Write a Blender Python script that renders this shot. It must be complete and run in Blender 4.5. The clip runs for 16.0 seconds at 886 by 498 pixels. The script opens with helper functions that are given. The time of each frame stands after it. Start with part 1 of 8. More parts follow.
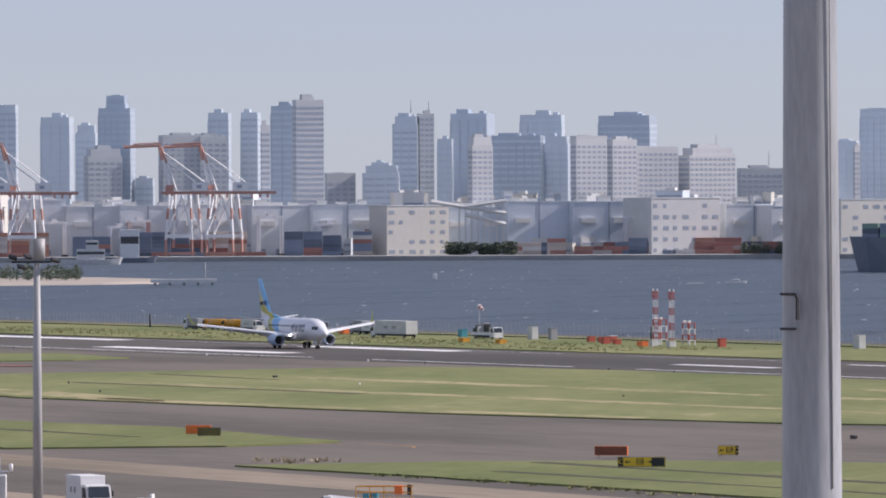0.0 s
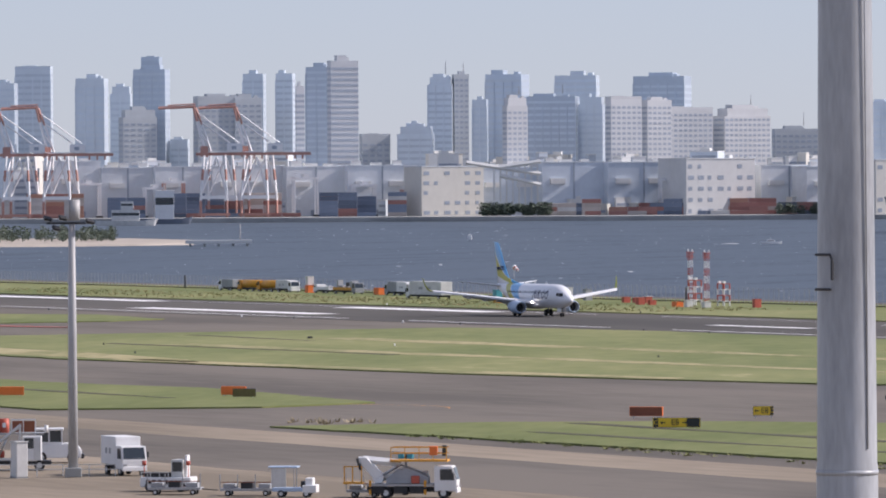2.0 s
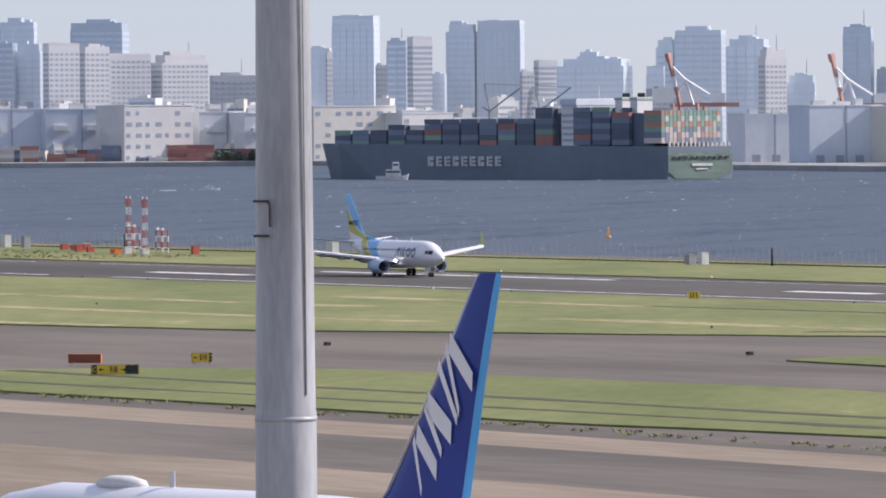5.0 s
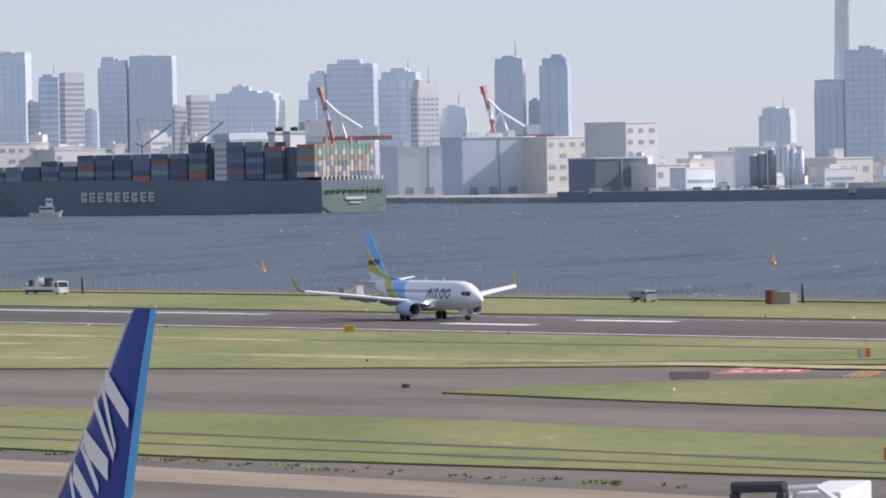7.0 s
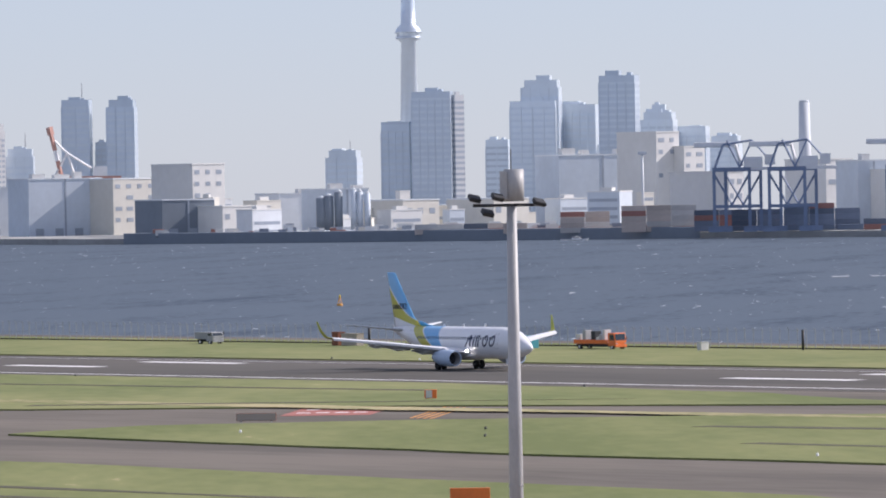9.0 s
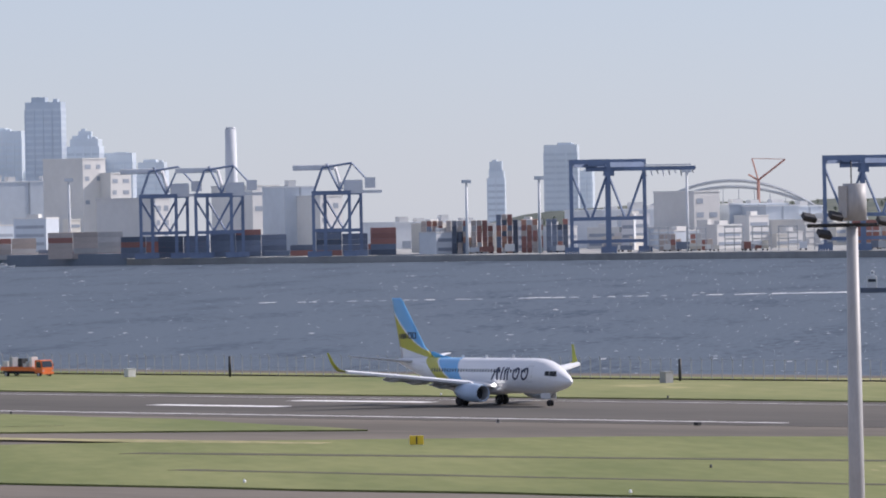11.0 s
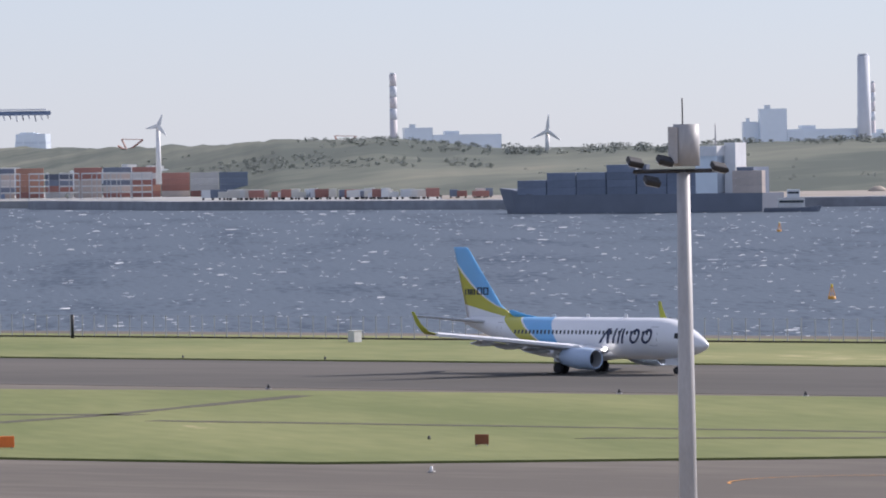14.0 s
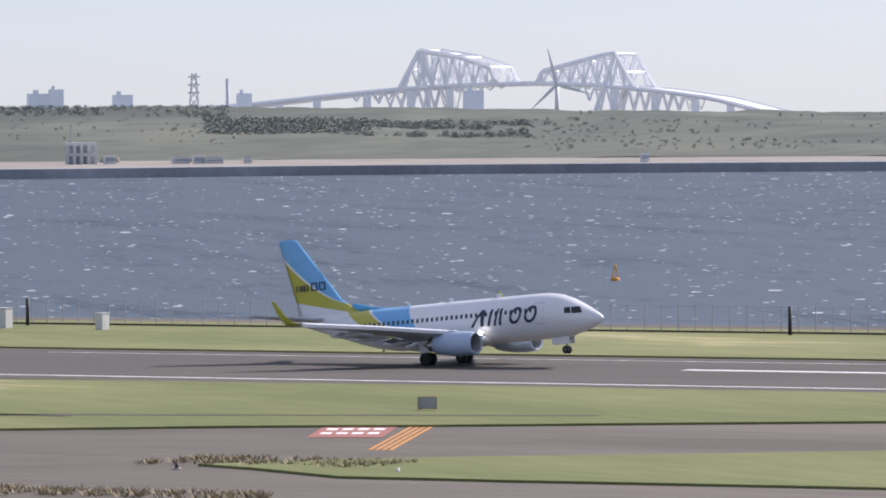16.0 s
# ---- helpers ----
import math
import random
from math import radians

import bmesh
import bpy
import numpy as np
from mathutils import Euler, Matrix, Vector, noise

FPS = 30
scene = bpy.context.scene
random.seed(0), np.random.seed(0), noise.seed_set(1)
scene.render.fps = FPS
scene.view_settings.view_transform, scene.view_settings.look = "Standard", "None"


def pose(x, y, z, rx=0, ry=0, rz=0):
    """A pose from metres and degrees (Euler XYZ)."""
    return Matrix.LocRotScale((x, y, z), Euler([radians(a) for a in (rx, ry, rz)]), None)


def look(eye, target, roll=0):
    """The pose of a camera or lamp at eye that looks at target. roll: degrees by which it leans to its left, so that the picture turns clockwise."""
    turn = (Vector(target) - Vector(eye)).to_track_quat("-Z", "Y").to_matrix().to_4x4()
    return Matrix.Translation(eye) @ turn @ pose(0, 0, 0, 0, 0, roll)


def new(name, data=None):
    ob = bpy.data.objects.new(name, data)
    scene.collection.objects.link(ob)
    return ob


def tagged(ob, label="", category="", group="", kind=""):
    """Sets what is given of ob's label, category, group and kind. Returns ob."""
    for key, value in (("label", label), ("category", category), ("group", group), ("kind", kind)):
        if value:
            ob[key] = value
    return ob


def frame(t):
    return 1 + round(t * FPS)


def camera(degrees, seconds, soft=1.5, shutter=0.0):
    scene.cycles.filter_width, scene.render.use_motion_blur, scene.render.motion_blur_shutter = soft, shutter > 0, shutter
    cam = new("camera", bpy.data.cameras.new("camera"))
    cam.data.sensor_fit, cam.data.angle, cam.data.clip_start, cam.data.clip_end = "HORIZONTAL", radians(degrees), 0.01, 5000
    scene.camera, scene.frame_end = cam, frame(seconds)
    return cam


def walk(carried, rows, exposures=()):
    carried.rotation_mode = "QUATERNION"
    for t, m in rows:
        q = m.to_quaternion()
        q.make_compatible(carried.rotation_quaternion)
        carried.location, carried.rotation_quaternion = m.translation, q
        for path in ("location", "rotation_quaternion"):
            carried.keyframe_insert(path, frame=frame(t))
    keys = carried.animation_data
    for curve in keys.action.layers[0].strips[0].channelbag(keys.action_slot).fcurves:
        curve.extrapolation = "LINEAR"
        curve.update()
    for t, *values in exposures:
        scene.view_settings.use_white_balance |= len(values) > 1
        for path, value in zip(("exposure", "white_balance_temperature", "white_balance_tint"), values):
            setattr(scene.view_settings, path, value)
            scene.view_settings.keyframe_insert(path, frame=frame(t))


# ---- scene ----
EYE = (0.0, 0.0, 25.0)


def aim(az, tilt, lean):
    """Camera on the terminal deck: az is counted from the runway's far end, in degrees."""
    a, e = radians(az), radians(tilt)
    way = Vector((-math.cos(a) * math.cos(e), math.sin(a) * math.cos(e), math.sin(e)))
    return look(EYE, Vector(EYE) + way * 100, lean)


cam = camera(7.0651, 16.0, soft=1.9)
PATH = [
    (0.0, aim(26.5195, -0.2699, -0.267)),
    (0.5, aim(26.1025, -0.3347, -0.272)),
    (1.0, aim(25.9615, -0.4244, -0.271)),
    (1.5, aim(26.1218, -0.4731, -0.290)),
    (2.0, aim(26.2396, -0.5812, -0.325)),
    (2.5, aim(26.1876, -0.6352, -0.447)),
    (3.0, aim(26.6145, -0.7996, -0.627)),
    (3.5, aim(27.7215, -0.9375, -0.511)),
    (4.0, aim(28.8201, -0.9896, -0.493)),
    (4.5, aim(29.8232, -1.0096, -0.612)),
    (4.7, aim(30.2067, -1.0208, -0.505)),
    (6.8, aim(33.1657, -0.8585, -1.057)),
    (7.0, aim(33.4821, -0.7959, -1.047)),
    (7.5, aim(34.1753, -0.6432, -0.761)),
    (8.0, aim(34.9631, -0.5008, -0.573)),
    (8.5, aim(35.8417, -0.5671, -0.726)),
    (8.7, aim(36.2820, -0.5723, -0.881)),
    (10.8, aim(40.9994, -0.2749, -0.886)),
    (11.0, aim(41.5248, -0.3937, -1.078)),
    (11.5, aim(43.0624, -0.4323, -0.906)),
    (12.0, aim(44.4692, -0.5954, -0.991)),
    (12.5, aim(45.8953, -0.7488, -1.093)),
    (13.0, aim(47.5581, -0.8345, -1.179)),
    (13.5, aim(49.0962, -0.8475, -1.342)),
    (14.0, aim(50.5030, -0.9274, -0.921)),
    (14.5, aim(52.8853, -1.0001, -0.793)),
    (15.0, aim(56.0361, -1.0400, -0.575)),
    (15.5, aim(58.4069, -0.9437, 0.062)),
    (16.0, aim(60.5997, -1.2261, -0.329)),
]
walk(cam, PATH, exposures=[(0.0, 0.30, 6350, 23), (2.5, 0.46, 6350, 22), (4.0, 0.55, 6350, 22), (8.5, 0.53, 6350, 21), (11.5, 0.42, 6350, 21), (13.5, 0.54, 6350, 21), (16.0, 0.58, 6350, 21)])

# ---- light ----
SUN_AZ, SUN_EL = 73.0, 34.0     # degrees from +x towards +y, height
world = bpy.data.worlds.new("world")
scene.world = world
world.use_nodes = True
wn, wl = world.node_tree.nodes, world.node_tree.links
sky = wn.new("ShaderNodeTexSky")
sky.sky_type, sky.sun_disc = "NISHITA", False
sky.sun_elevation, sky.sun_rotation = radians(SUN_EL), radians(90 - SUN_AZ)
sky.air_density, sky.dust_density, sky.ozone_density, sky.altitude = 1.0, 1.0, 5.0, 2000
veil = wn.new("ShaderNodeMix")                # humid summer air greys the whole sky
veil.data_type = "RGBA"
veil.inputs[0].default_value = 0.57
veil.inputs[7].default_value = (4.3, 4.75, 5.45, 1)
wl.new(sky.outputs[0], veil.inputs[6])
wl.new(veil.outputs[2], wn["Background"].inputs[0])
wn["Background"].inputs[1].default_value = 0.088
sun = new("sun", bpy.data.lights.new("sun", "SUN"))
sun.data.energy, sun.data.angle, sun.data.color = 3.9, radians(0.53), (1.0, 0.95, 0.86)
sv = Vector((math.cos(radians(SUN_AZ)) * math.cos(radians(SUN_EL)), math.sin(radians(SUN_AZ)) * math.cos(radians(SUN_EL)), math.sin(radians(SUN_EL))))
sun.matrix_world = look(sv * 200, (0, 0, 0))


# ---- materials ----
def mat(name, color, rough=0.7, scale=0.5, vary=0.15, metal=0.0, bump=0.0, spec=0.4, emit=0.0, each=0.0, stretch=(1, 1, 1), coat=0.0):
    """Painted or mineral surface: colour varied by noise at two scales, and per object by each."""
    m = bpy.data.materials.new(name)
    m.use_nodes = True
    n, l = m.node_tree.nodes, m.node_tree.links
    b = n["Principled BSDF"]
    b.inputs["Roughness"].default_value, b.inputs["Metallic"].default_value = rough, metal
    b.inputs["Specular IOR Level"].default_value = spec
    b.inputs["Coat Weight"].default_value = coat
    tc, mp = n.new("ShaderNodeTexCoord"), n.new("ShaderNodeMapping")
    mp.inputs["Scale"].default_value = stretch
    l.new(tc.outputs["Object"], mp.inputs[0])
    big, fine = n.new("ShaderNodeTexNoise"), n.new("ShaderNodeTexNoise")
    big.inputs["Scale"].default_value, fine.inputs["Scale"].default_value = scale, scale * 9
    big.inputs["Detail"].default_value = fine.inputs["Detail"].default_value = 4
    l.new(mp.outputs[0], big.inputs[0]), l.new(mp.outputs[0], fine.inputs[0])
    mix = n.new("ShaderNodeMath")
    mix.operation = "MULTIPLY_ADD"
    l.new(fine.outputs[0], mix.inputs[0])
    mix.inputs[1].default_value = 0.5
    l.new(big.outputs[0], mix.inputs[2])
    rng = n.new("ShaderNodeMapRange")
    rng.inputs[1].default_value, rng.inputs[2].default_value = 0.45, 1.05
    rng.inputs[3].default_value, rng.inputs[4].default_value = 1 - vary, 1 + vary
    l.new(mix.outputs[0], rng.inputs[0])
    val = rng.outputs[0]
    if each:
        oi, r2, mu = n.new("ShaderNodeObjectInfo"), n.new("ShaderNodeMapRange"), n.new("ShaderNodeMath")
        r2.inputs[3].default_value, r2.inputs[4].default_value = 1 - each, 1 + each
        mu.operation = "MULTIPLY"
        l.new(oi.outputs["Random"], r2.inputs[0]), l.new(r2.outputs[0], mu.inputs[0]), l.new(val, mu.inputs[1])
        val = mu.outputs[0]
    sc = n.new("ShaderNodeVectorMath")
    sc.operation = "SCALE"
    sc.inputs[0].default_value = color
    l.new(val, sc.inputs[3])
    l.new(sc.outputs[0], b.inputs["Base Color"])
    if bump:
        bp = n.new("ShaderNodeBump")
        bp.inputs["Strength"].default_value, bp.inputs["Distance"].default_value = bump, 0.3
        l.new(mix.outputs[0], bp.inputs["Height"]), l.new(bp.outputs[0], b.inputs["Normal"])
    if emit:
        b.inputs["Emission Color"].default_value, b.inputs["Emission Strength"].default_value = (*color, 1), emit
    return m


def two_tone(name, a, b_, scale, rough=0.9, mid=0.5, soft_=0.15, scale2=None, stretch=(1, 1, 1), bump=0.0, c=None, fine=0.35, wind=0.0, spec=0.25):
    """Two (or three) colours parted by noise: grass, asphalt, sea."""
    m = bpy.data.materials.new(name)
    m.use_nodes = True
    n, l = m.node_tree.nodes, m.node_tree.links
    p = n["Principled BSDF"]
    p.inputs["Roughness"].default_value, p.inputs["Specular IOR Level"].default_value = rough, spec
    tc, mp = n.new("ShaderNodeTexCoord"), n.new("ShaderNodeMapping")
    mp.inputs["Scale"].default_value = stretch
    if wind:                                   # the grain runs along the wind
        tr = n.new("ShaderNodeMapping")
        tr.inputs["Rotation"].default_value = (0, 0, radians(wind))
        l.new(tc.outputs["Object"], tr.inputs[0]), l.new(tr.outputs[0], mp.inputs[0])
    else:
        l.new(tc.outputs["Object"], mp.inputs[0])
    t1, t2 = n.new("ShaderNodeTexNoise"), n.new("ShaderNodeTexNoise")
    t1.inputs["Scale"].default_value, t2.inputs["Scale"].default_value = scale, scale2 or scale * 12
    t1.inputs["Detail"].default_value, t2.inputs["Detail"].default_value = 5, 4
    l.new(mp.outputs[0], t1.inputs[0]), l.new(mp.outputs[0], t2.inputs[0])
    ad = n.new("ShaderNodeMath")
    ad.operation = "MULTIPLY_ADD"
    l.new(t2.outputs[0], ad.inputs[0])
    ad.inputs[1].default_value = fine
    l.new(t1.outputs[0], ad.inputs[2])
    rp = n.new("ShaderNodeValToRGB")
    e = rp.color_ramp.elements
    half = fine * 0.5
    e[0].position, e[0].color = mid + half - soft_, (*a, 1)
    e[1].position, e[1].color = mid + half + soft_, (*b_, 1)
    if c:
        x = e.new(min(0.99, mid + half + soft_ * 2.2))
        x.color = (*c, 1)
    l.new(ad.outputs[0], rp.inputs[0])
    l.new(rp.outputs[0], p.inputs["Base Color"])
    if bump:
        bp = n.new("ShaderNodeBump")
        bp.inputs["Strength"].default_value, bp.inputs["Distance"].default_value = bump, 0.5
        l.new(ad.outputs[0], bp.inputs["Height"]), l.new(bp.outputs[0], p.inputs["Normal"])
    return m


M = dict(
    runway=two_tone("runway_asphalt", (0.070, 0.066, 0.059), (0.115, 0.105, 0.092), 0.012, 0.9, stretch=(0.35, 1.6, 1)),
    taxiway=two_tone("taxiway_asphalt", (0.108, 0.096, 0.080), (0.170, 0.149, 0.122), 0.02, 0.92, stretch=(0.4, 1.6, 1), soft_=0.12),
    apron=two_tone("apron_concrete", (0.20, 0.165, 0.120), (0.31, 0.255, 0.190), 0.025, 0.9, stretch=(0.35, 1.6, 1), soft_=0.12),
    grass=two_tone("mown_grass", (0.130, 0.156, 0.051), (0.212, 0.224, 0.088), 0.05, 0.95, scale2=0.5, stretch=(1, 0.22, 1), soft_=0.2, mid=0.53, fine=0.45, c=(0.31, 0.285, 0.14), wind=-55),
    grass_dry=two_tone("dry_grass", (0.130, 0.160, 0.054), (0.235, 0.240, 0.100), 0.03, 0.95, scale2=0.3, stretch=(1, 0.35, 1), soft_=0.17, mid=0.50, fine=0.4, c=(0.40, 0.36, 0.19), wind=-60),
    straw=two_tone("straw_dry_grass", (0.20, 0.205, 0.085), (0.40, 0.345, 0.19), 0.06, 0.95, scale2=0.5, stretch=(1, 0.3, 1), soft_=0.16, mid=0.48, fine=0.6, wind=-60),
    soil=mat("dark_soil", (0.075, 0.068, 0.045), 0.95, 0.4, 0.3),
    scrub=two_tone("dry_scrub", (0.24, 0.20, 0.12), (0.46, 0.39, 0.26), 0.5, 0.95),
    white_line=mat("white_runway_paint", (0.86, 0.85, 0.83), 0.7, 0.3, 0.1),
    red_mark=mat("red_surface_paint", (0.36, 0.13, 0.10), 0.7, 0.3, 0.2),
    orange_line=mat("orange_surface_paint", (0.60, 0.27, 0.06), 0.7, 0.3, 0.2),
    quay=mat("quay_concrete", (0.33, 0.335, 0.325), 0.9, 0.02, 0.25),
    seawall=mat("seawall_stone", (0.29, 0.305, 0.325), 0.9, 0.03, 0.3),
    sand=mat("pale_sand", (0.42, 0.37, 0.31), 0.9, 0.02, 0.2),
    metal=mat("galvanised_steel", (0.42, 0.42, 0.42), 0.5, 0.8, 0.2, metal=0.3),
    mast=mat("painted_steel_mast", (0.40, 0.40, 0.40), 0.5, 1.5, 0.18, stretch=(1, 1, 0.25)),
    dark=mat("dark_rubber", (0.025, 0.025, 0.028), 0.75, 2, 0.2),
    black=mat("black_paint", (0.03, 0.032, 0.036), 0.55, 2, 0.2),
    white=mat("white_paint", (0.78, 0.78, 0.77), 0.45, 0.6, 0.06),
    offwhite=mat("weathered_white_paint", (0.62, 0.62, 0.60), 0.6, 0.5, 0.15),
    grey=mat("grey_paint", (0.33, 0.34, 0.35), 0.6, 0.6, 0.15),
    red=mat("red_paint", (0.46, 0.10, 0.065), 0.55, 0.6, 0.15),
    orange=mat("orange_paint", (0.85, 0.20, 0.045), 0.55, 0.8, 0.12),
    amber=mat("amber_paint", (0.70, 0.33, 0.04), 0.55, 0.8, 0.15),
    yellow=mat("yellow_sign_face", (0.80, 0.55, 0.04), 0.5, 1.0, 0.06),
    teal=mat("teal_paint", (0.06, 0.30, 0.36), 0.5, 0.8, 0.15),
    earth=mat("bare_tan_earth", (0.30, 0.27, 0.235), 0.95, 0.03, 0.25),
    bellows=mat("dark_rubber_canopy", (0.055, 0.058, 0.072), 0.8, 1.5, 0.25),
    olive=mat("olive_sign_back", (0.15, 0.125, 0.05), 0.7, 0.8, 0.25),
    brown=mat("brown_sign_back", (0.24, 0.085, 0.045), 0.7, 0.8, 0.2),
    glass=mat("dark_window_glass", (0.03, 0.04, 0.05), 0.12, 1, 0.1, spec=0.8),
    plane_white=mat("gloss_white_aircraft_paint", (0.80, 0.81, 0.83), 0.28, 0.5, 0.03, coat=0.3),
    plane_grey=mat("grey_wing_paint", (0.58, 0.60, 0.63), 0.4, 0.6, 0.06),
    nacelle=mat("pale_blue_nacelle_paint", (0.44, 0.55, 0.70), 0.35, 0.5, 0.05),
    lime=mat("lime_winglet_paint", (0.46, 0.47, 0.06), 0.4, 0.8, 0.05),
    navy=mat("navy_marking", (0.025, 0.035, 0.085), 0.4, 0.8, 0.1),
    bare=mat("bare_metal", (0.55, 0.55, 0.56), 0.3, 1, 0.1, metal=0.9),
    lamp=mat("landing_light_glow", (1.0, 0.95, 0.85), 0.4, 1, 0.0, emit=6.0),
    fin_blue=mat("royal_blue_tail_paint", (0.025, 0.05, 0.26), 0.35, 0.4, 0.12),
    cyan=mat("light_blue_tail_paint", (0.10, 0.42, 0.78), 0.35, 0.4, 0.06),
    # f_haze, f_blue, f_band: distance haze put into the colour, paled and blued
    f_haze=mat("hazed_blue_glass_facade", (0.66, 0.725, 0.785), 0.3, 0.03, 0.06, metal=0.45, each=0.07),
    f_blue=mat("hazed_grey_blue_glass_facade", (0.52, 0.59, 0.67), 0.3, 0.03, 0.07, metal=0.5, each=0.07),
    f_band=mat("hazed_spandrel_band", (0.60, 0.67, 0.74), 0.35, 0.03, 0.08, metal=0.4, each=0.1),
    f_slate=mat("dark_slate_cladding", (0.20, 0.235, 0.275), 0.7, 0.03, 0.1),
    f_stone=mat("grey_stone_facade", (0.50, 0.53, 0.55), 0.8, 0.03, 0.08, each=0.05),
    f_pale=mat("pale_panel_facade", (0.55, 0.57, 0.59), 0.7, 0.03, 0.06, each=0.04),
    f_white=mat("white_tiled_facade", (0.56, 0.57, 0.575), 0.7, 0.03, 0.06, each=0.05),
    win_far=mat("facade_window_bands", (0.34, 0.385, 0.445), 0.4, 0.05, 0.15),
    w_grey=mat("grey_sheet_cladding", (0.70, 0.73, 0.75), 0.7, 0.03, 0.1, each=0.08),
    w_slate=mat("slate_blue_cladding", (0.57, 0.63, 0.69), 0.7, 0.03, 0.1, each=0.06),
    w_cream=mat("cream_concrete_wall", (0.66, 0.64, 0.58), 0.8, 0.03, 0.08, each=0.06),
    w_white=mat("white_concrete_wall", (0.68, 0.68, 0.66), 0.8, 0.03, 0.08, each=0.05),
    w_red=mat("rust_red_cladding", (0.42, 0.29, 0.26), 0.8, 0.03, 0.15, each=0.1),
    crane_blue=mat("blue_crane_steel", (0.2, 0.26, 0.38), 0.6, 0.05, 0.15),
    crane_red=mat("red_crane_steel", (0.50, 0.27, 0.22), 0.6, 0.05, 0.15),
    crane_white=mat("white_crane_steel", (0.80, 0.80, 0.80), 0.6, 0.05, 0.1),
    bridge=mat("silver_white_bridge_steel", (0.88, 0.89, 0.90), 0.55, 0.02, 0.06),
    chimney=mat("pale_chimney_concrete", (0.6, 0.63, 0.67), 0.8, 0.02, 0.1),
    chimney_red=mat("faded_red_chimney_band", (0.62, 0.585, 0.59), 0.8, 0.02, 0.1),
    hill=two_tone("hill_scrub", (0.082, 0.100, 0.085), (0.150, 0.164, 0.130), 0.006, 0.95, scale2=0.05, mid=0.50, soft_=0.10, c=(0.20, 0.20, 0.155), stretch=(1, 0.5, 1)),
    trees=two_tone("tree_foliage", (0.10, 0.13, 0.10), (0.155, 0.18, 0.135), 0.05, 0.95, scale2=0.4),
    # leaf colour lifted well above foliage: haze over the far hill painted in
    bush=two_tone("hazed_hill_thicket", (0.23, 0.255, 0.23), (0.28, 0.30, 0.27), 0.02, 0.95, scale2=0.2),
    hull=mat("dark_hull_paint", (0.150, 0.185, 0.225), 0.5, 0.02, 0.15),
    # stern green lightened and greyed, with the bay's haze in the colour
    hull_green=mat("hazed_green_stern_paint", (0.29, 0.39, 0.33), 0.5, 0.02, 0.1),
    hull_blue=mat("dark_blue_hull_paint", (0.165, 0.19, 0.235), 0.5, 0.02, 0.15),
    foam=mat("sea_foam", (0.62, 0.64, 0.66), 0.9, 0.5, 0.1),
)
# container colours muted: haze across the water is mixed into them
CONTAINER = [mat("container_" + k, c, 0.7, 0.1, 0.15, each=0.15) for k, c in (
    ("slate_blue", (0.20, 0.24, 0.31)), ("rust", (0.37, 0.18, 0.15)), ("grey_blue", (0.20, 0.24, 0.31)), ("white", (0.55, 0.54, 0.52)),
    ("green", (0.22, 0.34, 0.275)), ("tan", (0.52, 0.45, 0.40)), ("dark", (0.125, 0.15, 0.195)), ("orange", (0.46, 0.25, 0.18)))]


# ---- mesh helpers ----
def link(name, bm, material, parent=None, label=""):
    me = bpy.data.meshes.new(name)
    bm.to_mesh(me)
    bm.free()
    for k in (material if isinstance(material, (list, tuple)) else [material]):
        me.materials.append(k)
    ob = new(name, me)
    if parent:
        ob.parent = parent
    if label:
        ob["label"] = label
    return ob


def part(name, bm, material, parent, label=""):
    return link(name, bm, material, parent, label)


def share(name, me, parent, m):
    """One more object on a mesh that is there already."""
    ob = new(name, me)
    ob.parent = parent
    ob.matrix_basis = m
    return ob


def thing(name, m, label, category, group="", kind=""):
    ob = new(name)
    ob.empty_display_size = 0.5
    ob.matrix_basis = m
    return tagged(ob, label, category, group, kind)


def box(bm, x0, x1, y0, y1, z0, z1, mi=0, m=None, bevel=0.0):
    vs = [bm.verts.new(Vector(c)) for c in ((x0, y0, z0), (x1, y0, z0), (x1, y1, z0), (x0, y1, z0), (x0, y0, z1), (x1, y0, z1), (x1, y1, z1), (x0, y1, z1))]
    if m is not None:
        for v in vs:
            v.co = m @ v.co
    fs = []
    for q in ((3, 2, 1, 0), (4, 5, 6, 7), (0, 1, 5, 4), (1, 2, 6, 5), (2, 3, 7, 6), (3, 0, 4, 7)):
        f = bm.faces.new([vs[i] for i in q])
        f.material_index = mi
        fs.append(f)
    if bevel:
        bmesh.ops.bevel(bm, geom=list({e for f in fs for e in f.edges}), offset=bevel, segments=1, affect="EDGES")
    return vs


def B(*a, **k):
    bm = bmesh.new()
    box(bm, *a, **k)
    return bm


def tube(bm, a, b, r, r2=None, n=8, mi=0, caps=True):
    """A round bar from a to b."""
    a, b = Vector(a), Vector(b)
    r2 = r if r2 is None else r2
    q = (b - a).to_track_quat("Z", "Y")
    rings = []
    for p, rr in ((a, r), (b, r2)):
        rings.append([bm.verts.new(p + q @ Vector((math.cos(i * 2 * math.pi / n) * rr, math.sin(i * 2 * math.pi / n) * rr, 0))) for i in range(n)])
    for i in range(n):
        f = bm.faces.new((rings[0][i], rings[0][(i + 1) % n], rings[1][(i + 1) % n], rings[1][i]))
        f.material_index, f.smooth = mi, n > 5
    if caps:
        for ring in (rings[0][::-1], rings[1]):
            bm.faces.new(ring).material_index = mi


def T(a, b, r, r2=None, n=8):
    bm = bmesh.new()
    tube(bm, a, b, r, r2, n)
    return bm


def bar(bm, a, b, w, mi=0):
    """A square bar from a to b."""
    tube(bm, a, b, w * 0.7071, n=4, mi=mi)


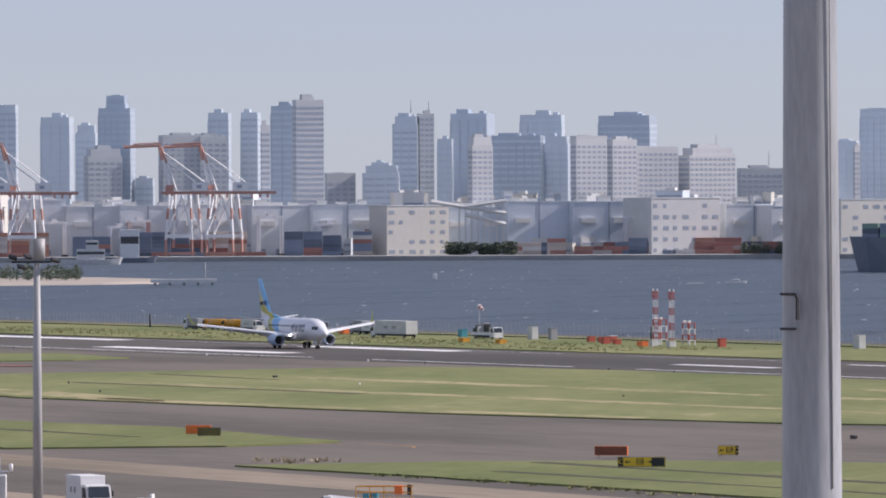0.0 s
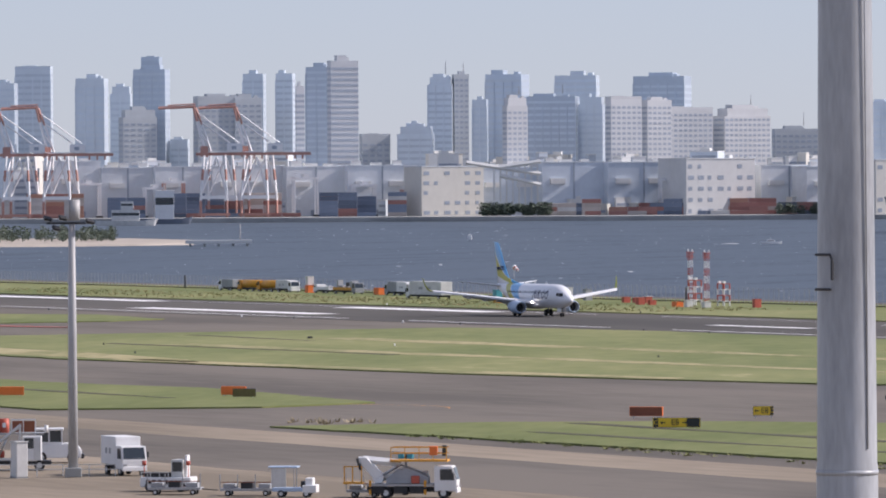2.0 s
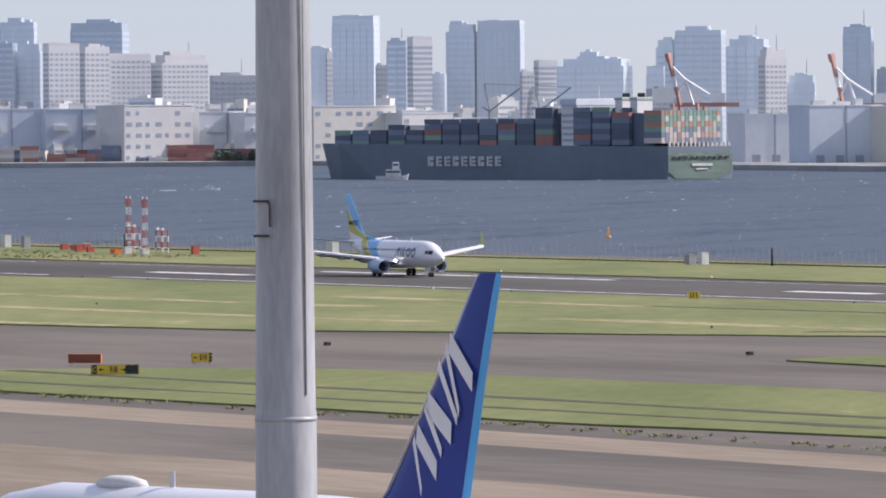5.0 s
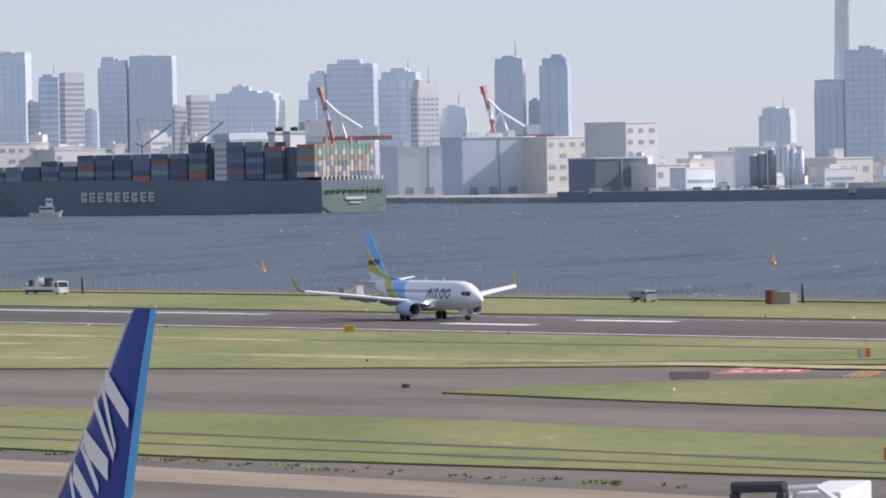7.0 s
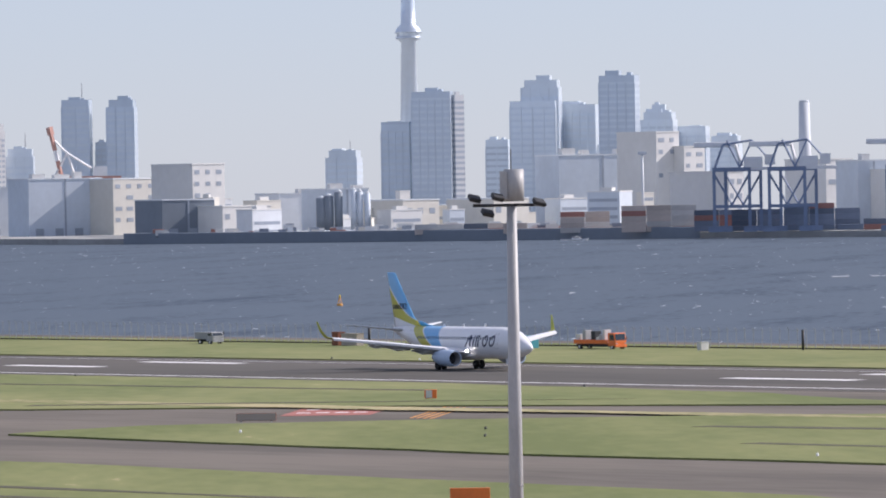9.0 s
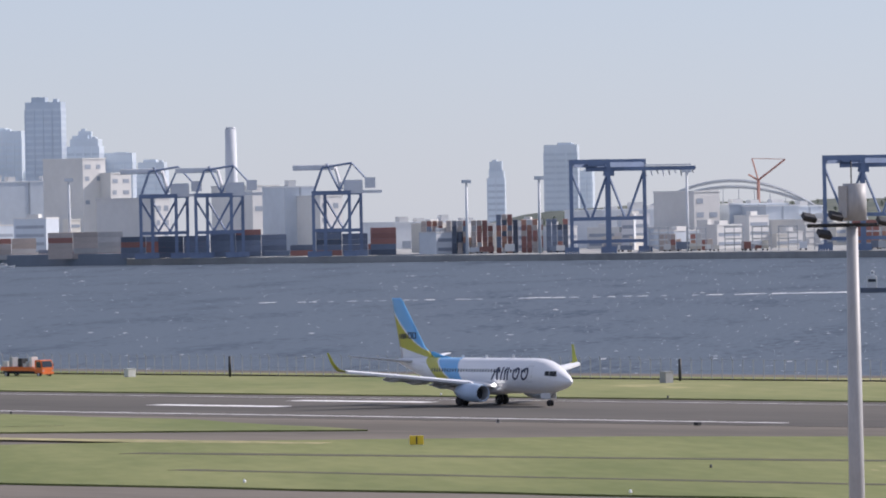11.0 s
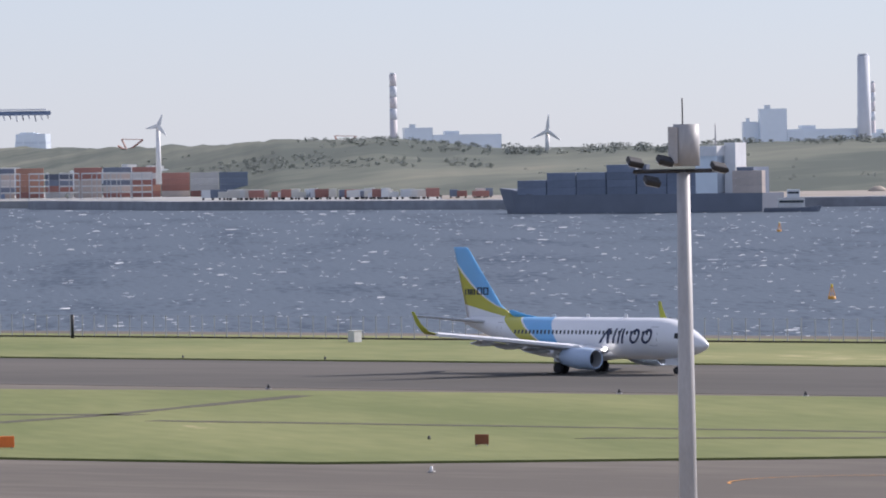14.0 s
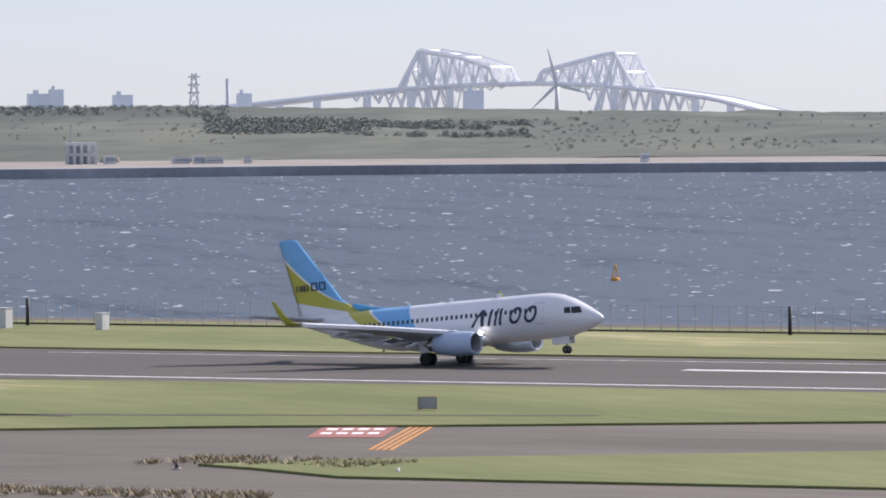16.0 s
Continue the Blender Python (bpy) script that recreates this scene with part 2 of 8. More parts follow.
def loft(bm, rings, mi=0, close=True, caps=True, smooth=True):
    """A skin over rings of equal counts of points."""
    vs = [[bm.verts.new(Vector(p)) for p in r] for r in rings]
    n = len(vs[0])
    for a, b in zip(vs, vs[1:]):
        for i in range(n if close else n - 1):
            f = bm.faces.new((a[i], a[(i + 1) % n], b[(i + 1) % n], b[i]))
            f.material_index, f.smooth = mi, smooth
    if caps:
        bm.faces.new(vs[0][::-1]).material_index = mi
        bm.faces.new(vs[-1]).material_index = mi
    return vs


def polar(az, d, z=0.0, turn=0.0):
    """A pose d metres from the deck in the direction az, its front to the deck."""
    a = radians(az)
    return pose(-d * math.cos(a), d * math.sin(a), z, 0, 0, 90 - az + turn)


def spot(az, d, z=0.0):
    a = radians(az)
    return Vector((-d * math.cos(a), d * math.sin(a), z))


def rough_sheet(name, pts, z, material, label, category, step=6.0, amp=1.5, thick=0.06, seed=0, parent=None, kind="structure", smooth_ends=True):
    """A ground patch with an uneven edge through the corners pts (counter-clockwise), and a thickness."""
    rnd, out = random.Random(seed), []
    for i, p in enumerate(pts):
        q = pts[(i + 1) % len(pts)]
        a, b = Vector((*p, 0)), Vector((*q, 0))
        n = max(1, int((b - a).length / step))
        side = Vector((-(b - a).y, (b - a).x, 0)).normalized()
        for k in range(n):
            v = a.lerp(b, k / n)
            if k and amp:
                v += side * (noise.noise(v * 0.045 + Vector((seed, 0, 0))) * amp + rnd.uniform(-0.25, 0.25) * amp)
            out.append(v)
    bm = bmesh.new()
    top = [bm.verts.new((v.x, v.y, z)) for v in out]
    low = [bm.verts.new((v.x, v.y, z - thick)) for v in out]
    f = bm.faces.new(top)
    for i in range(len(top)):
        j = (i + 1) % len(top)
        bm.faces.new((low[i], low[j], top[j], top[i]))
    bmesh.ops.triangulate(bm, faces=[f])
    bmesh.ops.recalc_face_normals(bm, faces=bm.faces)
    return tagged(link(name, bm, material, parent), label, category, kind=kind)


# ---- ground, water, land ----
def ground_all():
    tagged(link("ground", B(-2600, 900, -260, 690, -6.0, -0.02), M["taxiway"]), "wide worn asphalt airfield ground behind the seawall", "airfield", kind="structure")
    tagged(link("apron", B(-1200, 600, -250, 297, -0.5, 0.0), M["apron"]), "tan concrete parking apron with darker worn lanes", "apron", kind="structure")
    tagged(link("runway", B(-2500, 880, 538, 602, -0.4, 0.004), M["runway"]), "dark grooved asphalt runway with white markings", "runway", kind="structure")
    # worn darker lanes on the apron
    rough_sheet("apron_lane", [(-1150, 256), (400, 256), (400, 284), (-1150, 284)], 0.006, M["taxiway"], "dark worn taxi lane across the tan apron", "taxi lane", 12, 0.8, 0.02, 3)
    # grass
    g = M["grass"]
    rough_sheet("grass", [(-2550, 603), (880, 603), (880, 676), (-2550, 676)], 0.16, M["grass_dry"], "mown green grass strip between runway and fence", "grass", 7, 0.7, 0.2, 11)
    rough_sheet("grass", [(-1048, 392), (-914, 390), (-812, 401), (-745, 417), (-680, 452), (-640, 484), (-605, 503), (-590, 511), (-640, 528), (-720, 537), (-1000, 536), (-1040, 532), (-1056, 522), (-1052, 470), (-1050, 430)], 0.16, M["grass_dry"], "green grass field with dry yellow patches beside the runway", "grass", 7, 1.6, 0.2, 12)
    rough_sheet("grass", [(-613, 405), (-574, 402), (-511, 400), (-414, 409), (-354, 414), (-317, 438), (-274, 467), (-238, 489), (-190, 505), (700, 505), (700, 536), (-300, 536), (-400, 531), (-450, 530), (-500, 522), (-545, 505), (-580, 480), (-605, 452), (-620, 426)], 0.168, g, "mown green grass field with dark drainage lines beside the runway", "grass", 7, 1.4, 0.2, 13)
    rough_sheet("grass", [(-2200, 300), (-800, 302), (-713, 303), (-706, 326), (-713, 343), (-774, 350), (-807, 344), (-2200, 344)], 0.16, g, "long green grass island between two taxiways", "grass", 6, 1.2, 0.2, 14)
    rough_sheet("grass", [(-650, 301), (-610, 304), (-500, 308), (-420, 320), (-400, 322), (-388, 345), (-430, 359), (-480, 361), (-550, 364), (-620, 358), (-636, 345), (-648, 325)], 0.16, g, "green grass island with dark mown lines beside the apron", "grass", 6, 1.2, 0.2, 15)
    rough_sheet("grass", [(-253, 415), (-236, 405), (-198, 407), (-60, 407), (-60, 460), (-180, 462), (-218, 449), (-235, 435), (-246, 426)], 0.16, g, "green grass island beyond the red holding sign paint", "grass", 6, 1.2, 0.2, 17)
    rough_sheet("grass", [(-1235, 380), (-1150, 380), (-1140, 440), (-1146, 500), (-1156, 515), (-1200, 522), (-1240, 500)], 0.16, M["grass_dry"], "small dry grass patch beyond the crossing taxiway", "grass", 6, 1.6, 0.2, 18)
    rough_sheet("grass", [(-2400, 400), (-1330, 398), (-1310, 440), (-1325, 500), (-1360, 520), (-2400, 525)], 0.16, M["grass_dry"], "dry grass field far along the runway", "grass", 8, 1.6, 0.2, 19)
    # dry pale streaks in the grass
    for i, pts in enumerate(([(-1040, 394), (-930, 393), (-880, 397), (-900, 403), (-980, 409), (-1040, 411)], [(-1000, 470), (-830, 476), (-826, 481), (-1000, 478)],
                             [(-760, 463), (-640, 470), (-560, 478), (-562, 482), (-650, 476), (-760, 470)], [(-880, 500), (-800, 503), (-796, 508), (-880, 507)],
                             [(-980, 434), (-760, 446), (-756, 450), (-980, 441)],
                             [(-900, 392), (-830, 399), (-770, 411), (-775, 415), (-835, 405), (-900, 398)])):
        rough_sheet("dry_streak", pts, 0.176, M["straw"], "pale straw-dry streak in the green grass", "grass", 3, 1.6, 0.016, 80 + i)
    # bare drain lines in the grass
    for i, (pts, lab) in enumerate((
            ([(-690, 458), (-640, 505), (-638, 507), (-692, 461)], 0), ([(-560, 455), (-470, 470), (-430, 480), (-430, 477), (-470, 467), (-560, 452)], 0),
            ([(-520, 428), (-420, 432), (-420, 430), (-520, 425.5)], 0), ([(-420, 470), (-300, 474), (-300, 472), (-420, 468)], 0),
            ([(-1035, 466), (-985, 464), (-985, 462.5), (-1035, 464.5)], 0), ([(-640, 331), (-400, 335), (-400, 333), (-640, 329)], 0),
            ([(-620, 316), (-410, 326), (-410, 324), (-620, 314.5)], 0), ([(-830, 329), (-740, 331), (-740, 329.5), (-830, 328)], 0),
            ([(-447, 519), (-434, 478), (-430, 444), (-428.5, 444), (-432, 478), (-444, 519)], 0), ([(-360, 455), (-262, 490), (-262, 488), (-360, 453)], 0),
            ([(-800, 508), (-690, 518), (-690, 515.5), (-800, 506)], 0), ([(-990, 433), (-900, 437), (-900, 435), (-990, 431)], 0))):
        rough_sheet("drain_line", pts, 0.185, M["soil"], "narrow dark bare drain line in the grass", "drain", 3, 0.7, 0.02, 40 + i)
    # runway paint
    for k, (x0, x1, y0, y1) in enumerate(((-1266, -1183, 556, 562), (-1241, -1178, 588, 594), (-1050, -1016, 566, 569), (-1030, -940, 588, 590), (-859, -837, 567, 570), (-853, -829, 586, 589), (-697, -672, 567, 570), (-691, -665, 585, 588), (-300, -275, 576, 578), (-1420, -1330, 588, 594), (-1500, -1390, 556, 562))):
        tagged(link("runway_marking", B(x0, x1, y0, y1, 0.0, 0.012), M["white_line"]), "white painted bar on the dark runway", "runway marking", "white runway bars", "structure")
    for x0, x1 in ((-1560, -1145), (-1120, -1045), (-1023, -560), (-380, 300)):
        tagged(link("runway_edge_line", B(x0, x1, 545, 545.9, 0.0, 0.012), M["white_line"]), "thin white side line along the runway", "runway marking", "runway side lines", "structure")
        tagged(link("runway_edge_line", B(x0, x1, 595, 595.35, 0.0, 0.012), M["white_line"]), "thin white side line along the runway", "runway marking", "runway side lines", "structure")
    # water and far land
    bm = bmesh.new()
    vs = [bm.verts.new(v) for v in ((-9000, 680, -4), (4000, 680, -4), (4000, 9000, -4), (-9000, 9000, -4))]
    bm.faces.new(vs)
    tagged(link("water", bm, M["sea"]), "dark blue wind-ruffled bay water with whitecaps", "sea", kind="structure")
    shore = [(15, 4592), (23, 4592), (29.5, 4592), (31.5, 4490), (33.0, 3960), (34.1, 3766), (36, 3640), (39.2, 3500), (43.8, 3237), (46.4, 3090), (47.9, 2990), (48.4, 2840), (52, 2640), (54.5, 2600), (56.2, 2576), (57, 2570), (57.7, 2580), (58.5, 2605), (59.5, 2630), (60.7, 2650), (64.5, 2680), (72, 2700)]
    bm = bmesh.new()
    rows = [[bm.verts.new(spot(a, d, z)) for a, d in shore] for z in (-6.0, -1.0)]
    rows.append([bm.verts.new(spot(a, d + 14, -0.6)) for a, d in shore])
    rows.append([bm.verts.new(spot(a, 7000, -0.6)) for a, d in shore])
    for a, b in zip(rows, rows[1:]):
        for i in range(len(shore) - 1):
            bm.faces.new((a[i], a[i + 1], b[i + 1], b[i]))
    bmesh.ops.recalc_face_normals(bm, faces=bm.faces)
    tagged(link("far_shore_land", bm, M["quay"]), "grey concrete quays and reclaimed land across the bay", "land", kind="structure")
    bm = bmesh.new()
    loft(bm, [[tuple(spot(a, d + dd, z)) for dd, z in ((30, -0.58), (60, -0.2), (260, 0.1))] for a, d in ((50.5, 2725), (52, 2640), (54.5, 2600), (57, 2580), (58.5, 2615), (60.7, 2650), (64.5, 2700))], close=False, caps=False)
    tagged(link("bare_earth", bm, M["earth"]), "bare tan earth between the seawall and the hill", "earth", kind="structure")


def sea_material():
    m = two_tone("ruffled_sea", (0.027, 0.045, 0.068), (0.076, 0.102, 0.130), 0.05, 0.55, scale2=0.55, stretch=(1, 0.14, 1), bump=0.5, soft_=0.24, fine=1.1, wind=-42, spec=0.2)
    M["sea"] = m


def whitecaps():
    rnd = random.Random(5)
    bm = bmesh.new()
    for i in range(6500):
        az = rnd.uniform(22, 66) if i % 2 == 0 else rnd.uniform(42, 66)
        d = 760 / max(0.35, math.sin(radians(az))) + (rnd.random() ** 1.2) * 2300
        if d > 4500:
            continue
        c, n = spot(az, d, -3.97), rnd.randint(5, 7)
        w = rnd.uniform(0.2, 0.75) * (1.25 if az > 46 else 0.75) * (0.6 + d / 3000) * (1.6 if rnd.random() < 0.08 else 0.8)
        dep = w * rnd.uniform(0.15, 0.5)
        rot = radians(90 - az) + rnd.uniform(-0.3, 0.3)
        vs = []
        for k in range(n):
            a = k * 2 * math.pi / n
            r = rnd.uniform(0.5, 1)
            px, py = math.cos(a) * w * r, math.sin(a) * dep * r
            vs.append(bm.verts.new(c + Vector((px * math.cos(rot) - py * math.sin(rot), px * math.sin(rot) + py * math.cos(rot), 0.06 + 0.1 * py / dep * w))))
        bm.faces.new(vs)
    tagged(link("whitecaps", bm, M["foam"]), "small white breaking wave crests scattered over the bay", "sea foam", kind="stuff")


HILL = [(41.5, 4, 3900), (42.4, 17, 3900), (44, 20, 3850), (45.3, 21, 3800), (47, 20, 3500), (48.2, 19.5, 3150), (49.2, 22, 2950), (50.1, 22.5, 2900), (51, 17, 2850), (52, 17, 2820), (53.4, 18, 2800), (54.8, 19.5, 2790), (57, 20, 2790), (59.3, 20, 2830), (61, 18, 2850), (64, 15.5, 2850), (70, 14, 2850)]


def hill_z(a, d):
    """The hill's height at a place on its front slope."""
    for p, q in zip(HILL, HILL[1:]):
        if p[0] <= a <= q[0]:
            u = (a - p[0]) / (q[0] - p[0])
            h, d0 = p[1] + (q[1] - p[1]) * u, p[2] + (q[2] - p[2]) * u
            return h * min(1.0, max(0.0, (d - d0) / 850) * 1.7) ** 0.8 - 0.6
    return 0.0


def low_building(az, d, w, top, k, turn):
    ob = thing("low_building", polar(az, d, -0.8, turn), ("pale low harbour office building", "grey low harbour building", "cream low harbour building", "slate low harbour shed")[k] + " with a flat roof", "building", "low harbour buildings")
    m = (M["w_white"], M["w_grey"], M["w_cream"], M["w_slate"])[k]
    part("wall", B(-w / 2, w / 2, 0, w * 0.7, 0, top), m, ob)
    part("roof", B(-w / 2 - 0.2, w / 2 + 0.2, -0.2, w * 0.7 + 0.2, top, top + 0.6), M["w_white"] if k != 2 else m, ob)
    for f in range(max(1, int(top / 4.5))):
        part("window_strip", B(-w * 0.44, w * 0.44, -0.12, 0.1, 1.6 + f * 4.4, 3.2 + f * 4.4), M["win_far"], ob)
    if w > 9:
        part("roof_unit", B(-w * 0.2, w * 0.15, w * 0.2, w * 0.4, top + 0.6, top + 2.4), M["w_white"], ob)


def low_city():
    rnd = random.Random(77)
    for i in range(150):
        q = i % 5
        if q < 2:
            a, d, t = rnd.uniform(22.3, 31.5), rnd.uniform(4675, 4740), rnd.uniform(31, 41)
        elif q == 2:
            a, d, t = rnd.uniform(22.3, 29.4), rnd.uniform(4650, 4670), rnd.uniform(5, 12)
        elif q == 3:
            a, d, t = rnd.uniform(34.6, 39.0), rnd.uniform(3720, 3980), rnd.uniform(6, 22)
        else:
            a, d, t = rnd.uniform(41.3, 45.2), rnd.uniform(3380, 3560), rnd.uniform(5, 17)
        low_building(a, d, rnd.uniform(5, 20), t, rnd.choice((0, 0, 1, 2, 2, 3)), sunward(a, rnd) if rnd.random() < 0.7 else -rnd.uniform(10, 30))


def hill(name, profile, wide, material, label, seed):
    """A long ridge: profile gives (az, crest height)."""
    bm, rows = bmesh.new(), []
    a0, a1 = profile[0][0], profile[-1][0]
    n = int((a1 - a0) / 0.05)
    for k in range(n + 1):
        a = a0 + (a1 - a0) * k / n
        i = max(j for j, p in enumerate(profile) if p[0] <= a + 1e-9)
        j = min(i + 1, len(profile) - 1)
        u = (a - profile[i][0]) / max(1e-6, profile[j][0] - profile[i][0])
        h = profile[i][1] + (profile[j][1] - profile[i][1]) * u
        r = []
        for q in range(15):
            w = q / 14
            d0 = profile[i][2] + (profile[j][2] - profile[i][2]) * u
            dd = d0 + wide * w
            base = min(1.0, w * 1.7) ** 0.8 if w < 0.75 else 1.0 - (w - 0.75) * 1.2
            z = h * base
            p = spot(a, dd)
            z += (noise.noise(Vector((p.x, p.y, seed)) * 0.02) * 3.0 + noise.noise(Vector((p.x, p.y, seed)) * 0.08) * 1.2) * (0.2 + base * 0.5)
            r.append(p + Vector((0, 0, max(-1.5, z))))
        rows.append(r)
    loft(bm, rows, close=False, caps=False)
    bmesh.ops.recalc_face_normals(bm, faces=bm.faces)
    return tagged(link(name, bm, material), label, "hill", kind="structure")


# ---- the far city ----
def sunward(az, rnd):
    """A turn that brings a front at az into the sun, by a little more than grazing."""
    return az - 17 + rnd.uniform(12, 21)


# the haze and blue kinds carry aerial haze in their base colour
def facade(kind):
    return {"haze": (M["f_haze"], "hazy blue glass high-rise office tower"), "blue": (M["f_blue"], "hazy slate blue glass high-rise tower"), "stone": (M["f_stone"], "grey stone-clad city block"), "pale": (M["f_pale"], "pale panelled tower with horizontal bands"), "white": (M["f_white"], "white tiled tower with rows of windows")}[kind]


def tower(az, d, w, top, kind="haze", base=-1.0, turn=None):
    """A distant high-rise: body, storey bands, piers between the bays, roof plant."""
    rnd = random.Random(int(az * 1000) + int(w))
    glassy = kind in ("haze", "blue")
    if turn is None:
        turn = rnd.uniform(-17, -6) if glassy else az - 17 + rnd.uniform(3, 9) if kind == "stone" else sunward(az, rnd)
    c, s = math.cos(radians(turn)), abs(math.sin(radians(turn)))
    ratio = rnd.uniform(0.5, 0.8) if glassy else rnd.uniform(0.3, 0.5)
    a = w / (c + ratio * s)
    b = a * ratio
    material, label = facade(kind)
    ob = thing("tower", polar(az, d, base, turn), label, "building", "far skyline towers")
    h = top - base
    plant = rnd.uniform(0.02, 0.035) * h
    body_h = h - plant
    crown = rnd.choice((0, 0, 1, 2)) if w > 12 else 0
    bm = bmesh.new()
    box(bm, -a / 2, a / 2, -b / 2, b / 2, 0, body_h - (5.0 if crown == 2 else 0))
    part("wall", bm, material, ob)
    if crown == 2:                                           # a set-back top storey
        part("setback", B(-a * 0.42, a * 0.46, -b * 0.42, b * 0.42, body_h - 5.0, body_h), material, ob)
    elif crown == 1:                                         # a parapet round the plant
        for x0, x1, y0, y1 in ((-a / 2, a / 2, -b / 2, -b / 2 + 0.8), (a / 2 - 0.8, a / 2, -b / 2 + 0.8, b / 2), (-a / 2, -a / 2 + 0.8, -b / 2 + 0.8, b / 2)):
            part("parapet", B(x0, x1, y0, y1, body_h, body_h + plant * 0.8), material, ob)
    x0 = rnd.uniform(-0.42, -0.1)
    part("roof_plant", B(a * x0, a * (x0 + rnd.uniform(0.3, 0.5)), -b * 0.3, b * 0.3, body_h, h), material, ob)
    if w > 16:
        x1 = rnd.uniform(0.05, 0.3)
        part("roof_plant", B(a * x1, a * (x1 + 0.12), -b * 0.2, b * 0.2, body_h, h - plant * 0.4), material, ob)
    # storey window bands
    step = {"haze": 4.2, "blue": 4.2, "stone": 3.6, "pale": 3.6, "white": 3.4}[kind]
    bm = bmesh.new()
    z = max(6.0, body_h * 0.2)
    e = 0.12
    while z < body_h - step - (5.0 if crown == 2 else 0):
        hh = step * (0.46 if kind in ("white", "pale") else 0.4)
        if kind in ("white", "stone"):
            nn = max(3, int(a / (3.4 if kind == "white" else 4.2)))
            for k in range(nn):
                x = -a / 2 + (k + 0.18) * a / nn
                box(bm, x, x + a / nn * 0.64, -b / 2 - e, -b / 2 + e, z, z + hh)
            box(bm, a / 2 - e, a / 2 + e, -b * 0.42, b * 0.42, z, z + hh)
            box(bm, -a / 2 - e, -a / 2 + e, -b * 0.42, b * 0.42, z, z + hh)
        else:
            box(bm, -a / 2 - e, a / 2 + e, -b / 2 - e, b / 2 + e, z, z + hh)
        z += step
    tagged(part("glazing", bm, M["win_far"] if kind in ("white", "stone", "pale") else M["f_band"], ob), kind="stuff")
    if glassy:                                               # piers between the bays
        n = max(2, int(a / rnd.uniform(4.0, 6.5)))
        for k in range(n + 1):
            x = -a / 2 + a * k / n
            part("pier", B(x - 0.35, x + 0.35, -b / 2 - 0.5, -b / 2 - 0.13, 0, body_h - 5.2), material, ob)
    if rnd.random() < 0.22:
        part("antenna", T((a * 0.2, 0, h), (a * 0.2, 0, h + rnd.uniform(5, 10)), 0.35, 0.15, 5), M["grey"], ob)
    return ob


def skyline(rows):
    """Towers (az, depth, width, top, kind): lit ones stand in front, each left one before its right neighbour, so that none stands in another's shade."""
    lane, last = 0, 0
    for az, d, w, top, kind in sorted(rows):
        if kind in ("white", "pale"):
            lane = lane + 1 if az - last < 1.3 else 0
            last = az
            d2 = 4690 + 24 * lane if d > 4600 else d
        else:
            d2 = d + 70 if d > 4740 else d
        d2 = min(d2, 4955)
        tower(az, d2, w * d2 / d, 25 + (top - 25) * d2 / d, kind)


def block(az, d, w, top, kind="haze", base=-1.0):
    # plant walls use the hazed facade colour in place of real haze
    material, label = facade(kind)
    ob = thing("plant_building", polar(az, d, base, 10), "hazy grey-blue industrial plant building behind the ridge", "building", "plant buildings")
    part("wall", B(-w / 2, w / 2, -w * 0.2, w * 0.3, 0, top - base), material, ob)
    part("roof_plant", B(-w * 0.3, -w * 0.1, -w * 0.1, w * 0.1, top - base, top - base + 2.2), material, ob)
    return ob


WARE = {"grey": "long grey sheet-clad harbour warehouse with white roof units", "slate": "slate blue windowless harbour warehouse", "cream": "cream concrete logistics building with dark loading openings", "white": "white concrete harbour building with dark openings", "red": "rust red clad harbour shed", "dark": "dark slate windowless harbour building"}


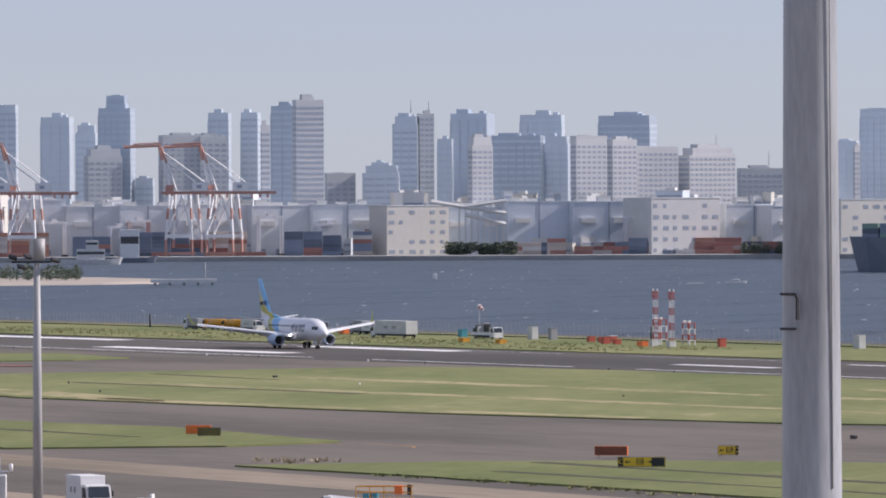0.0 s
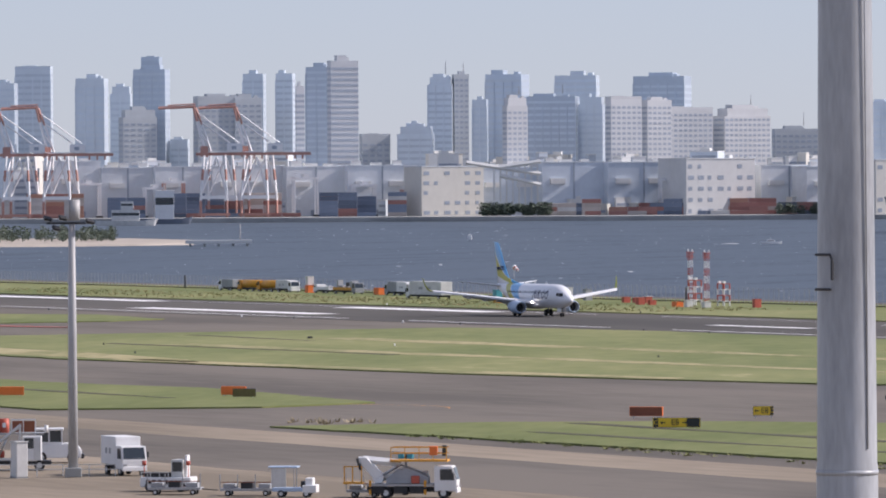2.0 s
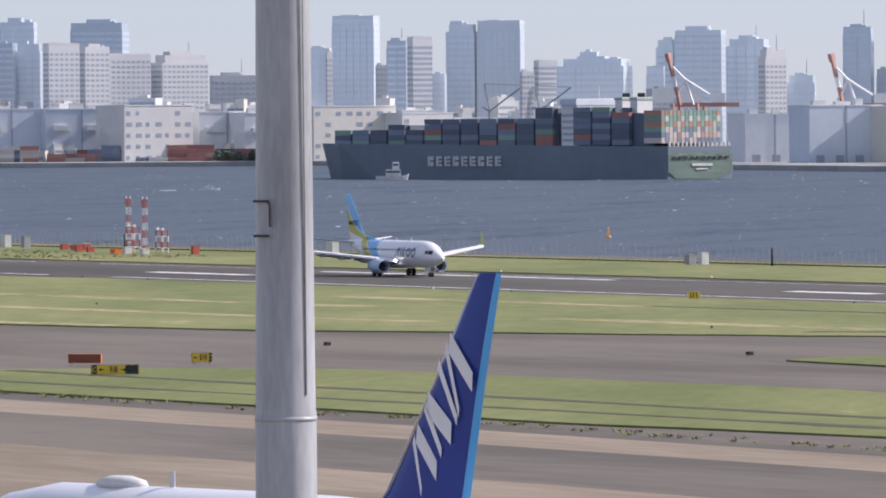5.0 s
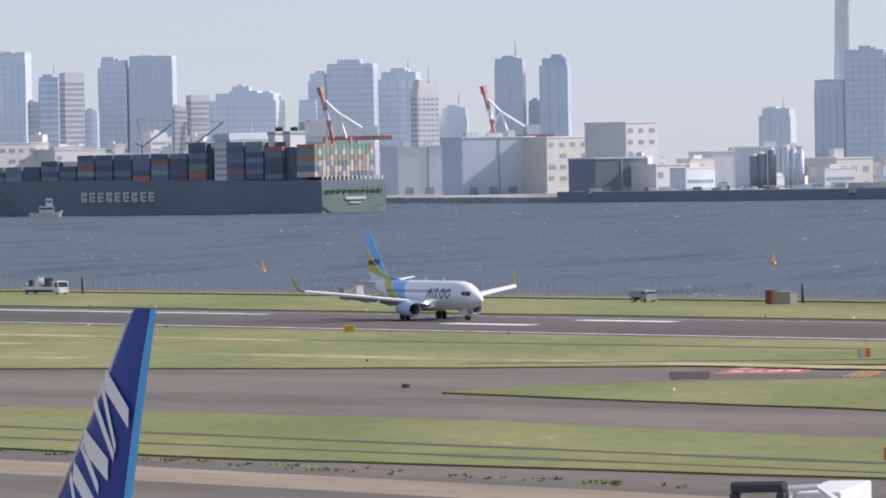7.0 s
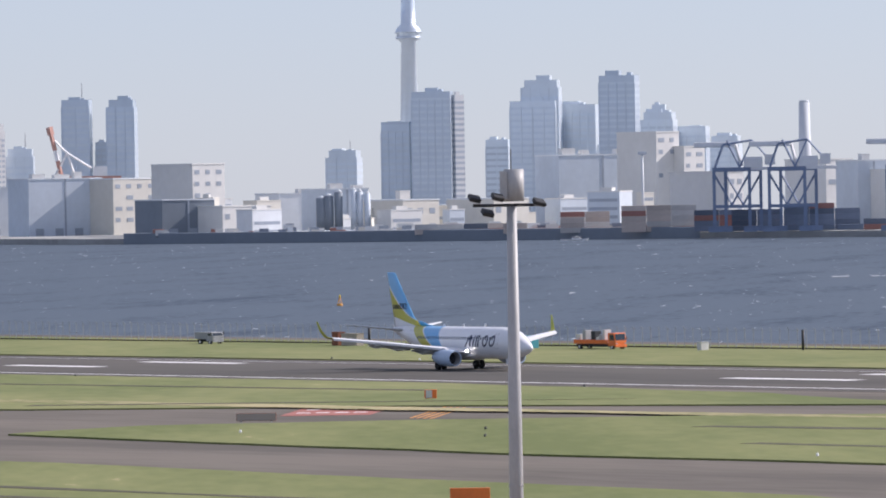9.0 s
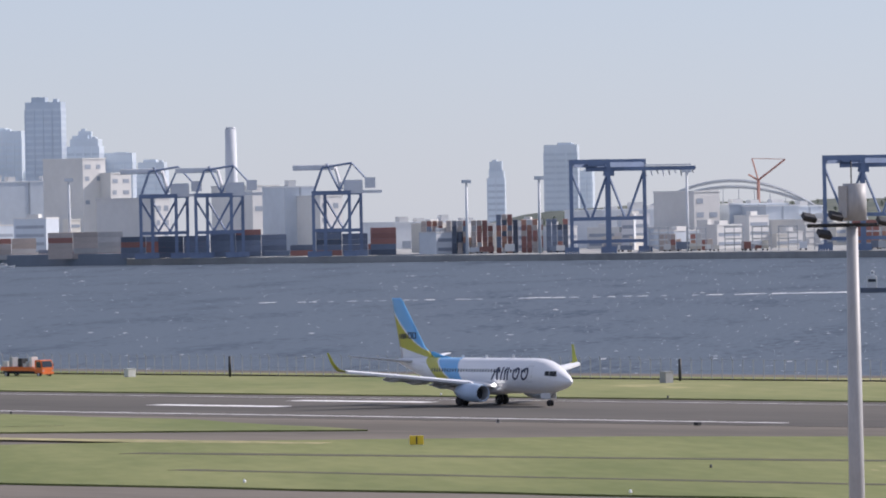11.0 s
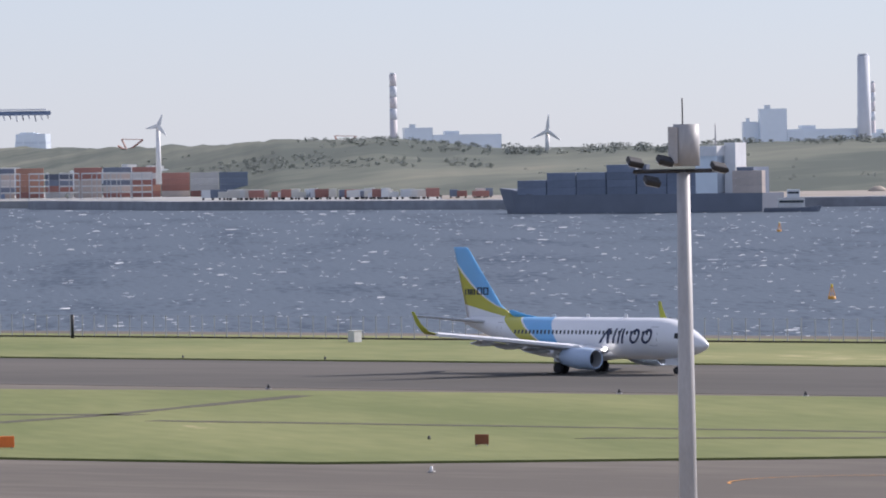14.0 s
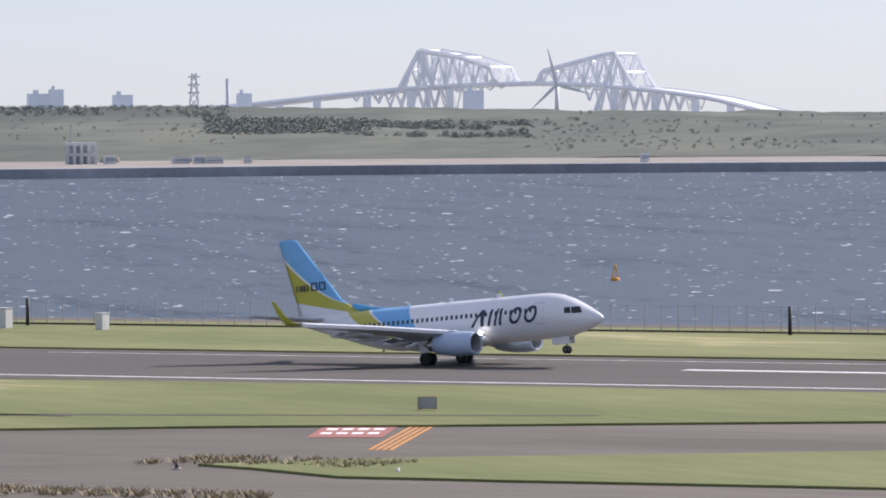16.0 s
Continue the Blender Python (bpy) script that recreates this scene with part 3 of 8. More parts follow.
def warehouse(az, d, w, top, kind="grey", base=-0.8):
    rnd = random.Random(int(az * 1000) + 7)
    if kind in ("cream", "white") and d > 4600:               # these stand forward of the grey ones
        d, w, top = d - 34, w * (d - 34) / d, 25 + (top - 25) * (d - 34) / d
    ob = thing("warehouse", polar(az, d, base, (sunward(az, rnd) if w < 60 else 22) if kind in ("cream", "white") else az - 17 + rnd.uniform(2, 8) if w < 60 else rnd.uniform(4, 9)), WARE[kind], "warehouse", "harbour warehouses")
    h, dep = top - base, rnd.uniform(25, 45)
    part("wall", B(-w / 2, w / 2, 0, dep, 0, h), M["f_slate"] if kind == "dark" else M["w_" + kind], ob)
    part("roof", B(-w / 2 - 0.3, w / 2 + 0.3, -0.3, dep + 0.3, h, h + 0.7), M["w_grey"] if kind != "white" else M["w_white"], ob)
    x = -w / 2 + 3
    while x < w / 2 - 8:                                     # roof units
        if kind in ("grey", "slate") and rnd.random() < 0.9:
            part("roof_unit", B(x, x + rnd.uniform(4, 9), 1.5, 6, h + 0.7, h + 0.7 + rnd.uniform(1.4, 3.6)), M["w_white"], ob, "white roof unit")
        x += rnd.uniform(9, 15)
    bm = bmesh.new()
    if kind in ("cream", "white"):
        rows_ = max(1, int(h / 6))
        for r in range(rows_):
            n = max(2, int(w / 7))
            for k in range(n):
                if rnd.random() < 0.72:
                    x = -w / 2 + (k + 0.2) * w / n
                    box(bm, x, x + w / n * rnd.uniform(0.3, 0.6), -0.15, 0.15, r * h / rows_ + 1.2, r * h / rows_ + 1.2 + h / rows_ * 0.36)
    else:
        if d > 4500:
            for k in range(int(w / 22)):                     # white dock canopies
                x = -w / 2 + 5 + k * 22
                part("dock_canopy", B(x, x + 10, -2.2, 0, h * 0.60, h * 0.70), M["w_white"], ob, "white dock canopy")
        for k in range(1, max(2, int(w / 24))):
            x = -w / 2 + k * w / max(2, int(w / 24))
            box(bm, x - 0.5, x + 0.5, -0.2, 0.1, 0, h)
        for k in range(int(w / 12)):
            x = -w / 2 + 4 + k * 12
            box(bm, x, x + 5, -0.15, 0.1, 0.2, 4.4)
    tagged(part("cladding_detail", bm, M["win_far"], ob), kind="stuff")
    return ob


def city():
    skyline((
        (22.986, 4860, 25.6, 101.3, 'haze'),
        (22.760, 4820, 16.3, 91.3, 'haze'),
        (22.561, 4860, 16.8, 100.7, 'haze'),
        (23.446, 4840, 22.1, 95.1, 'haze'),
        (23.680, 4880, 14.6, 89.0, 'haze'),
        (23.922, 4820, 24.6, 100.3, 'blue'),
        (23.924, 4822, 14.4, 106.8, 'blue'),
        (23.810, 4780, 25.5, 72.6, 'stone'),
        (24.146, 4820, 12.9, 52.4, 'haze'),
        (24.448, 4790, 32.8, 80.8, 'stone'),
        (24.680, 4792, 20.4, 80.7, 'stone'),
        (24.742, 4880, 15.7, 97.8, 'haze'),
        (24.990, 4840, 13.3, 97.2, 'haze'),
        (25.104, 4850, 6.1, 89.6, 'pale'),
        # one tower split in two: shaded left painted blue, lit right painted pale
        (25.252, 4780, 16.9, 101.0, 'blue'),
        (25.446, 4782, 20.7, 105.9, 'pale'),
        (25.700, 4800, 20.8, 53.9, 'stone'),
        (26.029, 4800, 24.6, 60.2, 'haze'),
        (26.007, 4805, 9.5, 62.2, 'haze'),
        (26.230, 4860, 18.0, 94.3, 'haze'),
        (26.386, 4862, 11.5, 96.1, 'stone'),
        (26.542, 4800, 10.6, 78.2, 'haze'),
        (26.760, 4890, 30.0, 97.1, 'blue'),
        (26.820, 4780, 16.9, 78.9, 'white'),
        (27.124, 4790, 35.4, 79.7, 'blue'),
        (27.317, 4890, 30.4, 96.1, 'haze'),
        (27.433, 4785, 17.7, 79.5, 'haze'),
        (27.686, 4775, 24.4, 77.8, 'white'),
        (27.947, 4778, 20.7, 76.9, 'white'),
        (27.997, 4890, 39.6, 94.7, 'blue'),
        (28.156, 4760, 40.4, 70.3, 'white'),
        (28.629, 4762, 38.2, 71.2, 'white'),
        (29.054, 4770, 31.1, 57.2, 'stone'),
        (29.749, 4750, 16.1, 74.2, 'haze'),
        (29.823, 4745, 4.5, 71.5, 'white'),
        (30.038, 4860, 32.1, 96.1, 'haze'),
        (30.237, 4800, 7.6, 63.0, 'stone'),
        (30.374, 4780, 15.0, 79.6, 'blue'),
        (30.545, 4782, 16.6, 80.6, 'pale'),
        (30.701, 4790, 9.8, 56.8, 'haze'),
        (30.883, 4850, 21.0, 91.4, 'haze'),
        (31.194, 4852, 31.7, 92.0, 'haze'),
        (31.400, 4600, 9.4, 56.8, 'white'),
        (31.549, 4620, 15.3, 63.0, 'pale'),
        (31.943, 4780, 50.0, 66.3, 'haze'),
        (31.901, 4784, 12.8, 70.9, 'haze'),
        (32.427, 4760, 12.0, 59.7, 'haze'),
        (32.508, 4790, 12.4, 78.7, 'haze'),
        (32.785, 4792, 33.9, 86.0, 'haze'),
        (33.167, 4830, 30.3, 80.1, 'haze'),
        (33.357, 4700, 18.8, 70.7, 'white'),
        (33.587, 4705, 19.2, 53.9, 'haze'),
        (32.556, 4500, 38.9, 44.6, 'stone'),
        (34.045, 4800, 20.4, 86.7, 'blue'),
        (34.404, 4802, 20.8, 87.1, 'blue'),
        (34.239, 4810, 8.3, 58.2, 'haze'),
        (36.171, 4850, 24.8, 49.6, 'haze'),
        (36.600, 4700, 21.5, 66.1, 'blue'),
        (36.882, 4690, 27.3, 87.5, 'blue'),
        (37.087, 4692, 7.8, 84.8, 'pale'),
        (37.403, 4880, 17.3, 56.1, 'haze'),
        (37.706, 4800, 34.7, 81.7, 'haze'),
        (37.754, 4802, 27.2, 96.0, 'haze'),
        (38.044, 4820, 29.6, 78.5, 'haze'),
        (38.375, 4790, 27.1, 98.2, 'blue'),
        (38.689, 4830, 24.7, 72.6, 'haze'),
        (38.690, 4832, 9.5, 77.2, 'haze'),
        (38.962, 4840, 21.7, 61.0, 'haze'),
        (39.215, 4860, 22.9, 55.9, 'haze'),
        (41.963, 4880, 12.7, 44.9, 'haze'),
        (41.962, 4882, 9.2, 51.5, 'haze'),
        (42.486, 4800, 23.8, 61.6, 'haze'),
        (42.685, 4820, 10.2, 43.6, 'haze'),
        (45.414, 4850, 26.0, 26.2, 'haze'),
        (45.751, 4850, 10.3, 33.7, 'haze'),
        (47.250, 4860, 23.7, 29.7, 'haze'),
        (46.263, 4870, 13.4, 23.3, 'haze'),
    ))
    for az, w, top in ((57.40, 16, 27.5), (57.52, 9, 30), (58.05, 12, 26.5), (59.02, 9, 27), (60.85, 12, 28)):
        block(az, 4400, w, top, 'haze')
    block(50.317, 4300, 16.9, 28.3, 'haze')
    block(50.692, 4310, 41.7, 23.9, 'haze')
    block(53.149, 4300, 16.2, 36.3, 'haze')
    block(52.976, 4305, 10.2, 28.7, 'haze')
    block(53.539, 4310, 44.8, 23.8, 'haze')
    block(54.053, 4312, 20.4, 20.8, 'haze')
    warehouse(23.323, 4660, 31.1, 35.7, 'grey')
    warehouse(23.728, 4660, 34.8, 31.2, 'grey')
    warehouse(24.167, 4660, 36.6, 31.7, 'grey')
    warehouse(24.690, 4660, 48.4, 32.2, 'grey')
    warehouse(25.231, 4660, 39.6, 31.3, 'grey')
    warehouse(25.759, 4660, 46.2, 31.8, 'grey')
    warehouse(26.32, 4660, 45.0, 31.0, 'cream')
    warehouse(26.80, 4660, 48.0, 30.0, 'slate')
    warehouse(27.288, 4660, 42.5, 33.4, 'slate')
    warehouse(27.847, 4660, 48.4, 33.1, 'slate')
    warehouse(28.460, 4660, 50.5, 35.1, 'white')
    warehouse(29.005, 4660, 38.1, 30.5, 'grey')
    warehouse(29.392, 4640, 42.7, 29.5, 'grey')
    warehouse(30.024, 4640, 59.5, 33.7, 'cream')
    warehouse(30.605, 4640, 38.3, 28.9, 'white')
    warehouse(31.056, 4640, 34.7, 25.6, 'grey')
    warehouse(31.811, 4640, 87.6, 29.4, 'grey')
    warehouse(33.374, 4100, 35.4, 26.4, 'grey')
    warehouse(33.942, 4000, 44.7, 30.9, 'slate')
    warehouse(34.587, 4004, 46.6, 30.3, 'cream')
    warehouse(35.087, 3900, 22.4, 37.4, 'white')
    warehouse(34.921, 3780, 30.6, 18.4, 'dark')
    warehouse(35.387, 3775, 32.1, 14.5, 'white')
    warehouse(35.841, 4100, 30.7, 20.3, 'grey')
    warehouse(36.191, 4000, 25.2, 22.6, 'slate')
    warehouse(36.777, 3900, 24.6, 16.0, 'cream')
    warehouse(37.137, 3950, 24.9, 12.5, 'grey')
    warehouse(38.234, 3950, 54.3, 38.9, 'slate')
    warehouse(38.754, 3900, 16.8, 50.5, 'white')
    warehouse(38.966, 3902, 15.3, 42.3, 'white')
    warehouse(37.498, 3800, 23.9, 16.2, 'cream')
    warehouse(36.922, 3700, 167.1, 0.9, 'grey')
    warehouse(40.118, 3700, 17.5, 33.6, 'white')
    warehouse(40.393, 3650, 17.8, 32.6, 'slate')
    warehouse(40.640, 3640, 14.9, 27.7, 'white')
    warehouse(43.637, 3500, 16.8, 26.4, 'white')
    warehouse(44.051, 3520, 34.3, 19.8, 'slate')
    warehouse(44.454, 3530, 15.2, 18.2, 'slate')
    warehouse(41.490, 3800, 50.9, 13.0, 'grey')
    warehouse(43.136, 3600, 45.3, 17.9, 'grey')
    warehouse(39.294, 3600, 9.9, 28.1, 'white')
    warehouse(44.239, 3500, 18.7, 18.7, 'slate')
    warehouse(44.478, 3480, 10.7, 11.6, 'white')
    warehouse(45.483, 3350, 8.2, 9.9, 'cream')
    warehouse(45.288, 3400, 14.7, 7.0, 'slate')
    warehouse(46.227, 3380, 14.4, 15.3, 'white')
    warehouse(45.832, 3300, 22.0, 8.0, 'grey')
    warehouse(47.127, 3320, 18.3, 8.5, 'slate')
    warehouse(48.186, 3330, 31.4, 9.4, 'grey')


# ---- aircraft ----
def paint_nodes(name, bands, base=(0.80, 0.81, 0.83)):
    """Gloss paint with coloured bands: each band is (colour, tests); a test (ax, az, c2, k, sign) asks sign*(ax*x + az*z + c2*x*x + k) > 0."""
    m = bpy.data.materials.new(name)
    m.use_nodes = True
    n, l = m.node_tree.nodes, m.node_tree.links
    p = n["Principled BSDF"]
    p.inputs["Roughness"].default_value, p.inputs["Coat Weight"].default_value = 0.3, 0.3
    tc, sp = n.new("ShaderNodeTexCoord"), n.new("ShaderNodeSeparateXYZ")
    l.new(tc.outputs["Object"], sp.inputs[0])

    def op(kind, a, b):
        q = n.new("ShaderNodeMath")
        q.operation = kind
        for i, v in enumerate((a, b)):
            if isinstance(v, (int, float)):
                q.inputs[i].default_value = v
            else:
                l.new(v, q.inputs[i])
        return q.outputs[0]
    x, z = sp.outputs[0], sp.outputs[2]
    dirt = n.new("ShaderNodeTexNoise")
    dirt.inputs["Scale"].default_value = 0.8
    l.new(tc.outputs["Object"], dirt.inputs[0])
    col = None
    for color, tests in [(base, [])] + bands:
        f = 1.0
        for ax, azz, c2, k, sg in tests:
            v = op("ADD", op("ADD", op("MULTIPLY", x, ax), op("MULTIPLY", z, azz)), op("ADD", op("MULTIPLY", op("MULTIPLY", x, x), c2), k))
            f = op("MULTIPLY", f, op("GREATER_THAN", op("MULTIPLY", v, sg), 0.0))
        if col is None:
            r = n.new("ShaderNodeRGB")
            r.outputs[0].default_value = (*color, 1)
            col = r.outputs[0]
        else:
            mx = n.new("ShaderNodeMix")
            mx.data_type = "RGBA"
            l.new(f, mx.inputs[0])
            l.new(col, mx.inputs[6])
            mx.inputs[7].default_value = (*color, 1)
            col = mx.outputs[2]
    sc = n.new("ShaderNodeVectorMath")
    sc.operation = "SCALE"
    rg = n.new("ShaderNodeMapRange")
    rg.inputs[3].default_value, rg.inputs[4].default_value = 0.93, 1.04
    l.new(dirt.outputs[0], rg.inputs[0]), l.new(rg.outputs[0], sc.inputs[3]), l.new(col, sc.inputs[0])
    l.new(sc.outputs[0], p.inputs["Base Color"])
    return m


BLUE, LIME = (0.16, 0.45, 0.78), (0.50, 0.47, 0.06)
STATIONS = [(16.6, 2.78, 0.03, 0.03), (16.4, 2.80, 0.30, 0.28), (16.0, 2.84, 0.58, 0.56), (15.3, 2.92, 0.95, 0.92), (14.5, 3.04, 1.26, 1.26), (13.6, 3.18, 1.52, 1.60), (12.6, 3.30, 1.74, 1.86), (11.4, 3.38, 1.86, 1.99), (10.0, 3.40, 1.88, 2.01), (4.0, 3.40, 1.88, 2.01), (-3.0, 3.40, 1.88, 2.01), (-5.0, 3.47, 1.84, 1.94), (-7.0, 3.66, 1.70, 1.75), (-9.0, 3.95, 1.44, 1.46), (-11.0, 4.28, 1.12, 1.14), (-13.0, 4.60, 0.75, 0.80), (-14.6, 4.83, 0.44, 0.50), (-15.6, 4.95, 0.20, 0.26)]


def skin(x, z, out=0.0):
    """The starboard half-width of the fuselage at x and z."""
    for (xa, ca, wa, ha), (xb, cb, wb, hb) in zip(STATIONS, STATIONS[1:]):
        if xb <= x <= xa:
            u = (xa - x) / (xa - xb)
            c, w, h = ca + (cb - ca) * u, wa + (wb - wa) * u, ha + (hb - ha) * u
            return w * math.sqrt(max(0.0, 1 - ((z - c) / h) ** 2)) + out
    return 0.0


def foil(x_le, x_te, y, z, thick, n=10, vertical=False):
    """A closed wing section from leading to trailing edge."""
    up, dn = [], []
    for k in range(n + 1):
        u = k / n
        t = thick * (2.6 * math.sqrt(u) * (1 - u) + 0.12 * (1 - u)) * 0.5 if 0 < u < 1 else 0.008
        x = x_le + (x_te - x_le) * u
        up.append((x, t))
        dn.append((x, -t))
    pts = up + dn[-2:0:-1]
    return [(x, y + t, z) if vertical else (x, y, z + t) for x, t in pts]


def patch(bm, quad, out=0.025, mi=0, n=5):
    """A marking on the starboard side: quad of (x, z) corners, laid on the skin."""
    (ax, az_), (bx, bz), (cx, cz), (dx, dz) = quad
    g = []
    for j in range(n + 1):
        v = j / n
        row = []
        for i in range(n + 1):
            u = i / n
            x = (ax * (1 - u) + bx * u) * (1 - v) + (dx * (1 - u) + cx * u) * v
            z = (az_ * (1 - u) + bz * u) * (1 - v) + (dz * (1 - u) + cz * u) * v
            row.append(bm.verts.new((x, -skin(x, z, out), z)))
        g.append(row)
    for j in range(n):
        for i in range(n):
            bm.faces.new((g[j][i], g[j][i + 1], g[j + 1][i + 1], g[j + 1][i])).material_index = mi


def wheel_part(parent, x, y, r, w, name="wheel"):
    bm = bmesh.new()
    n = 20
    prof = [(-w / 2, r * 0.62), (-w / 2, r * 0.88), (-w * 0.3, r), (w * 0.3, r), (w / 2, r * 0.88), (w / 2, r * 0.62)]
    loft(bm, [[(math.cos(a * 2 * math.pi / n) * rr, yy, math.sin(a * 2 * math.pi / n) * rr) for a in range(n)] for yy, rr in prof])
    t = part(name, bm, M["dark"], parent)
    t.location = (x, y, r)
    bm = bmesh.new()
    tube(bm, (0, -w * 0.42, 0), (0, w * 0.42, 0), r * 0.6, n=14)
    part("hub", bm, M["grey"], t)
    return t


def airliner():
    ob = thing("airliner", pose(-1200, 583, 0), "white twin-engine jet airliner with blue and lime tail on the runway", "aircraft")
    body = paint_nodes("fuselage_paint", [
        (LIME, [(1, 1.5, 0, 1.7, 1), (1, 1.5, 0, -0.6, -1), (0, 1, 0, -2.7, 1)]),
        (BLUE, [(1, 1.5, 0, -0.85, 1), (1, 0.65, 0, -0.5, -1), (0, 1, 0, -2.8, 1)])])
    tail = paint_nodes("fin_paint", [
        (BLUE, [(-0.832, 1, -0.058, -8.67, 1)]),
        (LIME, [(-0.882, 1, -0.058, -9.144, -1), (0.21, 1, 0, -3.35, 1)])])
    n = 40
    bm = bmesh.new()
    loft(bm, [[(x, math.cos(a * 2 * math.pi / n) * w, c + math.sin(a * 2 * math.pi / n) * h) for a in range(n)] for x, c, w, h in STATIONS])
    part("fuselage", bm, body, ob)
    bm = bmesh.new()                                          # belly fairing
    loft(bm, [[(x, math.cos(a * 2 * math.pi / 20) * w, 1.95 + math.sin(a * 2 * math.pi / 20) * h) for a in range(20)] for x, w, h in ((6.2, 0.3, 0.1), (5.2, 1.6, 0.55), (3, 2.0, 0.78), (-1, 2.0, 0.8), (-3, 1.6, 0.6), (-4.6, 0.3, 0.1))])
    part("belly_fairing", bm, M["plane_white"], ob)
    for s in (-1, 1):                                         # wings, winglets
        bm = bmesh.new()
        loft(bm, [foil(*q) for q in ((5.4, -2.2, s * 1.2, 2.25, 0.95), (4.9, -2.2, s * 1.9, 2.3, 0.9), (2.8, -2.0, s * 5.8, 2.85, 0.58), (0.0, -3.4, s * 11, 3.55, 0.34), (-3.3, -5.0, s * 16.8, 4.25, 0.17))], smooth=True)
        bmesh.ops.recalc_face_normals(bm, faces=bm.faces)
        wing = part("wing", bm, M["plane_grey"], ob, "grey swept wing with bright leading edge")
        bm = bmesh.new()
        loft(bm, [[(x + dx * 0.9, s * y, z + dz) for dx, dz in ((0.30, 0.02), (-0.30, 0.20), (-0.30, -0.12), (0.26, -0.24))] for x, y, z in ((4.9, 1.95, 2.38), (2.82, 5.8, 2.9), (0.02, 11, 3.58), (-3.28, 16.8, 4.25))], smooth=False)
        bmesh.ops.recalc_face_normals(bm, faces=bm.faces)
        part("slat", bm, M["plane_white"], wing, "bright white leading-edge slat")
        bm = bmesh.new()                                      # extended flaps
        for (x, y, z), (x2, y2, z2), c in (((-2.0, 2.2, 2.12), (-1.85, 5.6, 2.65), 1.3), ((-2.0, 6.1, 2.72), (-3.3, 11.2, 3.42), 1.0)):
            loft(bm, [[(a, s * b, c_ + 0.06), (a - c * 0.8, s * b, c_ - 0.20), (a - c * 0.8, s * b, c_ - 0.25), (a, s * b, c_ - 0.1)] for a, b, c_ in ((x, y, z), (x2, y2, z2))], smooth=False)
        bmesh.ops.recalc_face_normals(bm, faces=bm.faces)
        part("flap", bm, M["plane_grey"], wing)
        for fy, fx, fz in ((3.9, -2.0, 2.2), (7.6, -2.3, 2.75), (10.4, -3.0, 3.15)):
            bm = bmesh.new()
            loft(bm, [[(fx + dx, s * fy + math.cos(a * math.pi / 4) * r, fz + math.sin(a * math.pi / 4) * r * 1.3) for a in range(8)] for dx, r in ((1.4, 0.05), (0.7, 0.2), (-0.8, 0.22), (-2.0, 0.05))])
            part("flap_fairing", bm, M["plane_grey"], wing)
        bm = bmesh.new()
        loft(bm, [foil(-3.3, -5.0, s * 16.8, 4.25, 0.15), foil(-4.0, -5.0, s * 17.2, 4.5, 0.10), foil(-4.7, -5.4, s * 17.5, 5.2, 0.08), foil(-5.4, -5.8, s * 17.75, 6.4, 0.05)])
        bmesh.ops.recalc_face_normals(bm, faces=bm.faces)
        part("winglet", bm, M["lime"], wing, "lime green upturned winglet")
        bm = bmesh.new()
        loft(bm, [foil(*q) for q in ((-11.6, -15.1, s * 0.4, 4.85, 0.36), (-12.1, -15.2, s * 0.9, 4.95, 0.34), (-15.0, -16.5, s * 7.1, 5.65, 0.12))])
        bmesh.ops.recalc_face_normals(bm, faces=bm.faces)
        part("tailplane", bm, M["plane_grey"], ob)
        # engine
        e = s * 4.83
        nac = [(6.35, 0.84, 1.52), (6.45, 0.94, 1.52), (6.25, 1.03, 1.52), (5.4, 1.11, 1.54), (4.2, 1.10, 1.58), (3.1, 0.98, 1.64), (2.3, 0.80, 1.70)]
        bm = bmesh.new()
        loft(bm, [[(x, e + math.cos(a * math.pi / 12) * r, c + math.sin(a * math.pi / 12) * r * (0.93 if math.sin(a * math.pi / 12) < 0 else 1)) for a in range(24)] for x, r, c in nac], caps=False)
        bmesh.ops.recalc_face_normals(bm, faces=bm.faces)
        eng = part("engine_nacelle", bm, M["nacelle"], ob, "pale blue rounded engine nacelle")
        bm = bmesh.new()
        loft(bm, [[(x, e + math.cos(a * math.pi / 12) * r, 1.52 + math.sin(a * math.pi / 12) * r) for a in range(24)] for x, r in ((6.35, 0.84), (5.9, 0.76), (5.3, 0.74))], caps=False)
        part("intake", bm, M["grey"], eng)
        bm = bmesh.new()
        tube(bm, (5.30, e, 1.52), (5.36, e, 1.52), 0.76, n=24)
        tube(bm, (5.36, e, 1.52), (5.85, e, 1.52), 0.26, 0.02, n=14)
        part("fan", bm, M["black"], eng)
        bm = bmesh.new()
        tube(bm, (2.4, e, 1.70), (1.5, e, 1.72), 0.62, 0.40, n=18)
        tube(bm, (1.5, e, 1.72), (0.9, e, 1.72), 0.26, 0.04, n=12)
        part("exhaust_nozzle", bm, M["bare"], eng)
        bm = bmesh.new()
        loft(bm, [[(5.0, e - 0.16, 2.5), (5.0, e + 0.16, 2.5), (1.6, e + 0.14, 2.35), (1.6, e - 0.14, 2.35)], [(4.2, e - 0.14, 2.85), (4.2, e + 0.14, 2.85), (1.2, e + 0.1, 2.75), (1.2, e - 0.1, 2.75)]], smooth=False)
        part("pylon", bm, M["plane_white"], eng)
        # main gear
        bm = bmesh.new()
        tube(bm, (0, s * 2.86, 0.5), (0, s * 2.75, 2.3), 0.14)
        tube(bm, (0, s * 2.2, 0.56), (0, s * 3.4, 0.56), 0.09)
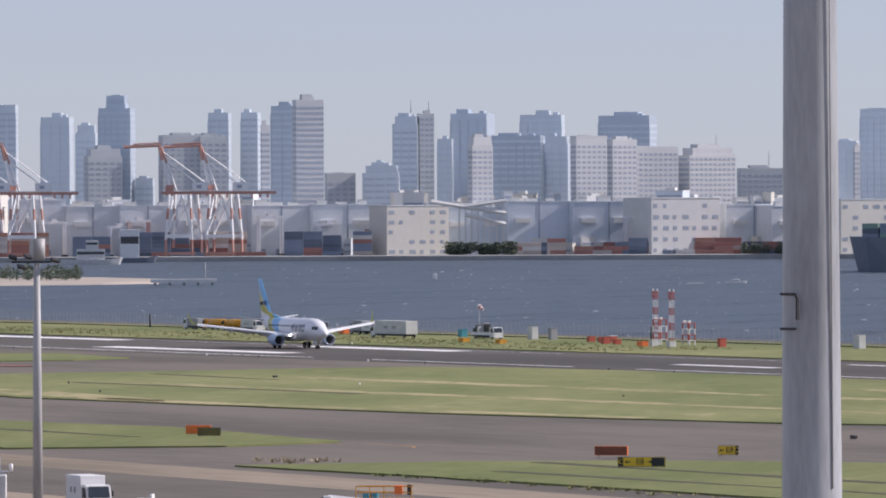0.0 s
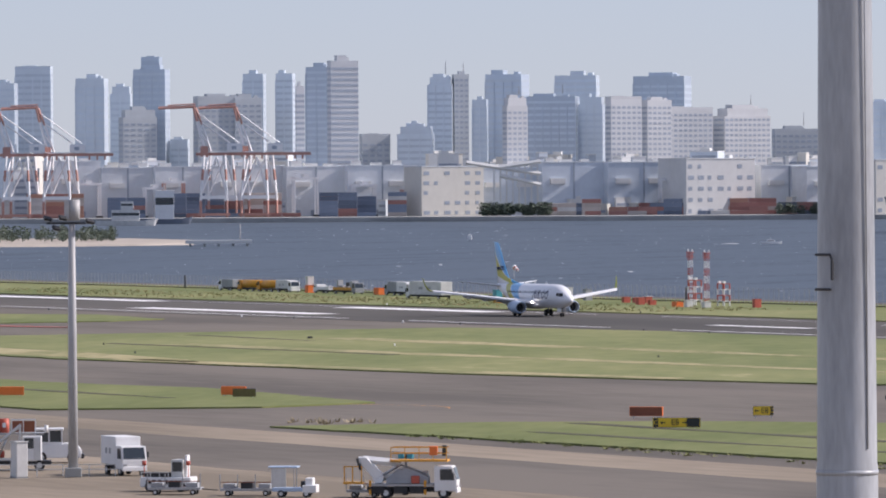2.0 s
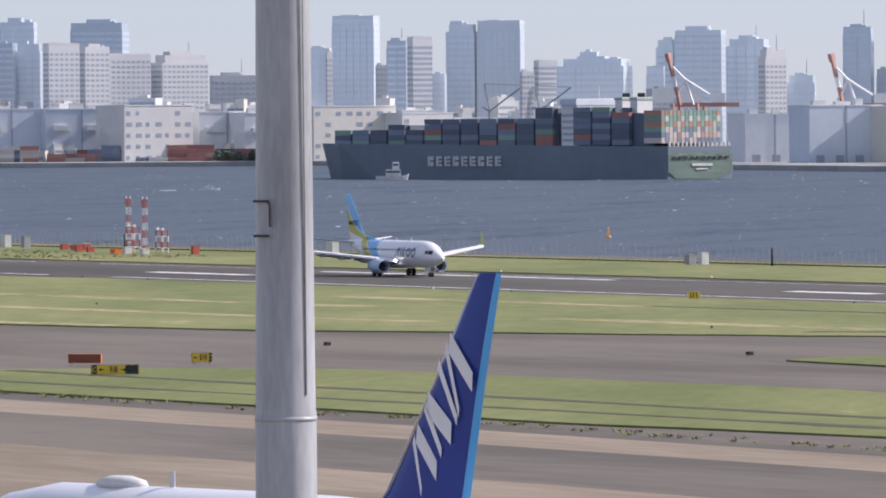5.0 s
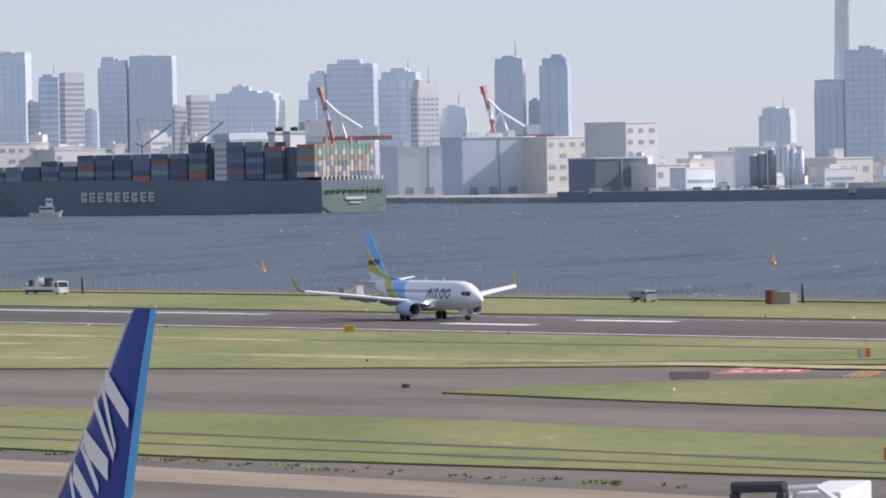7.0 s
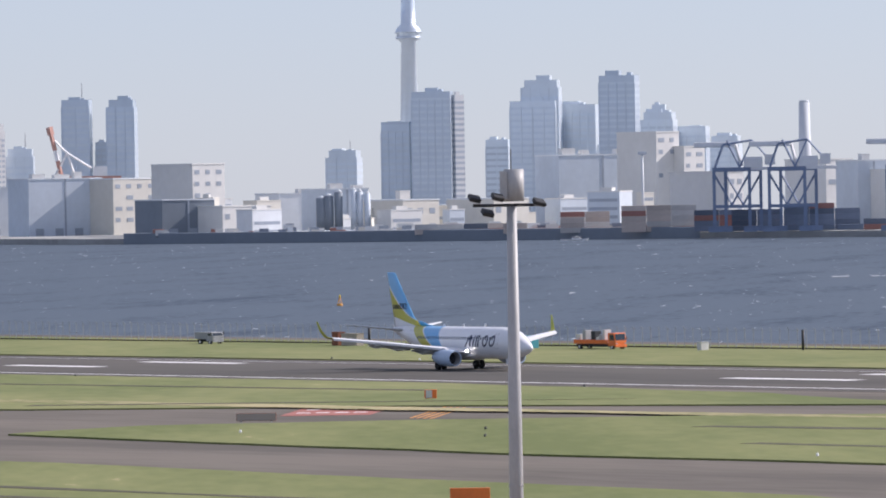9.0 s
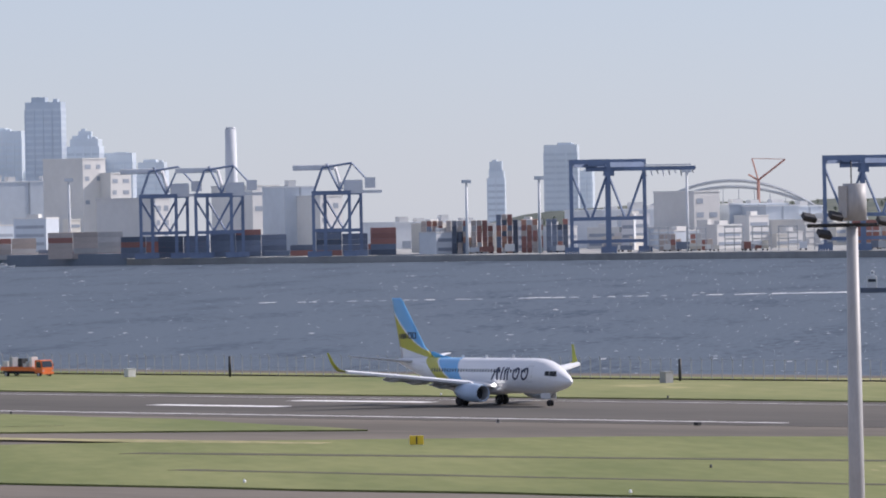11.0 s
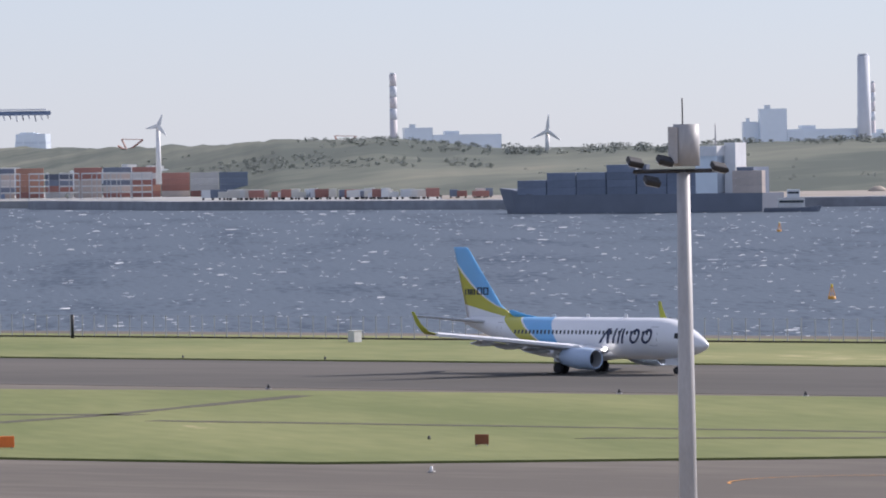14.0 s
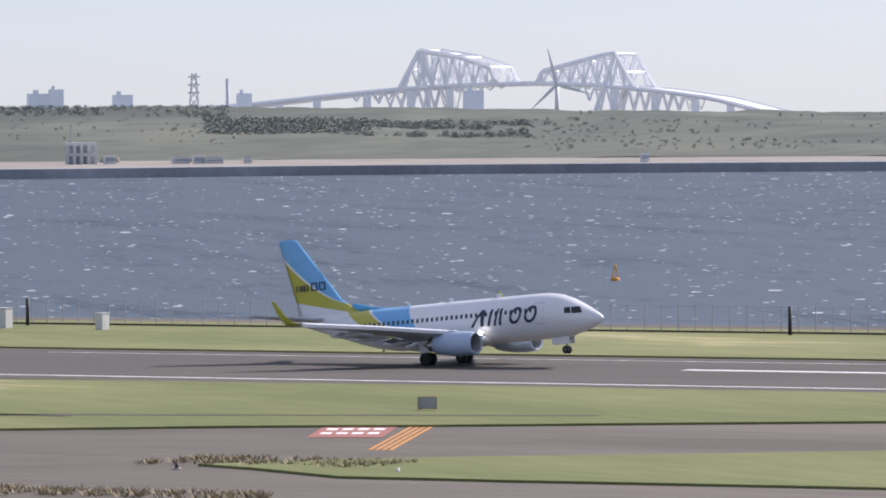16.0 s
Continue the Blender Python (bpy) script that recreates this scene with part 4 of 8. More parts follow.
        tube(bm, (0.1, s * 2.8, 1.4), (0.9, s * 2.6, 2.2), 0.06)
        part("main_gear_leg", bm, M["metal"], ob)
        for dy in (-0.43, 0.43):
            wheel_part(ob, 0, s * 2.86 + dy, 0.565, 0.40)
        part("gear_door", B(-0.5, 0.55, s * 3.36 - 0.03, s * 3.36 + 0.03, 1.15, 2.2), M["plane_white"], ob)
        bm = bmesh.new()
        bmesh.ops.create_uvsphere(bm, u_segments=10, v_segments=6, radius=0.2, matrix=Matrix.Translation((5.3, s * 2.35, 2.42)))
        part("landing_light", bm, M["lamp"], ob, "glowing white landing light at the wing root")
        part("gear_door", B(11.4, 13.2, s * 0.42 - 0.02, s * 0.42 + 0.02, 0.85, 1.5), M["plane_white"], ob)
    bm = bmesh.new()                                          # fin with dorsal fillet
    loft(bm, [foil(*q, vertical=True) for q in ((-7.6, -15.2, 0, 5.0, 0.42), (-9.2, -15.3, 0, 5.6, 0.44), (-10.6, -15.5, 0, 6.6, 0.42), (-12.95, -16.25, 0, 9.6, 0.32), (-14.8, -16.85, 0, 12.0, 0.2), (-15.2, -16.9, 0, 12.25, 0.08))])
    bmesh.ops.recalc_face_normals(bm, faces=bm.faces)
    fin = part("tail_fin", bm, tail, ob, "swept tail fin in sky blue with a lime band and white base")
    bm = bmesh.new()
    loft(bm, [foil(*q, vertical=True) for q in ((-4.6, -9.0, 0, 5.25, 0.12), (-7.2, -9.4, 0, 5.62, 0.14), (-9.0, -9.6, 0, 6.05, 0.1))])
    bmesh.ops.recalc_face_normals(bm, faces=bm.faces)
    part("dorsal_fillet", bm, M["cyan"], ob)
    # nose gear
    bm = bmesh.new()
    tube(bm, (12.6, 0, 0.35), (12.7, 0, 1.7), 0.09)
    tube(bm, (12.6, -0.3, 0.36), (12.6, 0.3, 0.36), 0.06)
    tube(bm, (12.65, 0, 0.95), (13.6, 0, 1.6), 0.05)
    part("nose_gear_leg", bm, M["metal"], ob)
    for dy in (-0.2, 0.2):
        wheel_part(ob, 12.6, dy, 0.345, 0.2, "nose_wheel")
    # windows, doors, flight deck
    w = bmesh.new()
    box(w, -0.125, 0.125, -0.02, 0.02, -0.19, 0.19, bevel=0.015)
    me = None
    for k in range(35):
        x = 10.3 - k * 0.515
        if x < -7.6:
            break
        for s in (-1, 1):
            y = skin(x, 4.0, 0.0)
            m = pose(x, s * y, 4.0, -s * -14, 0, 0)
            if me is None:
                o = part("cabin_window", w, M["glass"], ob)
                o.matrix_basis, me = m, o.data
            else:
                share("cabin_window", me, ob, m)
    for s in (-1, 1):
        for quad in (((15.05, 3.42), (14.2, 3.42), (14.05, 3.98), (14.72, 3.98)), ((14.14, 3.44), (13.55, 3.50), (13.5, 3.98), (13.98, 4.0))):
            bm = bmesh.new()
            patch(bm, quad, 0.02)
            if s > 0:
                for v in bm.verts:
                    v.co.y = -v.co.y
            part("flight_deck_window", bm, M["black"], ob)
        for x0, z0, z1, ww in ((11.6, 2.75, 4.55, 0.86), (-9.3, 3.35, 4.85, 0.7)):
            bm = bmesh.new()                                  # door outline
            for q in (((x0, z0), (x0 - 0.04, z0), (x0 - 0.04, z1), (x0, z1)), ((x0 - ww, z0), (x0 - ww - 0.04, z0), (x0 - ww - 0.04, z1), (x0 - ww, z1)), ((x0, z1), (x0 - ww, z1), (x0 - ww, z1 + 0.04), (x0, z1 + 0.04)), ((x0, z0), (x0 - ww, z0), (x0 - ww, z0 + 0.04), (x0, z0 + 0.04))):
                patch(bm, q, 0.012, n=3)
            if s > 0:
                for v in bm.verts:
                    v.co.y = -v.co.y
            part("door_outline", bm, M["grey"], ob)
    # airline mark as plain slanted shapes: bars, then two rounded rings
    lean = 0.3

    def slant(x, z):
        return (x + lean * (z - 2.95), z)
    for quads in (((4.0, 4.3, 5.0, 4.75), (5.05, 5.35, 5.2, 4.75)), ((5.75, 6.02, 6.02, 5.75),), ((6.4, 6.64, 6.64, 6.4), (6.95, 7.22, 7.0, 6.74))):
        bm = bmesh.new()
        for q in quads:
            patch(bm, [slant(x, z) for x, z in zip(q, (2.95, 2.95, 4.4, 4.4))], 0.03, n=3)
        part("airline_mark", bm, M["navy"], ob, "navy slanted bar shape")
    for x0, x1 in ((7.9, 9.15), (9.45, 10.75)):
        bm, n_ = bmesh.new(), 14
        xm, zm, rx, rz = (x0 + x1) / 2, 3.68, (x1 - x0) / 2, 0.74
        for k in range(n_):
            a0, a1 = 2 * math.pi * k / n_, 2 * math.pi * (k + 1) / n_
            patch(bm, [slant(xm + math.cos(a) * (rx - e), zm + math.sin(a) * (rz - e)) for a, e in ((a0, 0), (a1, 0), (a1, 0.25), (a0, 0.25))], 0.03, n=2)
        bmesh.ops.remove_doubles(bm, verts=bm.verts[:], dist=0.01)
        part("airline_mark", bm, M["navy"], ob, "navy slanted ring shape")
    for k, (x0, x1) in enumerate(((-15.2, -14.75), (-14.6, -14.5), (-14.35, -13.95), (-13.6, -12.95), (-12.75, -12.1))):
        h = 0.55 if k < 3 else 0.72
        for s in (-1, 1):
            bm = bmesh.new()
            if x1 - x0 > 0.3:
                for q in ((x0, x0 + 0.10), (x1 - 0.10, x1)):
                    box(bm, q[0], q[1], s * 0.235 - 0.03, s * 0.235 + 0.03, 7.55, 7.55 + h)
                if k > 2:
                    for z in (7.55, 7.55 + h - 0.11):
                        box(bm, x0 + 0.10, x1 - 0.10, s * 0.235 - 0.03, s * 0.235 + 0.03, z, z + 0.11)
            else:
                box(bm, x0, x1, s * 0.235 - 0.03, s * 0.235 + 0.03, 7.55, 7.55 + h)
            part("tail_mark", bm, M["navy"], fin)
    for x, h in ((6.0, 0.35), (1.0, 0.3), (-3.5, 0.25)):
        part("antenna", B(x - 0.2, x + 0.2, -0.02, 0.02, 5.38, 5.42 + h), M["plane_white"], ob)
    return ob


# ---- masts ----
def near_pole():
    ob = thing("steel_pole", polar(29.455, 55, 0), "tall weathered white steel mast with a welded joint and small bracket", "pole")
    n = 40
    bm = bmesh.new()
    loft(bm, [[(math.cos(a * 2 * math.pi / n) * r, math.sin(a * 2 * math.pi / n) * r, z) for a in range(n)] for z, r in ((0, 0.25), (22.75, 0.236), (22.80, 0.230), (26.5, 0.205), (29.0, 0.19))])
    part("shaft", bm, M["pole"], ob)
    bm = bmesh.new()
    loft(bm, [[(math.cos(a * 2 * math.pi / n) * r, math.sin(a * 2 * math.pi / n) * r, z) for a in range(n)] for z, r in ((22.70, 0.2365), (22.70, 0.2405), (22.735, 0.2405), (22.735, 0.2365))])
    part("weld_collar", bm, M["pole"], ob)
    bm = bmesh.new()
    for z in (24.12, 24.385):
        bar(bm, (-0.235, -0.12, z), (-0.12, -0.235, z), 0.014)
    bar(bm, (-0.125, -0.235, 24.385), (-0.105, -0.245, 24.34), 0.014)
    bar(bm, (-0.105, -0.245, 24.34), (-0.105, -0.245, 24.19), 0.02)
    part("bracket", bm, M["black"], ob, "small black bent bracket with a cable")
    part("conduit", T((0.158, -0.172, 22.9), (0.143, -0.157, 29), 0.006, n=6), M["pole"], ob)


def flood_mast(az, y, top):
    d = y / math.sin(radians(az))
    ob = thing("floodlight_mast", polar(az, d, 0), "tall grey steel floodlight mast with a pale drum head", "light mast", "apron floodlight masts")
    h = top
    n = 14
    bm = bmesh.new()
    loft(bm, [[(math.cos(a * 2 * math.pi / n) * r, math.sin(a * 2 * math.pi / n) * r, z) for a in range(n)] for z, r in ((0, 0.42), (h * 0.5, 0.36), (h - 2.0, 0.27))])
    part("shaft", bm, M["mast"], ob)
    part("base_plinth", B(-0.7, 0.7, -0.7, 0.7, 0, 0.8, bevel=0.05), M["quay"], ob, "concrete plinth")
    part("drum", T((0.15, 0, h - 1.75), (0.15, 0, h), 0.55, n=18), M["mast"], ob, "pale cylindrical drum")
    part("drum_cover", B(-0.62, -0.2, -0.5, 0.1, h - 1.65, h - 0.1, bevel=0.03), M["metal"], ob)
    part("lightning_rod", T((0.0, 0, h), (0.0, 0, h + 1.1), 0.03, n=6), M["black"], ob)
    bm = bmesh.new()
    bar(bm, (-2.1, -0.3, h - 1.95), (1.9, -0.1, h - 1.95), 0.12)
    bar(bm, (0, -1.3, h - 1.95), (0, 1.0, h - 1.95), 0.12)
    part("crossarm", bm, M["black"], ob)
    for x, yy, z in ((-2.0, -0.3, -1.55), (-0.75, -0.9, -1.5), (-1.3, -0.6, -2.35), (1.5, -0.1, -1.8)):
        bm = bmesh.new()
        box(bm, -0.34, 0.34, -0.24, 0.24, -0.14, 0.12, m=pose(x, yy, h + z, 30, 12, 25), bevel=0.04)
        lampb = part("floodlight", bm, M["black"], ob, "dark floodlight housing")
        bm = bmesh.new()
        box(bm, -0.29, 0.29, -0.2, 0.2, -0.17, -0.145, m=pose(x, yy, h + z, 30, 12, 25))
        part("lens", bm, M["offwhite"], lampb)
    bm = bmesh.new()
    for a in range(14):
        tube(bm, (math.cos(a * math.pi / 7) * 0.34, math.sin(a * math.pi / 7) * 0.34, h * 0.33), (math.cos(a * math.pi / 7) * 0.42, math.sin(a * math.pi / 7) * 0.42, h * 0.33 + 0.02), 0.05, n=4)
    part("climbing_guard", bm, M["metal"], ob)


def masts():
    M["pole"] = mat("weathered_white_pole", (0.36, 0.375, 0.39), 0.38, 3.0, 0.3, stretch=(1, 1, 0.18), spec=0.5)
    near_pole()
    for az, top in ((23.279, 23.2), (37.50, 25.7), (44.79, 25.4), (52.43, 25.2)):
        flood_mast(az, 237.5, top)


# ---- harbour ----
def up(az, d, z):
    return spot(az, d, z)


BOX_ME = {}


def container(parent, x, y, z, k, along=True, size=(12.2, 2.44, 2.6)):
    """One shipping container on shared mesh data, with ribbed sides."""
    key = (k, along, size)
    if key not in BOX_ME:
        bm = bmesh.new()
        l, w, h = size if along else (size[1], size[0], size[2])
        box(bm, 0.05, l - 0.05, 0.05, w - 0.05, 0, h - 0.05, bevel=0.06)
        o = part("container", bm, CONTAINER[k], parent)
        o.location = (x, y, z)
        BOX_ME[key] = o.data
        return o
    return share("container", BOX_ME[key], parent, Matrix.Translation((x, y, z)))


def stack(az, d, w, high, mix, seed, label, deep=2, z=-0.6, turn=0.0, long_=True):
    """A block of stacked containers on the quay."""
    rnd = random.Random(seed)
    ob = thing("container_stack", polar(az, d, z, turn), label, "containers", "quay container stacks")
    step = 12.3 if long_ else 2.6
    n = max(1, int(w / step))
    for j in range(deep):
        tall = high
        for i in range(n):
            tall = min(high, max(1, tall + rnd.choice((-1, 0, 0, 0, 1)))) if rnd.random() < 0.9 else 1
            k0 = rnd.choice(mix)
            for q in range(tall):
                k = k0 if rnd.random() < 0.45 else rnd.choice(mix)
                container(ob, -w / 2 + i * step, j * 14.5, q * 2.6, k, long_)
    return ob


def blue_crane(az, d, top, turn=0.0):
    ob = thing("gantry_crane", polar(az, d, -0.8, turn), "tall blue steel quay gantry crane with its boom lowered", "crane", "blue quay cranes")
    h = top + 0.8
    legs = [(-16.7, 0), (0.4, 0), (-0.4, 22), (16.7, 22)]
    for x, y in legs:
        bm = bmesh.new()
        box(bm, x - 0.85, x + 0.85, y - 0.8, y + 0.8, 3.0, h)
        part("leg", bm, M["crane_blue"], ob)
        bm = bmesh.new()
        box(bm, x - 3.2, x + 3.2, y - 0.7, y + 0.7, 0.9, 3.0)
        for k in range(6):
            tube(bm, (x - 2.9 + k * 1.15, y - 0.45, 0.5), (x - 2.9 + k * 1.15, y + 0.45, 0.5), 0.5, n=8)
        part("bogie", bm, M["crane_blue"], ob)
    for x0, x1, y in ((-16.7, 0.4, 0), (-0.4, 16.7, 22)):
        part("sill_beam", B(x0, x1, y - 0.6, y + 0.6, 4.6, 6.2), M["crane_blue"], ob)
        part("portal_beam", B(x0, x1, y - 0.7, y + 0.7, 15.0, 16.6), M["crane_blue"], ob)
        part("top_beam", B(x0 - 0.6, x1 + 0.6, y - 0.9, y + 0.9, h - 2.2, h), M["crane_blue"], ob)
        bm = bmesh.new()
        xm = (x0 + x1) / 2
        bar(bm, (x0, y, h - 5), (xm - 0.8, y, 16.6), 0.8)
        bar(bm, (x1, y, h - 5), (xm + 0.8, y, 16.6), 0.8)
        part("brace", bm, M["crane_blue"], ob)
    for x0, x1 in ((-16.7, -0.4), (0.4, 16.7)):
        part("cross_girder", B(-0.7, 0.7, 0, (Vector((x1, 22)) - Vector((x0, 0))).length, h - 3.6, h - 1.4), M["crane_blue"], ob).matrix_basis = pose(x0, 0, 0, 0, 0, -math.degrees(math.atan2(x1 - x0, 22)))
    bm = bmesh.new()
    box(bm, -10, 40, 9, 10.2, h - 5.4, h - 3.6)
    box(bm, -10, 40, 13, 14.2, h - 5.4, h - 3.6)
    for k in range(9):
        bar(bm, (16 + k * 3, 9.6, h - 4.5), (16 + k * 3, 13.6, h - 4.5), 0.5)
    part("boom", bm, M["crane_blue"], ob)
    part("boom_walkway", B(17, 38, 8.2, 9.0, h - 3.3, h - 2.7), M["crane_white"], ob)
    for k in range(9):
        part("festoon_loop", T((17 + k * 2.7, 9, h - 5.4), (17.6 + k * 2.7, 9, h - 8.2 + (k % 3) * 0.6), 0.3, n=5), M["crane_white"] if k % 2 else M["grey"], ob)
    part("trolley", B(-2, 3, 8, 15, h - 7.6, h - 5.4), M["crane_blue"], ob)
    part("machinery_house", B(-9, -1, 8, 15, h - 3.2, h - 0.2), M["crane_blue"], ob)
    return ob


def low_crane(az, d, turn=0.0):
    ob = thing("gantry_crane", polar(az, d, -0.8, turn), "blue quay crane with a white boom and machinery house", "crane", "blue quay cranes")
    for x, y in ((-8.5, 0), (8.5, 0), (-3, 16), (14, 16)):
        part("leg", B(x - 0.75, x + 0.75, y - 0.7, y + 0.7, 2.6, 31), M["crane_blue"], ob)
        part("bogie", B(x - 3, x + 3, y - 0.7, y + 0.7, 0, 2.6), M["crane_blue"], ob)
    for x0, x1, y in ((-8.5, 8.5, 0), (-3, 14, 16)):
        part("portal_beam", B(x0, x1, y - 0.6, y + 0.6, 11.5, 13), M["crane_blue"], ob)
        part("top_beam", B(x0 - 0.5, x1 + 0.5, y - 0.8, y + 0.8, 29, 31), M["crane_blue"], ob)
        bm = bmesh.new()
        bar(bm, (x0, y, 28), ((x0 + x1) / 2, y, 13), 0.7)
        bar(bm, (x1, y, 28), ((x0 + x1) / 2, y, 13), 0.7)
        part("brace", bm, M["crane_blue"], ob)
    bm = bmesh.new()
    for y in (3, 12):
        bar(bm, (-8, y, 31), (-4, y, 42), 0.8)
        bar(bm, (4, y, 31), (-2, y, 44), 0.8)
        bar(bm, (-4, y, 42), (10, y, 44), 0.7)
        bar(bm, (10, y, 44), (18, y, 35), 0.6)
        bar(bm, (4, y, 31), (10, y, 44), 0.6)
    part("apex_frame", bm, M["crane_blue"], ob)
    part("boom", B(-18, 2, 5, 9, 40.8, 43.4, bevel=0.3), M["crane_white"], ob, "white boom")
    bm = bmesh.new()
    bar(bm, (2, 7.5, 43), (5, 7.5, 31.5), 1.2)
    part("boom_stay", bm, M["crane_white"], ob)
    part("machinery_house", B(6, 15, 4, 11, 31, 36), M["crane_white"], ob, "white machinery house")
    part("house_base", B(5, 17, 4.5, 10.5, 29.6, 30.98), M["crane_blue"], ob)
    part("cab", B(16, 21, 2.5, 5, 32, 37), M["crane_white"], ob, "white panelled cab")
    part("walkway", B(-6, 24, 1.5, 2.4, 29.6, 31.0), M["crane_white"], ob)
    return ob


def red_crane(az, d, x_off, up_boom=False):
    ob = thing("gantry_crane", polar(az, d, -0.8), "red and white banded quay gantry crane", "crane", "red and white quay cranes")
    ob.matrix_basis = ob.matrix_basis @ Matrix.Translation((x_off, abs(x_off) * 0.2, 0))
    for x, y in ((-9, 0), (8, 0), (-4, 18), (14, 18)):
        for z0, z1, k in ((0, 11, "red"), (11, 24, "white"), (24, 31, "red"), (31, 40, "white")):
            bm = bmesh.new()
            bar(bm, (x + (2 - x) * max(0, z0 - 13) * 0.008, y, z0), (x + (2 - x) * max(0, z1 - 13) * 0.008, y, z1), 1.2)
            part("leg", bm, M["crane_" + k], ob)
    for x0, x1, y in ((-9, 8, 0), (-4, 14, 18)):
        part("portal_beam", B(x0, x1, y - 0.8, y + 0.8, 12, 14.2), M["crane_white"], ob)
        part("sill_beam", B(x0 - 2, x1 + 2, y - 0.8, y + 0.8, 1.2, 2.8), M["crane_red"], ob)
        bm = bmesh.new()
        bar(bm, (x0, y, 14), ((x0 + x1) / 2 + 2, y, 39), 0.8)
        bar(bm, (x1, y, 14), ((x0 + x1) / 2 + 2, y, 39), 0.8)
        part("brace", bm, M["crane_white"], ob)
    bm = bmesh.new()
    for x0, x1, z0, z1 in ((-9, -4, 14, 38), (8, 14, 38, 14)):
        bar(bm, (x0, 0, z0), (x1, 18, z1), 0.7)
    part("side_brace", bm, M["crane_white"], ob)
    part("girder", B(-12, 36, 7, 10, 40, 41.8), M["crane_red"], ob)
    part("girder_walkway", B(-10, 34, 6.2, 6.9, 42.0, 42.5), M["crane_white"], ob)
    for x in (20, 25, 30):
        part("festoon", B(x, x + 1.2, 7, 9, 37.6, 40), M["crane_red"], ob)
    part("machinery_house", B(8, 18, 4, 12, 42.6, 47.6), M["crane_white"], ob, "cream machinery house")
    part("house_sign", B(11, 14, 3.9, 4.0, 43.8, 46.0), M["win_far"], ob)
    part("sheave_house", B(-9, -4, 5, 12, 39, 46), M["crane_red"], ob)
    bm = bmesh.new()
    bar(bm, (-7, 8, 46), (-11, 8, 62), 1.3)
    bar(bm, (-2, 8, 42), (-8, 8, 60), 1.0)
    bar(bm, (-8.5, 8, 54), (-3.4, 8, 47), 0.7)
    bar(bm, (10, 8, 48), (-8, 8, 61), 0.7)
    bar(bm, (16, 8, 48), (-10, 8, 67), 0.5)
    part("apex_frame", bm, M["crane_white"], ob)
    bm = bmesh.new()
    bar(bm, (-11, 8, 62), (-13, 8, 71), 1.5)
    bar(bm, (-8, 8, 60), (-12, 8, 71), 1.0)
    part("apex_head", bm, M["crane_red"], ob)
    if not up_boom:
        bm = bmesh.new()
        bar(bm, (-36, 8, 70.5), (-12, 8, 71.5), 1.4)
        bar(bm, (-30, 8, 72.3), (-12, 8, 73.2), 0.6)
        part("boom", bm, M["crane_red"], ob)
    return ob


def raised_boom(az, d, z0, z1):
    """A crane behind a warehouse: raised boom, apex frame and cab."""
    ob = thing("gantry_crane", polar(az, d, -0.8), "red and white quay crane with its boom raised", "crane", "red and white quay cranes")
    for x, y in ((-4, 0), (10, 0), (0, 14), (14, 14)):
        bm = bmesh.new()
        bar(bm, (x, y, 0), (x, y, z0 + 1), 1.5)
        part("leg", bm, M["crane_red"], ob)
    part("girder", B(-6, 34, 6, 8, z0 - 1, z0 + 1.4), M["crane_red"], ob)
    h = z1 - z0
    for k, (a, b, m) in enumerate(((0, 0.35, "red"), (0.35, 0.55, "white"), (0.55, 0.85, "red"), (0.85, 1, "red"))):
        bm = bmesh.new()
        bar(bm, (0 - 7 * a, 6, z0 + h * a), (0 - 7 * b, 6, z0 + h * b), 1.8 if k < 3 else 2.8)
        part("boom", bm, M["crane_" + m], ob)
    bm = bmesh.new()
    for a, b in (((-5, 6, z0), (3, 6, z0 + 15)), ((3, 6, z0 + 15), (8, 6, z0)), ((3, 6, z0 + 15), (17, 6, z0 + 6)), ((3, 6, z0 + 15), (-4, 6, z0 + 22))):
        bar(bm, a, b, 1.0)
    part("apex_frame", bm, M["crane_white"], ob)
    part("cab", B(18, 26, 4, 8, z0 + 1.4, z0 + 7), M["crane_white"], ob, "white boxy cab")


